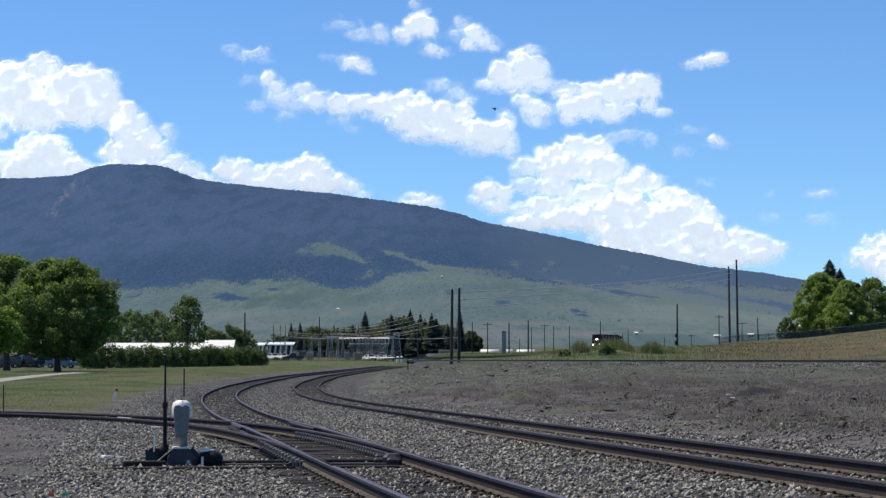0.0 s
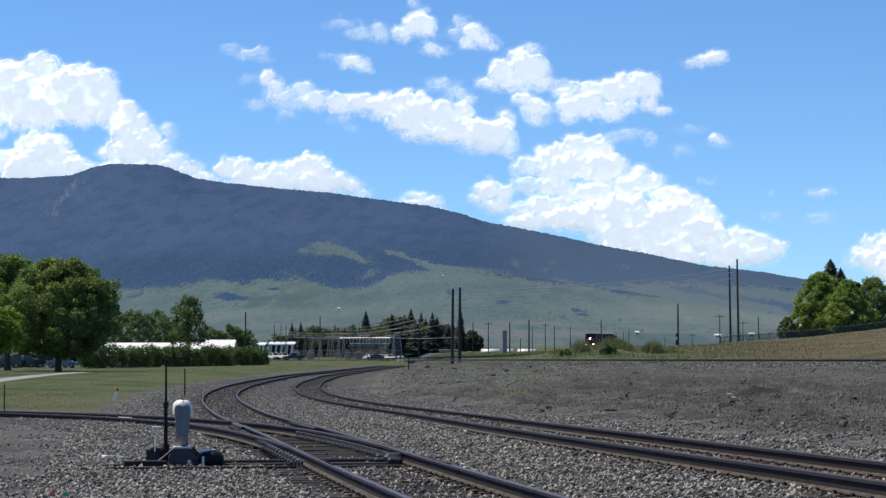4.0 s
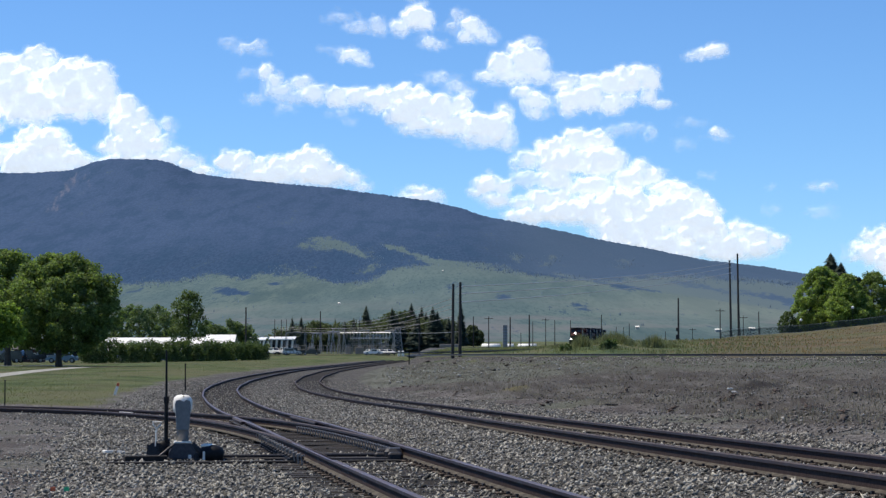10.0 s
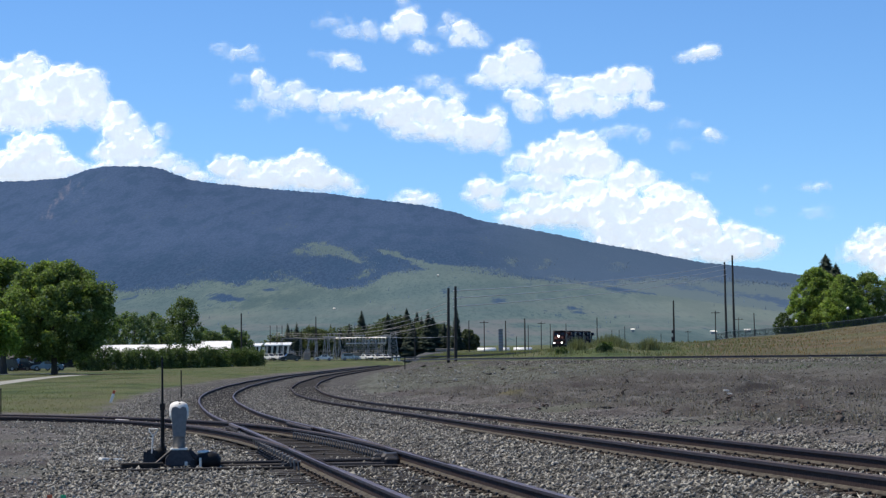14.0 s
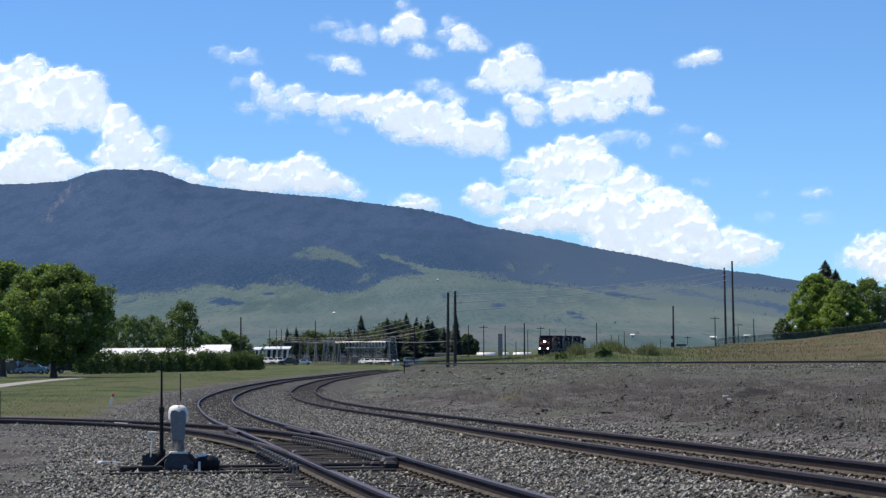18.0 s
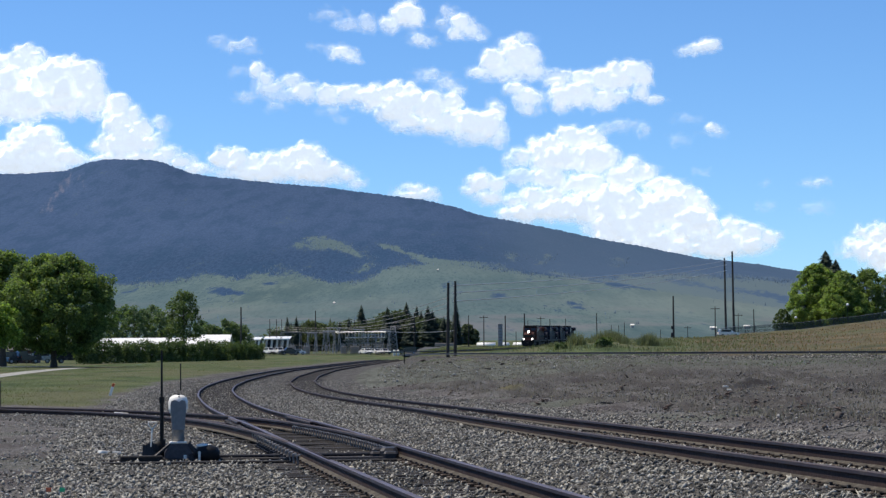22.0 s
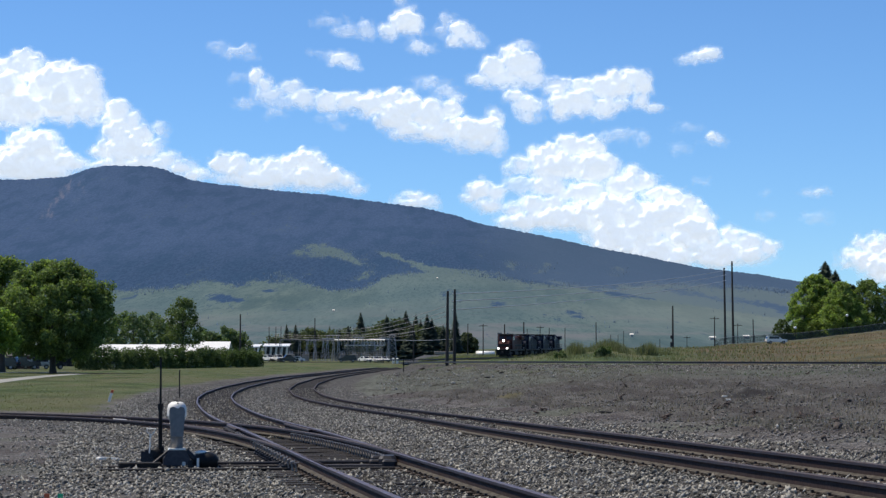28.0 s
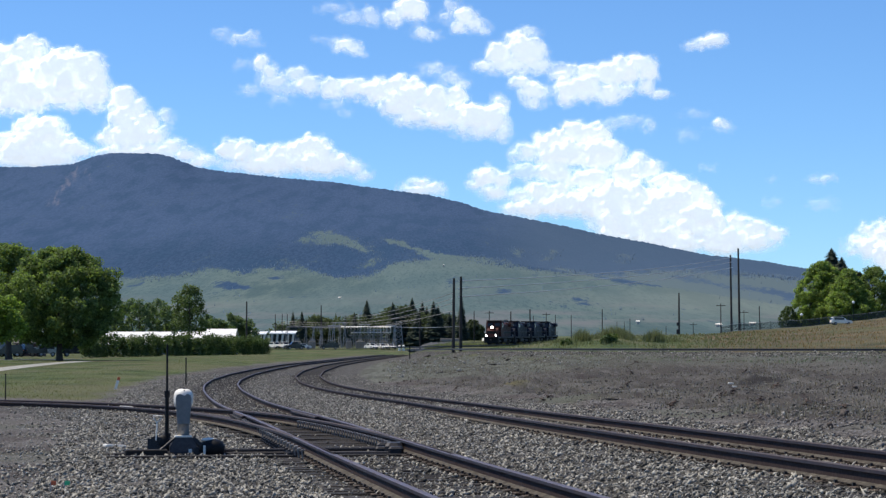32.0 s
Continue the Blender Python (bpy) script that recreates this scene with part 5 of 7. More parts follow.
def tree(name, x, y, height, width, label, mat, seed, leaves=7000, leaf=0.3, trunk=0.28, low=0.22, clumps=26, group="", lean=0.0, peak=0.0):
    """A broad-leaved tree: tapered trunk, limbs, and a crown of clumped leaves."""
    r = random.Random(seed)
    ob = thing(name, pose(x, y, gz(x, y) - 0.05, 0, 0, r.uniform(0, 360)), label, "tree", group)
    fork = height * (low + 0.1)
    tr = Shape().tube([(0, 0, 0), (0.03, 0.02, fork * 0.3), (0.05 + lean, 0, fork), (0.1 + lean, 0.1, height * 0.75)], [trunk * 1.35, trunk, trunk * 0.85, trunk * 0.25], 10)
    cs, rs = [], []
    ph = [r.uniform(0, 6.3) for _ in range(4)]
    for i in range(clumps):
        a = i * 2.39996 + r.uniform(-0.4, 0.4)
        f = (i + 0.5) / clumps
        h = low + (1 - low) * f
        k = max(0.12, 1 - (abs(2 * f - 0.78) ** 2.6 * 0.75 if f < 0.39 else (abs(2 * f - 0.78) / 1.22) ** 3.0 * 0.8)) * (1 + 0.16 * math.sin(2 * a + ph[0]) + 0.12 * math.sin(3 * a + ph[1] + 5 * h))
        k = k * (1 - peak) + peak * min(0.7 + f, max(0.1, (1 - max(0.0, f - 0.3) / 0.7) ** 0.8)) * (1 + 0.1 * math.sin(3 * a + ph[2]))
        d = width * 0.43 * k * (r.uniform(0.72, 1.0) if i % 4 else r.uniform(0.1, 0.6))
        cs.append((d * math.cos(a) + lean, d * math.sin(a), height * (h * 0.93 + 0.01) + r.uniform(-0.2, 0.2)))
        rs.append(width * r.uniform(0.45, 1.0) * 1.02 / clumps ** 0.44)
        if i % max(2, clumps // 14) == 0:
            p = Vector(cs[-1])
            z0 = max(fork * 0.8, min(p.z - 0.4, height * 0.6) * 0.8)
            tr.tube([(0.05 + lean, 0, z0), (p.x * 0.45, p.y * 0.45, (z0 + p.z) / 2), p], [trunk * 0.4, trunk * 0.24, trunk * 0.06], 6)
    part("trunk", tr, M_BARK, ob, "dark branching trunk")
    part("crown", leaf_mesh("crown", cs, rs, leaves, leaf, mat, seed), mat, ob, "leafy green crown")
    return ob


def spruce(x, y, height, width, seed, label="dark narrow spruce tree", bare=0.06):
    r = random.Random(seed)
    ob = thing("spruce_tree", pose(x, y, gz(x, y) - 0.1), label, "tree", "spruces behind the yard")
    part("trunk", Shape().tube([(0, 0, 0), (0, 0, height)], [height * 0.018, 0.03], 6), M_BARK, ob)
    vs, fs = [], []
    n = int(height * 44)
    for i in range(n):
        h = bare + (1 - bare) * (i / n) ** 0.9
        a = i * 2.399 + r.uniform(-0.4, 0.4)
        ln = width * 0.5 * (1 - h) ** 0.8 * r.uniform(0.55, 1.15) + 0.12
        z = height * h
        d, s = Vector((math.cos(a), math.sin(a), 0)), Vector((-math.sin(a), math.cos(a), 0))
        k = len(vs)
        w = ln * 0.30
        vs += [d * 0.02 + Vector((0, 0, z)), d * ln * 0.6 + s * w + Vector((0, 0, z - ln * 0.32)), d * ln + Vector((0, 0, z - ln * 0.38)), d * ln * 0.6 - s * w + Vector((0, 0, z - ln * 0.32))]
        fs += [(k, k + 1, k + 2), (k, k + 2, k + 3)]
    part("needles", bulk("needles", [tuple(v) for v in vs], fs, M_NEEDLE), M_NEEDLE, ob)
    return ob


def plants():
    tree("maple_tree", bx(-682, 250), 250, 12.8, 16.6, "large dense green maple tree shading the parked cars", M_LEAF, 11, 62000, 0.17, 0.33, 0.17, 420)
    tree("ash_tree", bx(-772, 268), 268, 14.2, 11.5, "tall green ash tree behind the maple", M_LEAF, 12, 20000, 0.19, 0.35, 0.24, 150)
    tree("ash_tree", bx(-790, 205), 205, 6.2, 5.2, "young bright green ash tree beside the drive", M_ASH, 13, 7000, 0.16, 0.12, 0.4, 60)
    tree("young_tree", bx(-452, 398), 398, 12.6, 8.4, "dark young tree above the hedge", M_YOUNG, 16, 4200, 0.22, 0.18, 0.3, 60, peak=0.25)
    for i, (u, v, w) in enumerate(((-585, 74, 6), (-572, 92, 6), (-556, 98, 6), (-540, 94, 6.5), (-522, 90, 6), (-508, 99, 6), (-492, 86, 6), (-476, 78, 6), (-420, 70, 5), (-405, 60, 6), (-378, 72, 5), (-364, 66, 5), (-392, 58, 6), (-348, 58, 5))):
        y = 500 + 6 * (i % 3)
        x = bx(u, y)
        tree("poplar_tree", x, y, bz(v, y) - gz(x, y), w, "pale green poplar in the row behind the shed", M_POPLAR, 30 + i, 1700, 0.3, 0.16, 0.06, 30, "poplars behind the shed")
    # tall hedge before the white-roofed shed
    a, b = Vector((bx(-630, 312), 312, 0)), Vector((bx(-322, 425), 425, 0))
    hg = thing("hedge", pose(0, 0, 0), "long unclipped dark green hedge beside the lawn", "hedge")
    r = random.Random(8)
    for i in range(24):
        k = i / 23
        p = a.lerp(b, k)
        h = 3.5 + 0.1 * k + r.uniform(-0.25, 0.3)
        g = gz(p.x, p.y)
        cs = [(p.x + r.uniform(-1.0, 1.0), p.y + r.uniform(-1, 1), g + 0.3 + (h - 1.0) * j / 15) for j in range(16)]
        part("shrub", leaf_mesh("shrub", cs, [r.uniform(0.6, 1.0) for _ in cs], 1900, 0.15, M_HEDGE, 60 + i, 0.9), M_HEDGE, hg)
    for i, (u, v, w) in enumerate(((-269, 73, 3), (-253, 74, 3.2), (-236, 58, 3.2), (-193, 70, 3), (-176, 66, 3.2), (-160, 72, 3.6), (-138, 94, 5), (-118, 62, 3), (-92, 90, 4.4), (-75, 74, 4), (-58, 98, 5.6), (-40, 92, 4.6),
                                   (-20, 92, 5), (-84, 80, 5), (-28, 70, 5), (0, 68, 4.6), (30, 98, 3.0), (-48, 75, 5), (-66, 66, 5), (-100, 78, 5), (-12, 84, 5), (8, 72, 4), (-32, 82, 5), (-70, 86, 5), (-52, 60, 6), (-15, 58, 6), (5, 56, 6), (-90, 58, 6))):
        y = 640 + 9 * (i % 4)
        spruce(bx(u, y), y, bz(v, y) - gz(bx(u, y), y), w * 1.9, 80 + i)
    for i, (u, v, w) in enumerate(((-225, 66, 9), (-205, 60, 7), (-95, 82, 8), (-72, 84, 7), (50, 58, 5.5), (-10, 60, 8), (-250, 58, 7), (-34, 74, 8), (-120, 56, 8), (-285, 48, 10), (-262, 54, 11), (-235, 60, 12), (-210, 58, 12), (-185, 56, 12), (-160, 62, 12), (-140, 58, 12), (-105, 66, 12), (14, 62, 9), (-60, 68, 12), (-85, 64, 12), (-122, 64, 12), (-38, 66, 12), (-8, 66, 11), (-172, 50, 12), (-222, 50, 12), (53, 50, 5))):
        y = 655 + 6 * (i % 3)
        tree("shade_tree", bx(u, y), y, bz(v, y) - gz(bx(u, y), y), w, "dark green tree among the spruces", M_DARKLEAF, 110 + i, 2400, 0.36, 0.22, 0.04, 26, "trees among the spruces")
    # trees past the fence on the eastern rise
    y = 545
    for u, v, w, mat, s, n, lb in ((679, 168, 16.5, M_LEAF2, 41, 34000, "large round bright green maple behind the fence"), (716, 150, 16, M_LEAF2, 42, 27000, "broad green lilac-like tree behind the fence"),
                                   (772, 158, 16, M_LEAF, 43, 15000, "tall dark green tree behind the fence"), (742, 150, 9, M_NEEDLE, 44, 5000, "dark juniper between the trees"), (618, 84, 6, M_HEDGE, 45, 2500, "small shrub at the fence"), (822, 155, 13, M_LEAF, 46, 4000, "tall dark green tree behind the fence")):
        x = bx(u, y)
        tree("garden_tree", x, y + (0 if s == 42 else 8), bz(v, y) - gz(x, y), w, lb, mat, s, n, 0.24, 0.25, 0.0, 300, peak={41: 0.45, 42: 0.95}.get(s, 0.2))
    spruce(bx(686, 566), 566, bz(186, 566) - gz(bx(686, 566), 566), 26, 77, "tall dark spruce rising over the maple")
    spruce(bx(704, 562), 562, bz(170, 562) - gz(bx(704, 562), 562), 20, 78, "tall dark spruce rising over the maple")
    # weeds and brush along the crest of the bank
    r = random.Random(4)
    for u, v, w, y, mat in ((243, 46, 1.6, 236, M_WEED), (290, 29, 1.7, 215, M_HEDGE), (372, 46, 1.7, 236, M_WEED), (362, 34, 1.0, 240, M_WEED), (215, 21, 1.0, 222, M_HEDGE), (330, 36, 0.8, 240, M_WEED), (298, 51, 2.9, 250, M_WEED), (318, 43, 1.4, 248, M_WEED), (278, 38, 1.4, 252, M_WEED),
                            (310, 47, 0.9, 252, M_WEED), (262, 34, 1.2, 246, M_WEED), (402, 25, 1.2, 246, M_WEED), (205, 27, 1.5, 244, M_WEED)):
        x = bx(u, y)
        g = gz(x, y)
        h = max(0.6, bz(v, y) - g)
        ob = thing("weed_clump", pose(x, y, g - 0.05), "dark scrubby bush on the grassy crest" if mat is M_HEDGE else "tall green weeds on the grassy crest", "weeds", "brush on the crest")
        if mat is M_HEDGE:
            cs = [(r.uniform(-w, w) * 0.4, r.uniform(-.6, .6), h * r.uniform(0.15, 0.75)) for _ in range(12)]
            part("stems", Shape().tube([(0, 0, 0), (0, 0, h * 0.5)], [0.04, 0.02], 5).tube([(0.1, 0, 0), (0.3, 0, h * 0.6)], [0.03, 0.01], 5), M_BARK, ob)
            part("foliage", leaf_mesh("foliage", cs, [w * r.uniform(0.14, 0.26) for _ in cs], 1300, 0.13, mat, int(u), 1.4), mat, ob)
        else:
            n = 520
            q = np.random.RandomState(int(u))
            bxy = q.normal(0, 1, (n, 2)) * (w * 0.3, 0.5)
            hh = h * q.uniform(0.35, 1.0, n) * np.exp(-(bxy[:, 0] / w) ** 2)
            tip = bxy + q.normal(0, 0.16, (n, 2)) * h
            a = q.uniform(0, 3.14, n)
            e = np.stack([np.cos(a), np.sin(a), 0 * a], 1) * 0.05
            base = np.concatenate([bxy, np.full((n, 1), -0.05)], 1)
            vv = np.stack([base - e, base + e, np.concatenate([tip, hh[:, None]], 1)], 1)
            part("foliage", bulk("foliage", vv.reshape(-1, 3), np.arange(n * 3).reshape(-1, 3), mat), mat, ob)


plants()


def blades(name, label, n, region, h0, h1, mat, seed, wide=0.03):
    """Grass tufts scattered over a region of the plan: three bent blades each."""
    r = np.random.RandomState(seed)
    x, y = region(r, n)
    z = ground_z(x, y)
    n = len(x)
    a = r.uniform(0, 2 * math.pi, (n, 3))
    h = r.uniform(h0, h1, (n, 1)) * r.uniform(0.6, 1.1, (n, 3))
    w = wide * (1 + y[:, None] / 90)
    dx, dy = np.cos(a), np.sin(a)
    lean = h * r.uniform(0.1, 0.6, (n, 3))
    X, Y, Z = x[:, None], y[:, None], z[:, None]
    p = np.stack([np.stack([X - dy * w, Y + dx * w, Z + 0 * a - 0.02], -1), np.stack([X + dy * w, Y - dx * w, Z + 0 * a - 0.02], -1), np.stack([X + dx * lean, Y + dy * lean, Z + h], -1)], 2)
    tagged(new(name, bulk(name, p.reshape(-1, 3), np.arange(n * 9).reshape(-1, 3), mat)), label, "grass", kind="stuff")


def lawn_region(r, n):
    y = 70 * (420 / 70) ** r.uniform(0, 1, n)
    x = r.uniform(-870, -150, n) * y / 4007
    da, ds = line_x(LINE_A, y) - x - 3.2, y - np.interp(x, [p[0] for p in LINE_S][::-1], [p[1] for p in LINE_S][::-1]) - 3
    ok = (da > 0) & (ds > 0) & (r.uniform(0, 1, n) < np.clip(da / 4.5, 0, 1) * np.clip(ds / 7, 0.06, 1)) & ~(np.abs(x - np.interp(y, [100, 140, 175, 210, 245], [-26.5, -29.8, -33.2, -36.2, -38.6])) < 1.2)
    return x[ok], y[ok]


def bank_region(r, n):
    y = 30 * 7 ** r.uniform(0, 1, n)
    x = r.uniform(-60, 870, n) * y / 4007
    keep = (lumps(x, y, 7, 55) + 0.6 * lumps(x, y, 2.5, 56)) > r.uniform(-1.0, 1.0, n)
    ok = (x > line_x(LINE_B, y) + 4.5) & (y < np.interp(x, C_X, C_Y) - 4) & keep
    return x[ok], y[ok]


def upper_bank(r, n):
    y = 40 * 5 ** r.uniform(0, 1, n)
    x = r.uniform(60, 870, n) * y / 4007
    d = np.interp(x, C_X, C_Y) - y
    keep = lumps(x, y, 12, 58) + 0.5 * lumps(x, y, 4, 59) > r.uniform(-0.5, 1.2, n)
    ok = (x > line_x(LINE_B, y) + 5) & (d > 8) & (d < 55) & keep
    return x[ok], y[ok]


blades("lawn_grass", "rough green lawn grass", 15000, lawn_region, 0.02, 0.06, M_BLADE, 1, 0.01)
blades("bank_tufts", "sparse weedy tufts on the bare bank", 26000, bank_region, 0.03, 0.14, M_TUFT, 4, 0.008)
blades("bank_weeds", "low grey-green weeds on the upper bank", 17000, upper_bank, 0.03, 0.12, M_SAGE, 5, 0.009)


def lineside(r, n):
    """The verge on the near side of the far main line."""
    k = r.uniform(0, 1, n)
    line = PD[(PD[:, 1] > 380) & (PD[:, 1] < 640)]
    q = line[(k * (len(line) - 1)).astype(int)]
    side = r.uniform(2.6, 7.0, n)
    return q[:, 0] - 0.45 * side, q[:, 1] - 0.9 * side


def far_bank(r, n):
    y = r.uniform(130, 235, n)
    x = r.uniform(-110, 330, n) * y / 4007
    d = np.interp(x, C_X, C_Y) - y
    ok = (x > line_x(LINE_B, y) + 3.0) & (d > 3) & (lumps(x, y, 9, 63) > r.uniform(-1.2, 0.8, n))
    return x[ok], y[ok]


def rise(u0, u1, y0, y1, seed, fade):
    """The slope that climbs to the fence, in patches."""
    def pick(r, n):
        y = r.uniform(y0, y1, n)
        u = r.uniform(u0, u1, n)
        x = u * y / 4007
        ok = (y > np.interp(x, C_X, C_Y) + 5) & (lumps(x, y, 16, seed) + 0.6 * lumps(x, y, 5, seed + 1) > r.uniform(-0.5, 1.3, n)) & (r.uniform(0, 1, n) < step(u0, u0 + 160, u) * step(u1, u1 - fade, u))
        return x[ok], y[ok]
    return pick


blades("dry_grass", "straw-coloured grass in patches on the rise", 9000, rise(360, 880, 150, 500, 101, 1), 0.08, 0.34, M_STRAW, 11, 0.010)
blades("rough_grass", "rough olive grass in patches along the crest", 22000, rise(60, 720, 175, 470, 105, 330), 0.15, 0.5, M_WEED, 12, 0.010)
blades("verge_grass", "tall olive grass on the verge of the far line", 9000, lineside, 0.35, 1.0, M_WEED, 6, 0.012)
blades("far_bank_grass", "thin pale grass on the far bank", 9000, far_bank, 0.03, 0.12, M_TUFT, 7, 0.006)


M_EARTH = surface("dark_earth", (0.06, 0.047, 0.038), 1.0, fine=14, vary=0.3, bump=0.6, islands=0.3)
M_SCAR = surface("bare_red_brown_earth", (0.080, 0.054, 0.041), 1.0, fine=14, vary=0.3, bump=0.6, islands=0.4)
M_GREENFLAG = surface("green_vinyl", (0.03, 0.45, 0.18), 0.5, fine=8)
M_CLOD = surface("bank_rubble", (0.135, 0.12, 0.105), 0.95, fine=30, vary=0.3, bump=0.4, islands=0.5)


def scatter_stones(name, label, n, region, lo, hi, seed, mat=M_STONE, squash=1.0):
    r = np.random.RandomState(seed)
    x, y = region(r, n)
    n = len(x)
    s = (lo + (hi - lo) * r.uniform(0, 1, n) ** 1.6)[:, None, None]
    base = np.array([(1, 0, 0), (0, 1, 0), (-1, 0, 0), (0, -1, 0), (0, 0, 0.8), (0.2, 0.1, -0.6)], float)
    v = (base[None] * r.uniform(0.6, 1.2, (n, 6, 1)) + r.normal(0, 0.25, (n, 6, 3))) * r.uniform(0.5, 1.35, (n, 1, 3))
    a = r.uniform(0, 6.3, n)
    ca, sa = np.cos(a)[:, None], np.sin(a)[:, None]
    vx, vy = v[..., 0] * ca - v[..., 1] * sa, v[..., 0] * sa + v[..., 1] * ca
    tilt = r.normal(0, 0.5, (n, 1))
    vz = (v[..., 2] + vx * tilt) * squash
    P = np.stack([vx, vy, vz], -1) * s * 0.5
    P += np.stack([x, y, ground_z(x, y) + s[:, 0, 0] * r.uniform(0.05, 0.38, n)], -1)[:, None, :]
    f = np.array([(0, 1, 4), (1, 2, 4), (2, 3, 4), (3, 0, 4), (1, 0, 5), (2, 1, 5), (3, 2, 5), (0, 3, 5)])
    faces = (f[None] + (np.arange(n) * 6)[:, None, None]).reshape(-1, 3)
    tagged(new(name, bulk(name, P.reshape(-1, 3), faces, mat)), label, "gravel", kind="stuff")


def yard_region(y0, y1, power=0.7):
    def pick(r, n):
        y = y0 * (y1 / y0) ** (r.uniform(0, 1, n) ** power)
        x = r.uniform(-860, 860, n) * y / 4007
        xa, xb = line_x(LINE_A, y), line_x(LINE_B, y)
        dA, dB = np.abs(x - xa), np.abs(x - xb)
        ok = (x < xb + 3.2) & ~((dA < 1.25) & (r.uniform(0, 1, n) < 0.5)) & ~((dB < 1.2) & (r.uniform(0, 1, n) < 0.35)) & ~((y > 33) & (y < 47) & (x > line_x(LINE_S, y) - 1.15) & (x < xa + 0.9) & (r.uniform(0, 1, n) < np.where(lumps(x, y, 2.2, 78) > 0.6, 0.6, 0.97))) & ~((y < 34) & (x > xa - 1.35) & (x < xa - 0.8) & (r.uniform(0, 1, n) < 0.7))
        ok &= ~((np.abs(dA - 0.755) < 0.1) | (np.abs(dB - 0.755) < 0.1))
        ok &= ~((x < xa - 4) & (y > 64))
        u = x * 4007 / y
        ok &= ~((x < xa - 4.5) & (r.uniform(0, 1, n) < np.interp(u, [-800, -520, -350], [0.85, 0.5, 0.25]) + 0.3 * lumps(x, y, 5, 77)))
        return x[ok], y[ok]
    return pick


scatter_stones("ballast_stones", "loose angular grey ballast stones", 215000, yard_region(17, 150), 0.026, 0.08, 6)


def loose_region(r, n):
    y = 26 * 8 ** r.uniform(0, 1, n)
    x = r.uniform(-100, 870, n) * y / 4007
    yc = np.interp(x, C_X, C_Y)
    d = yc - y
    ok = (x > line_x(LINE_B, y) + 2.4) & (d > 0.5) & ((d < 26) | (r.uniform(0, 1, n) < 0.3))
    return x[ok], y[ok]


scatter_stones("bank_stones", "loose stones and clods on the bare bank", 95000, loose_region, 0.03, 0.095, 7, M_CLOD)



def shoulder_region(r, n):
    x, y = loose_region(r, n)
    d = np.interp(x, C_X, C_Y) - y
    k = (d < 44) & (r.uniform(0, 1, len(x)) < 1.0 - d / 44) & (y > 60)
    return x[k], y[k]


scatter_stones("shoulder_stones", "coarse grey ballast spilling below the upper track", 90000, shoulder_region, 0.06, 0.17, 19)


def clod_region(r, n):
    x, y = loose_region(r, n)
    k = lumps(x, y, 11, 91) > 0.3
    return x[k], y[k]


scatter_stones("earth_clods", "dark earth clods and hollows on the bare bank", 1300, clod_region, 0.08, 0.22, 17, M_EARTH)
scatter_stones("earth_lumps", "dark brown lumps of crumbled earth on the bank", 220, clod_region, 0.2, 0.5, 37, M_EARTH, 0.55)
# eroded scars: short diagonal lips of bare dark earth
SCARS = [(-3.38, 114.6), (-2.03, 114.3), (0.52, 130.8), (0.24, 91.1), (2.96, 65.8), (3.83, 123.9), (6.73, 117.7), (9.29, 70.3), (7.18, 58.8), (7.84, 61.7),
         (10.12, 69.0), (8.11, 51.0), (19.45, 119.3), (11.0, 130.3), (7.42, 53.3), (8.15, 46.0), (6.31, 78.8), (5.36, 53.7)]


def scar_region(r, n):
    k = r.randint(0, len(SCARS), n)
    c = np.array(SCARS)[k]
    along = r.normal(0, 1, n) * c[:, 1] * 0.0024
    return c[:, 0] + along, c[:, 1] + along * 5 + r.normal(0, 0.12, n)


scatter_stones("earth_scars", "crumbling lips of bare dark brown earth on the bank", 300, scar_region, 0.07, 0.22, 47, M_SCAR, 0.5)
scatter_stones("far_bank_stones", "pale stones strewn over the far bank", 1500, far_bank, 0.06, 0.24, 41, M_CONCRETE)
scatter_stones("far_bank_clods", "dark earth clods on the far bank", 60, far_bank, 0.2, 0.55, 43, M_EARTH, 0.45)
scatter_stones("pale_stones", "scattered pale stones on the bank", 2600, loose_region, 0.03, 0.085, 18, M_CONCRETE)
for u, y, ln, yaw, mat, lb in ((721, 142, 0.9, 5, M_WHITE, "white weathered plank lying beside the upper track"), (306, 62, 0.7, 12, M_POLE, "grey broken stick on the bank"), (506, 74, 0.17, 3, M_WHITE, "pale scrap of board on the bank"),
                               (512, 70, 0.14, -10, M_WHITE, "pale scrap of board on the bank"), (-546, 62, 0.9, 8, M_WHITE, "pale strip of timber at the lawn's edge"), (-584, 36, 0.35, 35, M_WHITE, "pale strip of timber on the gravel")):
    x = bx(u, y)
    ob = thing("board_scrap", pose(x, y, gz(x, y) + 0.03, 0, 4, yaw), lb, "scrap wood", "scraps lying about")
    part("board", Shape().box((0, 0, 0), (ln, 0.14, 0.05), 0.012), mat, ob)
for u, mat, lb in ((-696, M_RED, "small red pin flag in the gravel"), (-672, M_GREENFLAG, "small green pin flag in the gravel")):
    ob = thing("pin_flag", pose(bx(u, 24.6), 24.6, gz(bx(u, 24.6), 24.6)), lb, "flag", "pin flags")
    part("wire_stem", Shape().tube([(0, 0, -0.03), (0, 0, 0.12)], 0.004, 5), M_STEEL, ob)
    part("pennant", Shape().box((0.03, 0, 0.10), (0.06, 0.006, 0.045), 0.001), mat, ob)

# ---- town side: street, buildings, cars ----


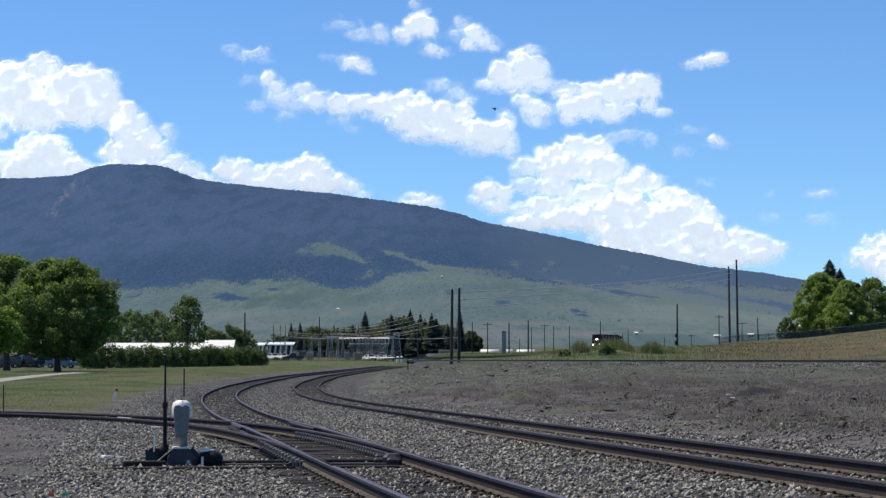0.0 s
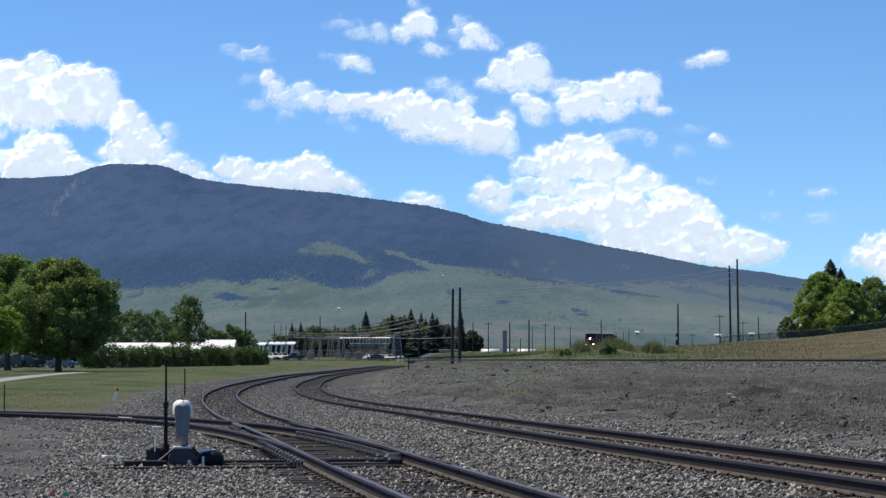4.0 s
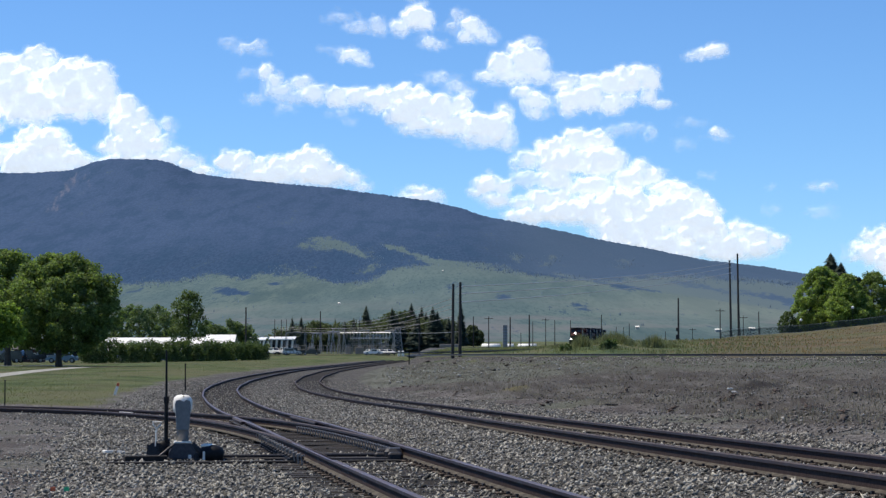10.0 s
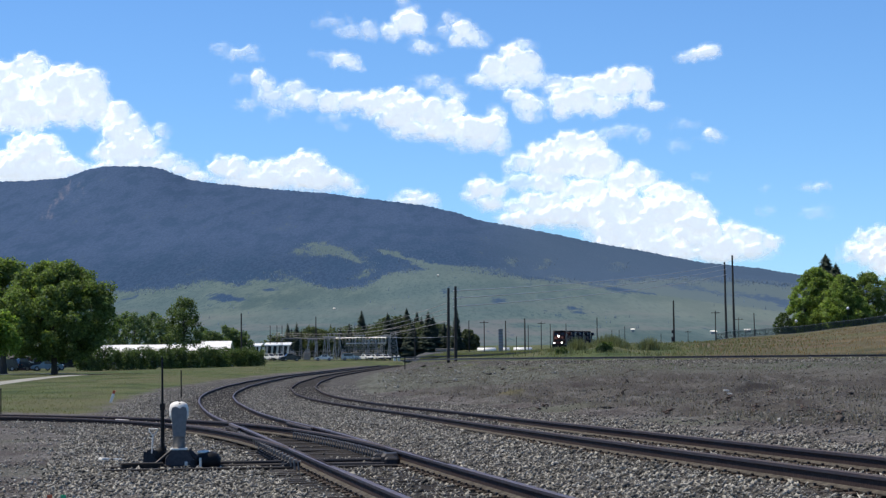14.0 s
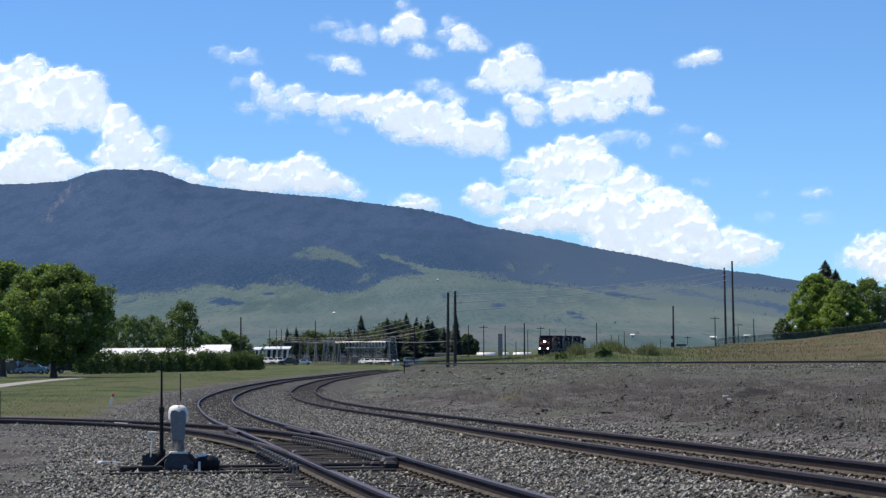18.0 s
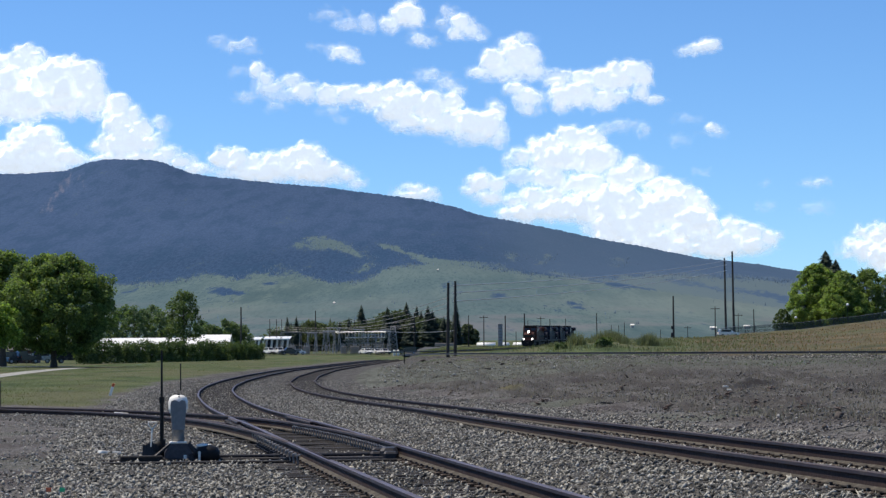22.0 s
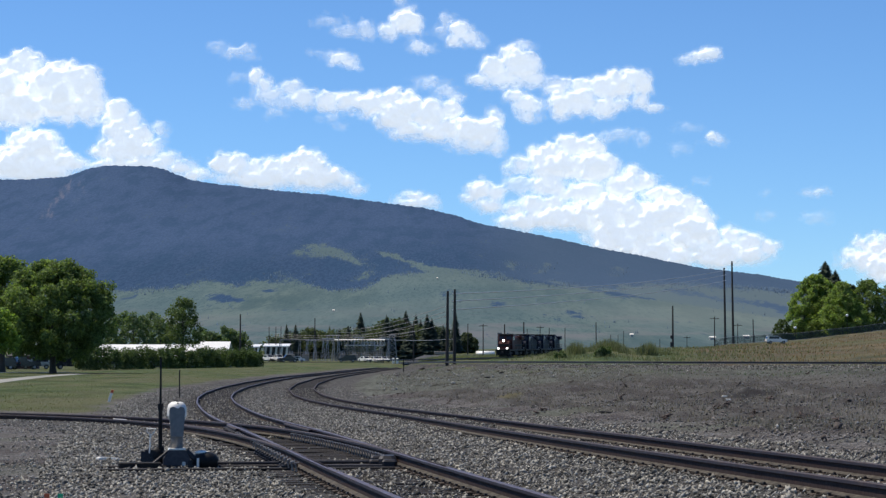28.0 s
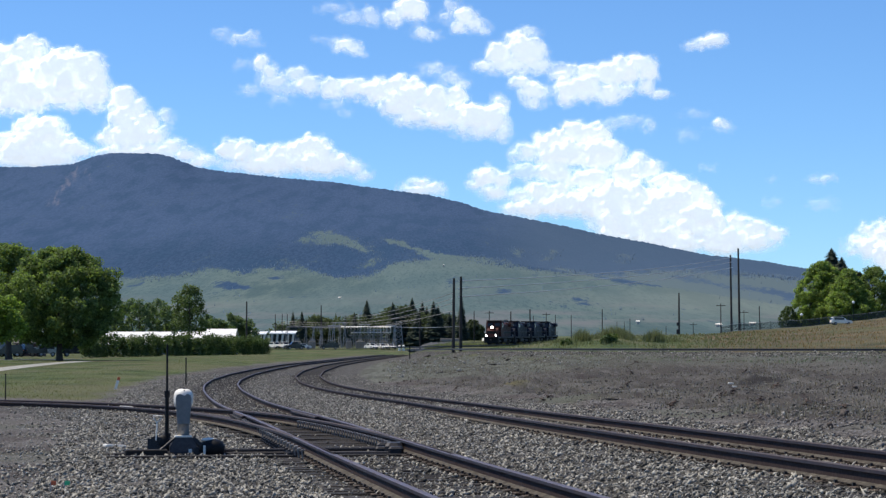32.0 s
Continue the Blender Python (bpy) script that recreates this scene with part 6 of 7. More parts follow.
def slab(name, pts, label, mat, lift=0.03, kind="structure"):
    """A paved strip that follows the ground along pts of (x, y, half width)."""
    vs, fs = [], []
    for i in range(len(pts) - 1):
        for k in range(8):
            t = k / 8
            x, y, w = (pts[i][j] * (1 - t) + pts[i + 1][j] * t for j in range(3))
            d = Vector((pts[i + 1][0] - pts[i][0], pts[i + 1][1] - pts[i][1], 0)).normalized()
            s = Vector((d.y, -d.x, 0)) * w
            z = max(gz(x, y), gz(x + s.x, y + s.y), gz(x - s.x, y - s.y)) + lift
            vs += [(x - s.x, y - s.y, z), (x + s.x, y + s.y, z), (x + s.x, y + s.y, z - 0.6), (x - s.x, y - s.y, z - 0.6)]
    n = len(vs) // 4
    for i in range(n - 1):
        a, b = i * 4, i * 4 + 4
        fs += [(a, a + 1, b + 1, b), (a + 1, a + 2, b + 2, b + 1), (a + 3, a, b, b + 3)]
    me = bpy.data.meshes.new(name)
    me.from_pydata(vs, [], fs)
    me.materials.append(mat)
    return tagged(new(name, me), label, "road", kind=kind)


DRIVE = [(-26.5, 100), (-29.8, 140), (-33.2, 175), (-36.2, 210), (-38.6, 245)]
slab("pavement", [(x, y, 1.0) for x, y in DRIVE], "pale sandy drive crossing the lawn", M_SAND, 0.015)
slab("pavement", [(bx(-830, 262), 262, 4.5), (bx(-638, 268), 268, 4.0)], "pale concrete parking lane under the maple", M_CONCRETE, 0.02)
slab("road", [(bx(-420, 560), 560, 3.2), (bx(-60, 560), 560, 3.2), (bx(40, 575), 575, 3.2), (bx(170, 600), 600, 3.2)], "asphalt road crossing behind the tracks", M_ASPHALT)
ROAD_Z = gz(bx(-150, 560), 560) + 0.06


def car(name, m, paint, label, style="sedan", group="", scale=1.0):
    """A car facing +x: body, cabin, windows, wheels, lights."""
    ob = thing(name, m, label, "car", group)
    if style == "sedan":
        body = [(-2.25, .35), (-2.25, .8), (-2.0, .92), (-1.2, .95), (1.0, .93), (2.0, .8), (2.25, .62), (2.25, .35)]
        cab = [(-1.5, .93), (-.95, 1.42), (.35, 1.45), (1.05, .93)]
    elif style == "pickup":
        body = [(-2.6, .5), (-2.6, 1.1), (-.7, 1.12), (.9, 1.12), (2.3, 1.05), (2.55, .9), (2.55, .5)]
        cab = [(-.75, 1.1), (-.6, 1.78), (.6, 1.8), (1.15, 1.1)]
    else:
        body = [(-2.3, .42), (-2.3, 1.05), (1.1, 1.08), (2.1, .98), (2.3, .75), (2.3, .42)]
        cab = [(-2.2, 1.05), (-1.95, 1.72), (.3, 1.75), (1.1, 1.07)]
    w = 0.88
    part("body", Shape().prism(body, -w, w), paint, ob)
    part("cabin", Shape().prism(cab, -w * 0.86, w * 0.86), paint, ob)
    zc0, zc1 = cab[0][1] + 0.06, cab[1][1] - 0.08
    for s in (-1, 1):
        part("side_window", Shape().box(((cab[0][0] + cab[3][0]) / 2 - 0.05, s * w * 0.865, (zc0 + zc1) / 2), ((cab[2][0] - cab[1][0]) * 0.98, 0.02, zc1 - zc0), 0.006), M_GLASS, ob)
    dx, dz = cab[3][0] - cab[2][0], cab[2][1] - cab[3][1]
    ang = math.atan2(dx, dz)
    part("windscreen", Shape().box((0, 0, 0), (0.02, w * 1.5, math.hypot(dx, dz) * 0.82), 0.005, Matrix.Rotation(-ang, 3, "Y")), M_GLASS, ob, m=pose(cab[3][0] - dx * 0.5 + 0.012, 0, cab[3][1] + dz * 0.5))
    part("rear_window", Shape().box((0, 0, 0), (0.02, w * 1.45, (zc1 - zc0)), 0.005), M_GLASS, ob, m=pose((cab[0][0] + cab[1][0]) / 2 - 0.03, 0, (zc0 + zc1) / 2, 0, math.degrees(math.atan2(cab[1][0] - cab[0][0], cab[1][1] - cab[0][1])), 0))
    for x in (body[0][0] + 0.85, body[-1][0] - 0.85):
        for s in (-1, 1):
            wh = part("wheel", Shape().tube([(0, -0.11, 0), (0, 0.11, 0)], 0.34, 14), M_RUBBER, ob, m=pose(x, s * (w - 0.08), 0.34))
            part("rim", Shape().tube([(0, -0.115, 0), (0, 0.115, 0)], 0.2, 10), M_STEEL, wh)
    for s in (-1, 1):
        part("headlight", Shape().box((body[-1][0] - 0.02, s * 0.62, body[-2][1] - 0.04), (0.08, 0.32, 0.14), 0.02), M_STEEL, ob, "clear headlight")
        part("tail_light", Shape().box((body[0][0] + 0.02, s * 0.68, body[1][1] - 0.12), (0.06, 0.22, 0.16), 0.02), M_RED, ob, "red tail light")
    part("bumper", Shape().box((body[-1][0], 0, body[-1][1] + 0.08), (0.14, w * 1.9, 0.16), 0.04), M_BLACK, ob)
    part("bumper", Shape().box((body[0][0], 0, body[0][1] + 0.08), (0.14, w * 1.9, 0.16), 0.04), M_BLACK, ob)
    return ob


P_DARK = surface("dark_car_paint", (0.02, 0.022, 0.026), 0.22, fine=3, vary=0.05, bump=0, dirty=0.1)
P_BLUE = surface("blue_car_paint", (0.13, 0.21, 0.28), 0.22, fine=3, vary=0.05, bump=0, dirty=0.1)
P_WHITE = surface("white_car_paint", (0.88, 0.82, 0.72), 0.2, fine=3, vary=0.03, bump=0, dirty=0.06)
P_SILVER = surface("silver_car_paint", (0.38, 0.39, 0.40), 0.25, 0.5, fine=3, vary=0.05, bump=0, dirty=0.06)


def street_pose(u, y, yaw):
    x = bx(u, y)
    return pose(x, y, gz(x, y) + 0.05, 0, 0, yaw)


for u, y, yaw, paint, style, lb in ((-770, 322, 170, P_DARK, "suv", "dark sport utility car parked in the shade of the maple"), (-738, 324, 200, P_DARK, "pickup", "black pickup parked in the shade of the maple"),
                                    (-712, 327, 190, P_SILVER, "suv", "grey van-like car parked behind the maple trunk"), (-652, 330, 15, P_DARK, "suv", "dark car parked at the end of the hedge")):
    car("parked_car", street_pose(u, y, yaw), paint, lb, style, "cars parked by the maple")
CAR_BLUE = car("blue_car", street_pose(-676, 316, 188), P_BLUE, "light blue sedan waiting under the maple", "sedan")
CAR_TOWN = car("white_car", street_pose(-600, 336, 184), P_WHITE, "white sport utility car rolling past the hedge", "suv")
CAR_DARK = car("dark_car", pose(0, 0, 0), P_DARK, "dark sedan driving along the far road", "sedan")
CAR_WHITE = car("white_car", pose(0, 0, 0), P_WHITE, "white sedan driving along the far road", "sedan")
CAR_EAST = car("silver_car", pose(0, 0, 0), P_SILVER, "silver car driving along the far road", "suv")
CAR_LATE = car("dark_car", pose(0, 0, 0), P_DARK, "dark sport utility car driving along the far road", "suv")
CAR_RISE = car("white_car", pose(0, 0, 0), P_WHITE, "white sport utility car passing along the fence", "suv")
for u, y, yaw, style, lb in ((-322, 572, -62, "pickup", "white pickup parked before the motel wing"), (-300, 576, -62, "suv", "white van parked before the motel wing"), (-284, 574, -62, "pickup", "white pickup parked beside the sheds")):
    car("parked_truck", street_pose(u, y, yaw), P_WHITE, lb, style, "white trucks before the motel")
car("parked_truck", street_pose(-266, 566, 200), P_DARK, "dark pickup parked beside the white-roofed sheds", "pickup")


def shed(u0, u1, y, depth, eave_v, ridge_v, label, wall_mat, roof_mat, windows=0, name="shed"):
    """A gabled building seen along its eaves; its ridge runs east to west."""
    x0, x1 = bx(u0, y), bx(u1, y)
    g = min(gz(x0, y), gz(x1, y)) - 0.3
    L, ze, zr = x1 - x0, bz(eave_v, y) - g, bz(ridge_v, y) - g
    ob = thing(name, pose((x0 + x1) / 2, y, g), label, "building")
    body = Shape().box((0, depth / 2, ze / 2), (L - 0.6, depth - 0.6, ze))
    body.add([(-L / 2 + .3, .3, ze), (-L / 2 + .3, depth - .3, ze), (-L / 2 + .3, depth / 2, zr - .1), (L / 2 - .3, .3, ze), (L / 2 - .3, depth - .3, ze), (L / 2 - .3, depth / 2, zr - .1)], [(0, 2, 1), (3, 4, 5)])
    part("wall", body, wall_mat, ob)
    for s in (0, 1):
        y0 = -0.25 if s == 0 else depth + 0.25
        r = Shape()
        r.add([(-L / 2, y0, ze - .1), (L / 2, y0, ze - .1), (L / 2, depth / 2, zr), (-L / 2, depth / 2, zr), (-L / 2, y0, ze + .02), (L / 2, y0, ze + .02), (L / 2, depth / 2, zr + .12), (-L / 2, depth / 2, zr + .12)],
              [(0, 1, 2, 3), (4, 5, 6, 7), (0, 1, 5, 4), (1, 2, 6, 5), (3, 0, 4, 7)])
        part("roof", r, roof_mat, ob, "metal roof")
    for i in range(windows):
        x = -L / 2 + L * (i + 0.5) / windows
        wn_ = part("window", Shape().box((x, 0.28, ze * 0.55), (L / windows * 0.5, 0.08, ze * 0.4), 0.02), M_WHITE, ob)
        part("pane", Shape().box((x, 0.23, ze * 0.55), (L / windows * 0.42, 0.03, ze * 0.33), 0.005), M_GLASS, wn_)
    return ob


def motel(u0, u1, y, eave_v, top_v):
    """A low wing with a bright flat roof on white slanting columns."""
    x0, x1 = bx(u0, y), bx(u1, y)
    g = gz((x0 + x1) / 2, y) - 0.2
    L, ze, zt = x1 - x0, bz(eave_v, y) - g, bz(top_v, y) - g
    ob = thing("motel_wing", pose((x0 + x1) / 2, y, g), "low motel wing with a glaring white roof and white columns", "building")
    # dark shingle colour on the wall stands for the shade behind the columns
    part("wall", Shape().box((0, 3.6, ze / 2), (L - 0.4, 5.0, ze)), M_SHINGLE, ob, "wall coloured dark for the porch shade")
    part("roof", Shape().prism([(-L / 2, ze), (L / 2, ze), (L / 2, ze + 0.25), (-L / 2, ze + 0.25)], -0.2, 0.1).add(
        [(-L / 2, -0.2, ze + .25), (L / 2, -0.2, ze + .25), (L / 2, 6.4, zt + .2), (-L / 2, 6.4, zt + .2), (-L / 2, 6.4, zt - .1), (L / 2, 6.4, zt - .1)], [(0, 1, 2, 3), (3, 2, 5, 4)]), M_ROOF, ob, "glaring white roof")
    n = 5
    for i in range(n):
        x = -L / 2 + L * (i + 0.5) / n
        part("column", Shape().box((0, 0, ze / 2), (0.55, 0.4, ze), 0.04), M_WHITE, ob, "white column", m=pose(x - 0.3, 0.3, 0, 0, 6, 0))
        w_ = part("window", Shape().box((x + 0.3, 1.08, ze * 0.5), (0.9, 0.08, 1.2), 0.02), M_BLACK, ob)
        part("pane", Shape().box((x + 0.3, 1.03, ze * 0.5), (0.74, 0.03, 1.04), 0.005), M_GLASS, w_)
    part("porch_floor", Shape().box((0, 1.0, 0.25), (L, 2.4, 0.5), 0.03), M_CONCRETE, ob)
    return ob


def town():
    shed(-615, -424, 428, 12, 14, 36, "long shed with a bright white metal roof behind the hedge", M_WALL, M_ROOF)
    shed(-428, -372, 424, 10, 22, 41, "low shed with a bright white metal roof", M_WALL, M_ROOF)
    shed(-765, -718, 350, 8, 16, 30, "small red-brown house with a dark shingled roof", M_BRICKRED, M_SHINGLE, 2, "house")
    shed(-860, -782, 346, 8, 20, 38, "pale grey house behind the trees", M_WALL, M_SHINGLE, 3, "house")
    motel(-352, -316, 590, 31, 36)
    motel(-311, -264, 596, 32, 37)
    # long pale barrier and containers along the far road
    for u0, u1, y, h, mat, lb in ((66, 100, 640, 1.5, M_ROOF, "low white trailer glaring in the sun"), (104, 124, 645, 1.4, M_ROOF, "low white trailer glaring in the sun"), (130, 164, 650, 1.2, M_ROOF, "low white trailer glaring in the sun"), (-60, -10, 600, 1.1, M_GREY, "grey concrete barrier by the road"), (-8, 30, 610, 0.9, M_GREY, "grey concrete barrier by the road")):
        x0, x1 = bx(u0, y), bx(u1, y)
        g = gz((x0 + x1) / 2, y)
        z = bz(19, y) if mat is M_ROOF else max(g, bz(8, y) - h)
        ob = thing("trailer" if mat is M_ROOF else "barrier", pose((x0 + x1) / 2, y, g - 0.1), lb, "trailer" if mat is M_ROOF else "barrier")
        if mat is M_ROOF:
            L = (x1 - x0) / 2
            part("tank", Shape().tube([(-L, 0, z - g), (-L + 0.15, 0, z - g), (L - 0.15, 0, z - g), (L, 0, z - g)], [0.5, 1.05, 1.05, 0.5], 18), mat, ob, "rounded white shell", smooth=True)
            part("frame", Shape().box((0, 0, (z - g) / 2), (2 * L - 0.4, 1.2, z - g), 0.05), M_IRON, ob)
        else:
            part("body", Shape().box((0, 0, (z - g + h) / 2), (x1 - x0, 0.5, z - g + h), 0.12), mat, ob)
        if mat is M_ROOF:
            part("roof_rail", Shape().box((0, 0, z - g + 1.06), (x1 - x0 - 0.6, 0.1, 0.05)), M_STEEL, ob)
    # grey silo-like block
    x, y = bx(108, 590), 590
    ob = thing("signal_cabinet", pose(x, y, gz(x, y)), "tall grey slatted equipment tower", "tower")
    h = bz(58, y) - gz(x, y)
    part("shaft", Shape().box((0, 0, h / 2), (1.2, 1.0, h), 0.08), M_FRAME, ob)
    for k in range(6):
        part("louvre", Shape().box((0, -0.63, h * (0.2 + 0.13 * k)), (1.2, 0.06, 0.3), 0.02), M_STEEL, ob)
    # a few pale farmhouses far out on the plain
    for u, v, y, w in ((-186, 99, 1990, 10), (485, 52, 1380, 22), (545, 54, 1400, 22), (342, 57, 1420, 12), (20, 92, 1900, 9), (-2, 156, 2500, 9), (60, 86, 1830, 6)):
        x = bx(u, y)
        z = bz(v, y) - 1.2
        w *= 0.15
        ob = thing("farmhouse", pose(x, y, z, 0, 0, 90), "small pale farmhouse far out on the slope", "house", "farmhouses on the plain")
        part("wall", Shape().box((0, 0, -0.5), (5, w, 1.7), 0.1), M_WALL, ob)
        part("roof", Shape().prism([(-3.2, 0.1), (0, 0.9), (3.2, 0.1)], -w / 2 - 0.3, w / 2 + 0.3), M_WHITE, ob)


town()

# ---- poles, wires, substation, fence ----


def pole(u, v_top, y, r=0.14, arms=0, lean=0.0, label="weathered wooden utility pole", base=None, box=False):
    x = bx(u, y)
    g = gz(x, y) if base is None else base
    h = bz(v_top, y) - g
    ob = thing("utility_pole", pose(x, y, g - 0.1, 0, lean, 0), label, "utility pole", "poles along the line")
    part("shaft", Shape().tube([(0, 0, 0), (0, 0, h * 0.5), (0, 0, h + 0.1)], [r, r * 0.85, r * 0.68], 10), M_POLE, ob)
    for k in range(arms):
        z = h - 0.4 - 0.9 * k
        arm = part("crossarm", Shape().box((0, -r, z), (2.2, 0.12, 0.14), 0.02), M_POLE, ob)
        for s in (-0.95, -0.5, 0.5, 0.95):
            part("insulator", Shape().tube([(s, -r, z + 0.07), (s, -r, z + 0.2)], [0.05, 0.03], 6), M_STEEL, arm)
    if box:
        part("equipment_box", Shape().box((-0.25, -0.25, 1.2), (0.5, 0.4, 0.9), 0.06).box((-0.25, -0.25, 2.6), (0.45, 0.4, 0.6), 0.06), M_IRON, ob, "dark equipment box")
    return ob


pole(15, 131, 238, 0.19, 0, 0.6, "thick dark twin line pole at the upper track")
pole(28, 134, 239, 0.19, 0, 0.4, "thick dark twin line pole at the upper track")
pole(508, 172, 545, 0.3, 0, -0.6, "tall bare pole on the rise")
pole(522, 184, 545, 0.3, 0, -0.6, "tall bare pole on the rise")
pole(415, 105, 420, 0.2, 0, 0, "bare wooden pole with dark equipment boxes", None, True)
pole(489, 86, 540, 0.15, 1)
pole(558, 81, 540, 0.15, 0, -1)
for u, v, y, r, a in ((-351, 90, 460, .2, 0), (-300, 68, 600, .14, 0), (-288, 68, 600, .14, 0), (-279, 68, 604, .14, 0), (-219, 83, 640, .2, 0), (-44, 78, 560, .2, 0), (52, 73, 600, .16, 0), (79, 73, 560, .15, 1), (117, 72, 560, .2, 0),
                      (151, 76, 520, .2, 0), (136, 44, 640, .12, 0), (157, 64, 640, .12, 0), (180, 70, 640, .13, 1), (196, 66, 640, .14, 0), (224, 66, 660, .14, 0), (279, 76, 560, .15, 0), (305, 54, 700, .12, 0), (318, 54, 700, .12, 0),
                      (328, 60, 690, .12, 0), (392, 46, 700, .12, 0), (440, 52, 700, .12, 1), (-440, 62, 640, .12, 0), (-425, 60, 640, .12, 0), (-408, 62, 640, .12, 0), (-392, 56, 660, .12, 0), (-378, 54, 660, .12, 0), (-262, 62, 640, .12, 1),
                      (-245, 58, 640, .12, 0), (-150, 66, 600, .12, 0), (530, 74, 560, .1, 1)):
    pole(u, v, y, r, a)


def wire(label, a, b, sag, r=0.03, sides=4, mat=M_WIRE):
    """One hanging wire between two points."""
    a, b = Vector(a), Vector(b)
    pts = [a.lerp(b, i / 14) - Vector((0, 0, sag * 4 * (i / 14) * (1 - i / 14))) for i in range(15)]
    ob = thing("wire", pose(0, 0, 0), label, "wire", "overhead wires")
    part("strand", Shape().tube(pts, r, sides), mat, ob)


def at(u, v, y):
    return (bx(u, y), y, bz(v, y))


for v0, v1 in ((126, 168), (113, 160), (98, 150)):
    wire("pale overhead wire swinging across the meadow", at(24, v0, 239), at(510, v1, 545), 0.8, 0.05)
for v0, v1 in ((106, 62), (96, 58), (88, 52), (74, 46)):
    wire("pale overhead cable from the line pole to the substation", at(18, v0, 239), at(-180, v1, 560), 0.8, 0.028, mat=M_FRAME)
for k in range(3):
    wire("grey overhead cable over the substation", at(-44, 66 - 6 * k, 560), at(-290, 56 - 3 * k, 590), 1.2, 0.035, mat=M_FRAME)
wire("overhead wire by the line pole", at(-100, 46, 560), at(26, 46, 400), 0.3, 0.03)


def substation():
    y = 585
    ob = thing("substation", pose(0, y, gz(bx(-150, y), y)), "pale grey steel substation framework with beams and insulators", "substation")
    g = gz(bx(-150, y), y)

    def z(v):
        return bz(v, y) - g
    for u in (-280, -246, -218, -186, -160, -140, -118, -100):
        x = bx(u, y)
        lat = Shape()
        for s in (-0.35, 0.35):
            lat.tube([(x + s, 0, 0), (x + s * 0.4, 0, z(44))], 0.07, 5)
        for k in range(6):
            a, b = z(44) * k / 6, z(44) * (k + 1) / 6
            lat.tube([(x - 0.33, 0, a), (x + 0.3, 0, b)], 0.035, 4)
        part("lattice_column", lat, M_FRAME, ob)
    for u0, u1, v in ((-184, -94, 45), (-166, -96, 35), (-280, -185, 45), (-170, -110, 30), (-165, -100, 25)):
        x0, x1 = bx(u0, y), bx(u1, y)
        bm_ = Shape().box(((x0 + x1) / 2, 0, z(v)), (x1 - x0, 0.25, 0.22), 0.03)
        n = max(4, int((x1 - x0) / 0.9))
        for k in range(n):
            xa = x0 + (x1 - x0) * k / n
            bm_.tube([(xa, -0.1, z(v)), (xa + (x1 - x0) / n, -0.1, z(v) - 0.6)], 0.04, 4)
        # sloping strip added to the white beams to catch the sun and brighten them
        if u1 == -94 or v == 35:
            bm_.add([(x0, -1.3, z(v) - 0.1), (x1, -1.3, z(v) - 0.1), (x1, -0.1, z(v) + 0.12), (x0, -0.1, z(v) + 0.12)], [(0, 1, 2, 3)])
        part("beam", bm_, M_WHITE if u1 == -94 or v == 35 else M_FRAME, ob, "pale steel beam")
    for k in range(13):
        x = bx(-166 + 5.8 * k, y)
        part("upright", Shape().box((x, -0.05, (z(45) + z(33)) / 2), (0.16, 0.16, z(45) - z(33)), 0.02), M_WHITE, ob, "white steel upright")
    for k in range(16):
        x = bx(-184 + 6 * k, y)
        part("insulator", Shape().tube([(x, -0.3, z(41)), (x, -0.3, z(34))], [0.14, 0.09], 7), M_GREY, ob)
    for u, w in ((-170, 1.6), (-150, 2.2), (-128, 2.0), (-108, 1.6), (-262, 2.0), (-236, 1.8)):
        x = bx(u, y)
        tk = part("transformer", Shape().box((x, 1.5, 0.95), (w, 1.6, 1.9), 0.12), M_GREY, ob, "grey transformer tank")
        for s in (-0.4, 0, 0.4):
            part("bushing", Shape().tube([(x + s, 1.4, 1.9), (x + s, 1.4, 2.8)], [0.12, 0.05], 7), M_STEEL, tk)
    for u0, u1, dy, v in ((-196, -176, -3, 52), (-206, -188, 6, 47), (-152, -136, 9, 50), (-126, -112, -2, 40), (-104, -90, 5, 48), (-236, -222, 8, 44)):
        x0, x1, top = bx(u0, y), bx(u1, y), z(v)
        gan = Shape().box(((x0 + x1) / 2, dy, top), (x1 - x0 + 0.8, 0.2, 0.25), 0.02)
        for x in (x0, x1):
            for s in (-0.5, 0.5):
                gan.tube([(x + s, dy, 0), (x, dy, top)], 0.08, 5)
            for k in range(5):
                w = 0.5 * (1 - (k + 0.5) / 5.5)
                gan.tube([(x - w, dy, top * k / 5.5), (x + w * 0.8, dy, top * (k + 1) / 5.5)], 0.04, 4)
        for k in range(3):
            xi = x0 + (x1 - x0) * (k + 0.5) / 3
            gan.tube([(xi, dy, top - 0.1), (xi, dy, top - 1.1)], [0.1, 0.06], 6)
        part("gantry", gan, M_STEEL, ob, "pale galvanised line gantry")
    fen = Shape()
    for k in range(40):
        x = bx(-290 + 5.2 * k, y)
        fen.tube([(x, -4, 0), (x, -4, 2.2)], 0.04, 4)
    for zz in (0.2, 1.2, 2.2):
        fen.tube([(bx(-290, y), -4, zz), (bx(-82, y), -4, zz)], 0.03, 4)
    part("yard_fence", fen, M_FRAME, ob)
    # lattice tower
    x, yt = bx(-82, 600), 600
    gt = gz(x, yt)
    h = bz(54, yt) - gt
    tw = thing("lattice_tower", pose(x, yt, gt), "pale grey lattice steel tower", "tower")
    for sx in (-1, 1):
        for sy in (-1, 1):
            part("leg", Shape().tube([(sx * 1.3, sy * 1.3, 0), (sx * 0.6, sy * 0.6, h)], 0.11, 5), M_FRAME, tw)
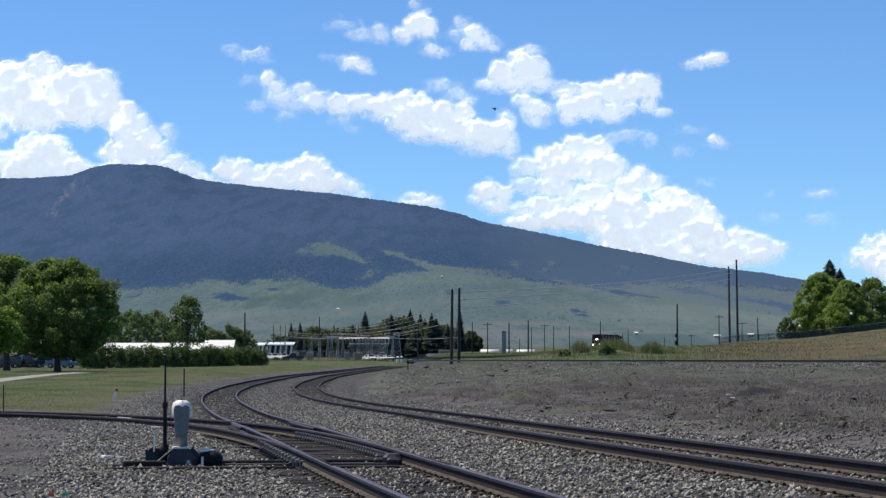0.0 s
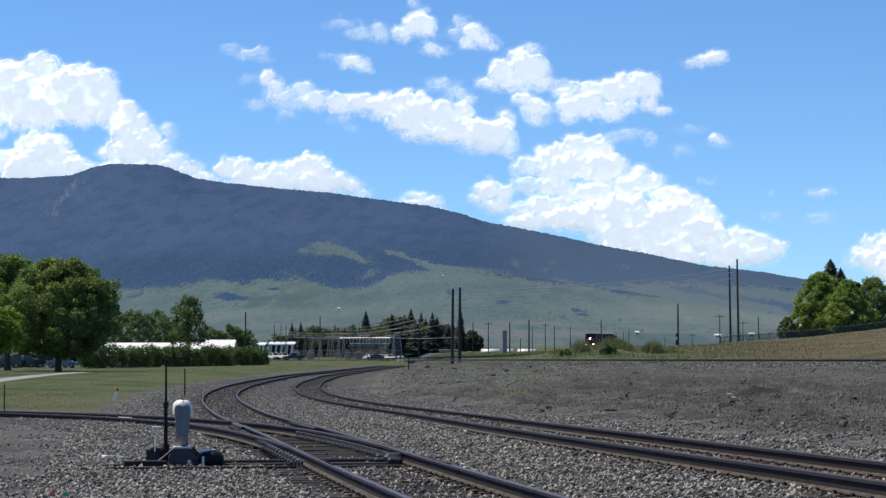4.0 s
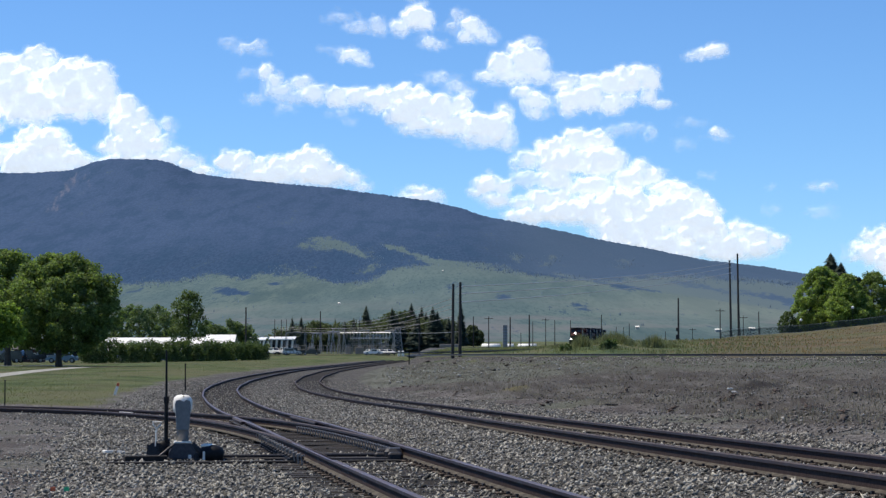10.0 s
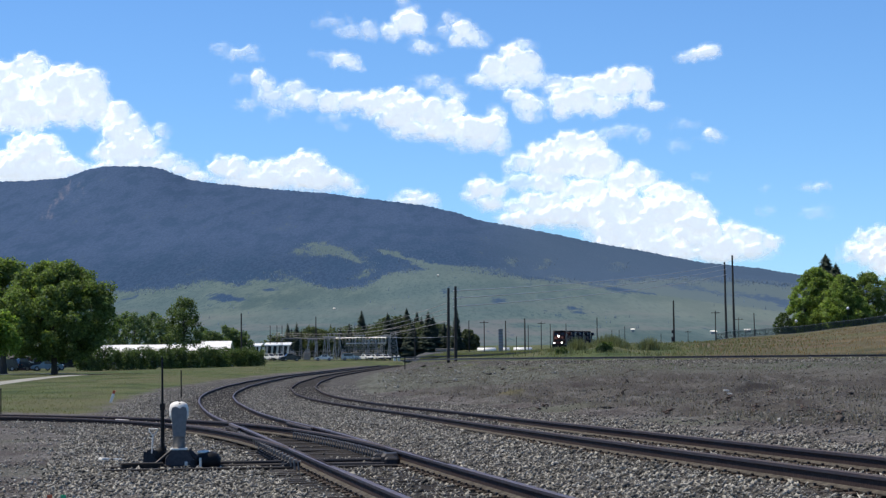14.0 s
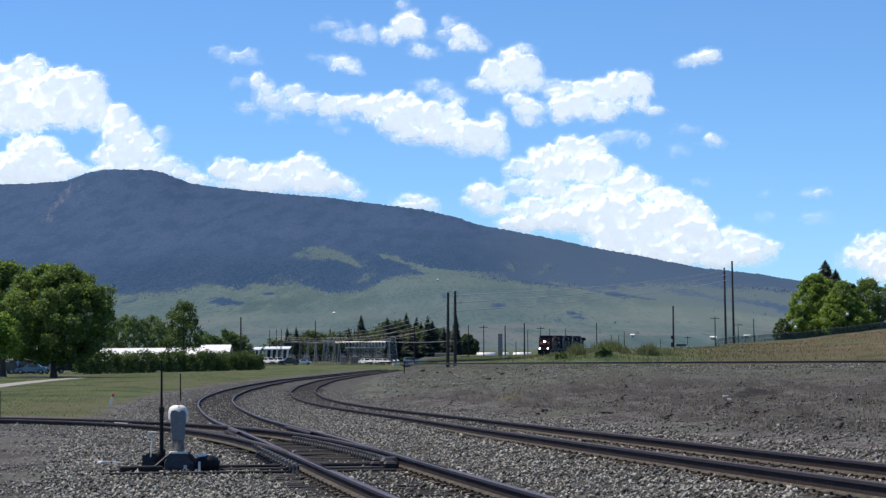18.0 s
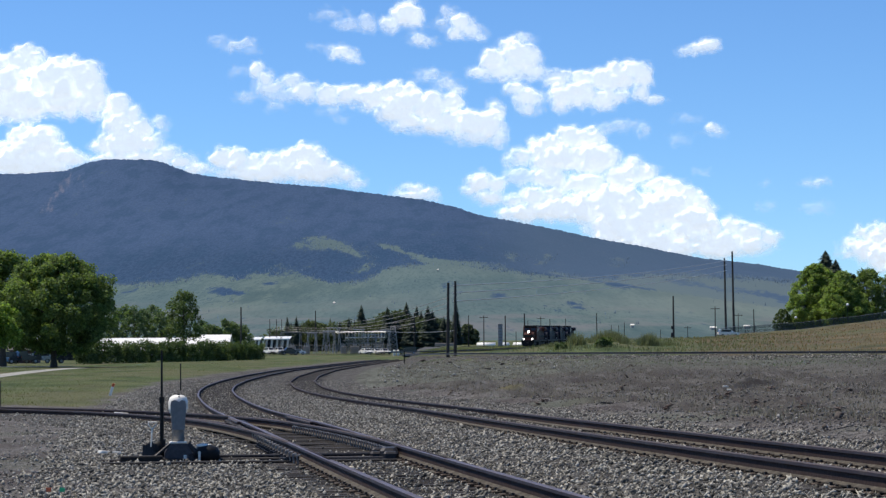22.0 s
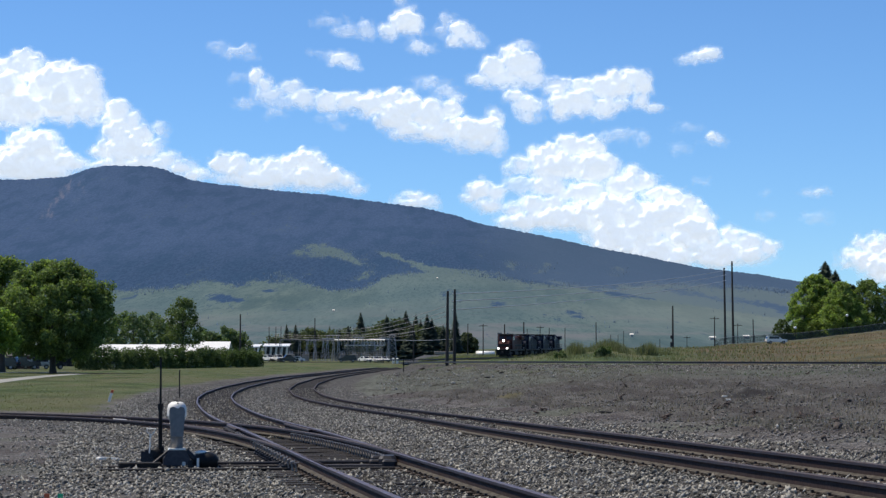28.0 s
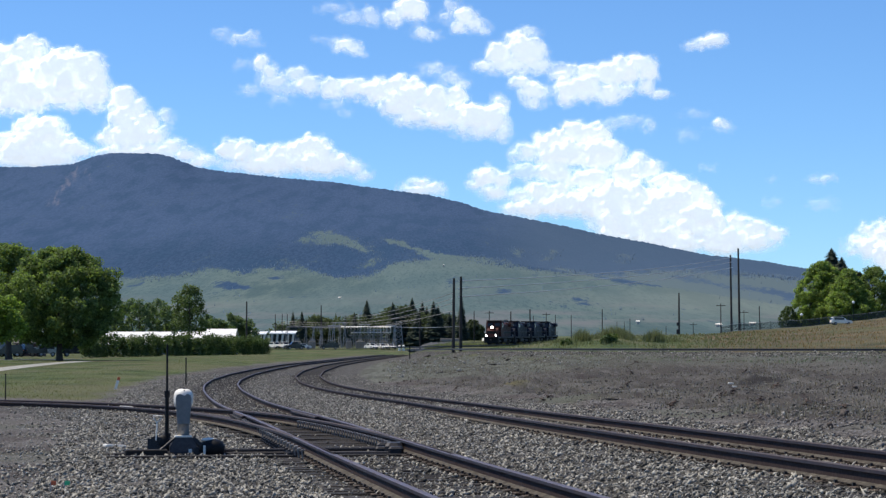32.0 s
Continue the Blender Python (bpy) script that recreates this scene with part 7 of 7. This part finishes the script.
    for k in range(6):
        w0, w1 = 1.3 - 0.7 * k / 6, 1.3 - 0.7 * (k + 1) / 6
        a, b = h * k / 6, h * (k + 1) / 6
        part("brace", Shape().tube([(-w0, -w0, a), (w1, -w1, b)], 0.07, 4).tube([(w0, -w0, a), (-w1, -w1, b)], 0.07, 4).tube([(-w1, -w1, b), (w1, -w1, b)], 0.07, 4), M_FRAME, tw)
    for u, y2, lb in ((-130, 566, "white sedan parked at the substation fence"), (-112, 568, "white car parked at the substation fence"), (-98, 570, "white car parked at the substation fence")):
        car("parked_car", street_pose(u, y2, -60), P_WHITE, lb, "sedan", "cars parked by the substation")
    for u in (-80, -73):
        x, y2 = bx(u, 545), 545
        ob2 = thing("bollard", pose(x, y2, gz(x, y2)), "short white concrete bollard", "bollard", "white bollards")
        part("shaft", Shape().tube([(0, 0, 0), (0, 0, 1.2), (0, 0, 1.35)], [0.35, 0.33, 0.15], 10), M_WHITE, ob2)


substation()


def fence():
    ob = thing("chain_fence", pose(0, 0, 0), "long dark green chain-link fence climbing the rise", "fence")
    n, mesh = 46, Shape()
    tops = []
    for i in range(n + 1):
        u = 490 + (890 - 490) * i / n
        y = 508 + 14 * i / n
        x = bx(u, y)
        g = gz(x, y)
        tops.append(Vector((x, y, g)))
        if i % 2 == 0:
            part("post", Shape().tube([(0, 0, -0.1), (0, 0, 1.75)], 0.05, 6), M_VINYL, ob, m=pose(x, y, g))
    for a, b in zip(tops[:-1], tops[1:]):
        for k in range(12):
            p, q = a.lerp(b, k / 12), a.lerp(b, (k + 1) / 12)
            e, lo, hi = (b - a).normalized() * 0.013, Vector((0, 0, 0.1)), Vector((0, 0, 1.6))
            mesh.add([p + lo - e, p + lo + e, q + hi + e, q + hi - e], [(0, 1, 2, 3)])
            mesh.add([q + lo - e, q + lo + e, p + hi + e, p + hi - e], [(0, 1, 2, 3)])
    part("chain_link", mesh, M_VINYL, ob, "dark wire mesh")
    rail = Shape()
    for zz in (1.65, 0.12):
        rail.tube([p + Vector((0, 0, zz)) for p in tops], 0.04, 5)
    part("top_rail", rail, M_STEEL, ob)
    for u, v, y in ((724, 88, 528), (632, 66, 526), (758, 149, 560)):
        x = bx(u, y)
        g = gz(x, y)
        h = bz(v, y) - g
        lp = thing("globe_lamp", pose(x, y, g), "post lamp with a white opal globe", "street lamp", "globe lamps")
        part("post", Shape().tube([(0, 0, 0), (0, 0, h - 0.3)], [0.07, 0.05], 8), M_BLACK, lp)
        part("globe", Shape().ball((0, 0, h), 0.34, 8, 14), M_GLOBE, lp, smooth=True)


fence()

# ---- the train ----


def bogie(ob, x):
    bg = part("bogie", Shape().box((x, 0, 0.62), (3.9, 2.3, 0.3), 0.06).box((x, -1.12, 0.75), (3.6, 0.14, 0.4), 0.05).box((x, 1.12, 0.75), (3.6, 0.14, 0.4), 0.05), M_BLACK, ob)
    for dx in (-1.55, 0, 1.55):
        part("wheelset", Shape().tube([(x + dx, -0.82, 0.5), (x + dx, -0.68, 0.5)], 0.5, 14).tube([(x + dx, 0.68, 0.5), (x + dx, 0.82, 0.5)], 0.5, 14).tube([(x + dx, -0.7, 0.5), (x + dx, 0.7, 0.5)], 0.09, 8), M_RUBBER, bg)


def locomotive(label, paint, trim, lit):
    """A six-axle road locomotive, 21 m long, its nose towards +x."""
    ob = thing("locomotive", pose(0, 0, 0), label, "locomotive", "locomotives of the train")
    part("underframe", Shape().box((0, 0, 1.35), (20.6, 2.9, 0.35), 0.05), M_BLACK, ob)
    part("fuel_tank", Shape().box((-0.3, 0, 0.75), (5.2, 2.6, 0.9), 0.25), M_BLACK, ob)
    bogie(ob, 6.6)
    bogie(ob, -6.8)
    part("hood", Shape().box((-3.2, 0, 2.7), (13.4, 1.75, 2.4), 0.12).tube([(-9.85, 0, 3.35), (3.45, 0, 3.35)], 0.86, 16), paint, ob)
    part("hood_stripe", Shape().box((-3.2, -0.885, 2.3), (13.0, 0.02, 0.35)).box((-3.2, 0.885, 2.3), (13.0, 0.02, 0.35)), trim, ob, "contrasting stripe")
    for i in range(9):
        for s in (-1, 1):
            part("hood_door", Shape().box((-8.6 + i * 1.3, s * 0.885, 3.1), (1.1, 0.03, 1.2), 0.01), paint, ob)
    part("radiator", Shape().box((-8.2, 0, 3.9), (3.6, 2.9, 0.8), 0.15), paint, ob)
    for i in range(3):
        part("roof_fan", Shape().tube([(-9.2 + i * 1.1, 0, 4.28), (-9.2 + i * 1.1, 0, 4.42)], 0.5, 12), M_STEEL, ob, "grey radiator fan")
    part("exhaust_stack", Shape().box((-2.0, 0, 4.1), (0.9, 0.6, 0.35), 0.05), M_BLACK, ob)
    part("dynamic_brake_box", Shape().box((1.5, 0, 4.05), (3.2, 1.9, 0.5), 0.1), paint, ob)
    cab = part("cab", Shape().prism([(3.6, 1.5), (3.6, 4.35), (4.0, 4.6), (5.9, 4.6), (6.4, 4.35), (6.75, 3.3), (6.75, 1.5)], -1.5, 1.5), paint, ob)
    part("cab_roof", Shape().box((5.05, 0, 4.63), (2.9, 2.9, 0.1), 0.03), M_BLACK, cab)
    for s in (-1, 1):
        part("windscreen", Shape().box((6.62, s * 0.72, 3.85), (0.06, 0.95, 0.7), 0.03, Matrix.Rotation(radians(-18), 3, "Y")), M_GLASS, cab)
        part("side_window", Shape().box((5.1, s * 1.51, 3.75), (1.7, 0.04, 0.75), 0.01), M_GLASS, cab)
    part("nose", Shape().prism([(6.7, 1.5), (6.7, 3.25), (8.3, 3.05), (8.7, 2.7), (8.8, 1.5)], -1.05, 1.05), paint, ob, "")
    part("nose_band", Shape().box((8.79, 0, 2.35), (0.03, 1.9, 0.5), 0.01), trim, ob, "contrasting nose band")
    part("number_board", Shape().box((6.75, 0, 4.42), (0.12, 2.1, 0.28), 0.03), M_BLACK, cab)
    part("pilot", Shape().box((9.9, 0, 0.85), (0.5, 2.8, 1.2), 0.15).box((10.15, 0, 0.45), (0.25, 2.5, 0.5), 0.1), M_BLACK, ob)
    part("pilot", Shape().box((-10.1, 0, 0.9), (0.4, 2.8, 1.1), 0.12), M_BLACK, ob)
    part("coupler", Shape().box((10.5, 0, 0.9), (0.7, 0.3, 0.35), 0.08), M_IRON, ob)
    part("coupler", Shape().box((-10.5, 0, 0.9), (0.7, 0.3, 0.35), 0.08), M_IRON, ob)
    for s in (-1, 1):
        part("step_well", Shape().box((9.3, s * 1.3, 0.8), (0.7, 0.25, 1.1), 0.04), M_BLACK, ob)
        hr = Shape().tube([(-10.2, s * 1.4, 2.5), (3.4, s * 1.4, 2.5)], 0.03, 5).tube([(7.0, s * 1.4, 2.5), (10.0, s * 1.4, 2.5)], 0.03, 5)
        for i in range(9):
            hr.tube([(-10 + i * 1.65, s * 1.4, 1.5), (-10 + i * 1.65, s * 1.4, 2.5)], 0.025, 4)
        part("handrail", hr, M_IRON, ob)
        part("ditch_light", Shape().tube([(9.9, s * 0.92, 1.75), (10.02, s * 0.92, 1.75)], 0.17, 12), M_LAMP if lit else M_STEEL, ob, "glowing ditch light" if lit else "unlit ditch light")
    part("headlight", Shape().tube([(8.62, 0, 3.3), (8.95, 0, 3.3)], 0.23, 12), M_LAMP if lit else M_STEEL, ob, "glowing headlight" if lit else "unlit headlight")
    part("headlight_housing", Shape().box((8.3, 0, 3.28), (0.75, 0.9, 0.55), 0.08), paint, ob)
    part("horn", Shape().tube([(4.6, 0.3, 4.75), (5.2, 0.3, 4.8)], [0.05, 0.12], 8), M_STEEL, ob)
    return ob


TRAIN = [locomotive("leading orange and black locomotive with glowing headlights", M_ORANGE, M_BLACK, True)]
for lb in ("dark blue locomotive coupled behind the leader", "dark blue locomotive third in the train", "dark blue locomotive at the train's rear"):
    TRAIN.append(locomotive(lb, M_NAVY, M_BLACK, False))


def bird():
    """A dark bird; its wings are parts that beat."""
    ob = thing("bird", pose(0, 0, 0), "small dark bird crossing the sky", "bird")
    part("body", Shape().ball((0, 0, 0), (0.16, 0.05, 0.05), 6, 10), M_BLACK, ob, smooth=True)
    part("head", Shape().ball((0.17, 0, 0.02), (0.05, 0.035, 0.035), 5, 8), M_BLACK, ob)
    part("tail", Shape().prism([(-0.14, 0.0), (-0.3, 0.01), (-0.3, -0.01)], -0.05, 0.05), M_BLACK, ob)
    w = [part("wing", Shape().add([(0.08, 0, 0), (-0.08, 0, 0), (-0.1, 0.18 * s, 0.02), (-0.02, 0.34 * s, 0.0), (0.06, 0.2 * s, 0.02), (0, 0.1 * s, -0.015)], [(0, 1, 5), (1, 2, 5), (2, 3, 5), (3, 4, 5), (4, 0, 5), (0, 4, 3, 2, 1)]), M_BLACK, ob) for s in (-1, 1)]
    return ob, w


BIRD, WINGS = bird()

# ---- what moves ----
D_S = np.concatenate([[0], np.cumsum(np.linalg.norm(np.diff(PD[:, :2], axis=0), axis=1))])


def on_line(s):
    """The pose on the far main line, s metres from its northern end, facing south."""
    p = Vector([float(np.interp(s, D_S, PD[:, k])) for k in range(3)])
    q = Vector([float(np.interp(s + 7, D_S, PD[:, k])) for k in range(3)])
    o = Vector([float(np.interp(s - 7, D_S, PD[:, k])) for k in range(3)])
    d = q - o
    return pose(p.x, p.y, p.z, 0, -math.degrees(math.atan2(d.z, d.xy.length)), math.degrees(math.atan2(d.y, d.x)))


# seconds and how far north the leader's nose is
NOSE = [(0, 645), (3, 624), (6, 604), (9, 581), (13, 551), (16.5, 527), (19, 509), (23, 484), (28, 457), (32, 434)]


def motions():
    """All that moves: clouds, train, cars and a bird."""
    for ob, (dx, dz) in CLOUDS:
        m = ob.matrix_basis.copy()
        walk(ob, [(0, m), (32.0, Matrix.Translation((dx, 0, dz)) @ m)])
    for i, ob in enumerate(TRAIN):
        rows = []
        for t, y in NOSE:
            s = float(np.interp(-y, -PD[:, 1], D_S)) - 10.4 - 22.3 * i
            rows.append((t, on_line(s)))
        walk(ob, rows)

    def drive(ob, rows, y, yaw, lift=0.06, level=None):
        walk(ob, [(t, pose(bx(u, y), y, (gz(bx(u, y), y) + lift) if level is None else level, 0, 0, yaw)) for t, u in rows])
    drive(CAR_DARK, [(0, -38), (1, -56), (2, -74), (3, -96), (6, -170), (7, -190), (8, -208), (9, -224), (10, -236), (11, -249), (12, -256), (13, -262), (20, -264), (32, -264)], 557, 184, level=ROAD_Z)
    drive(CAR_WHITE, [(0, 70), (3, 22), (6, -36), (7, -56), (8, -78), (9, -102), (10, -126), (11, -148), (12, -167), (14, -206), (17, -236), (18, -242), (19, -248), (21, -252), (32, -252)], 560.5, 184, level=ROAD_Z)
    drive(CAR_EAST, [(0, -330), (10, -270), (12, -216), (13, -190), (14, -158), (17, -76), (18, -48), (19, -30), (20, -8), (23, 45), (32, 160)], 564, 4, level=ROAD_Z)
    drive(CAR_LATE, [(0, 240), (18, 40), (22, -56), (23, -70), (24, -78), (25, -94), (28, -162), (29, -172), (30, -184), (31, -198), (32, -204)], 557.5, 184, level=ROAD_Z)
    drive(CAR_RISE, [(0, 300), (20, 470), (23, 530), (25, 556), (28, 598), (29, 614), (30, 640), (31, 670), (32, 702)], 490, 6)
    drive(CAR_BLUE, [(0, -676), (12, -676), (14, -694), (17, -712), (22, -790), (28, -880), (32, -900)], 316, 184)
    drive(CAR_TOWN, [(0, -520), (11, -600), (14, -655), (17, -662), (19, -672), (21, -720), (24, -800), (28, -870), (32, -900)], 366, 184)
    rows = [(0.0, 92, 453.5), (0.1, 41, 453.5), (0.3, -66, 453.5), (0.5, -170, 451), (0.7, -276, 455), (0.9, -374, 459), (1.1, -474, 461), (1.3, -572, 451), (1.5, -668, 442), (1.7, -764, 428), (2.4, -1090, 390), (4, -1700, 380), (32, -1702, 380)]
    walk(BIRD, [(t, pose(bx(u, 180), 180, bz(v, 180), 0, 0, 176)) for t, u, v in rows])
    for w, s in zip(WINGS, (-1, 1)):
        walk(w, [(k * 0.1, pose(0, 0, 0, s * (38 if k % 2 else -30), 0, 0)) for k in range(20)] + [(32.0, pose(0, 0, 0, s * 10, 0, 0))])


motions()
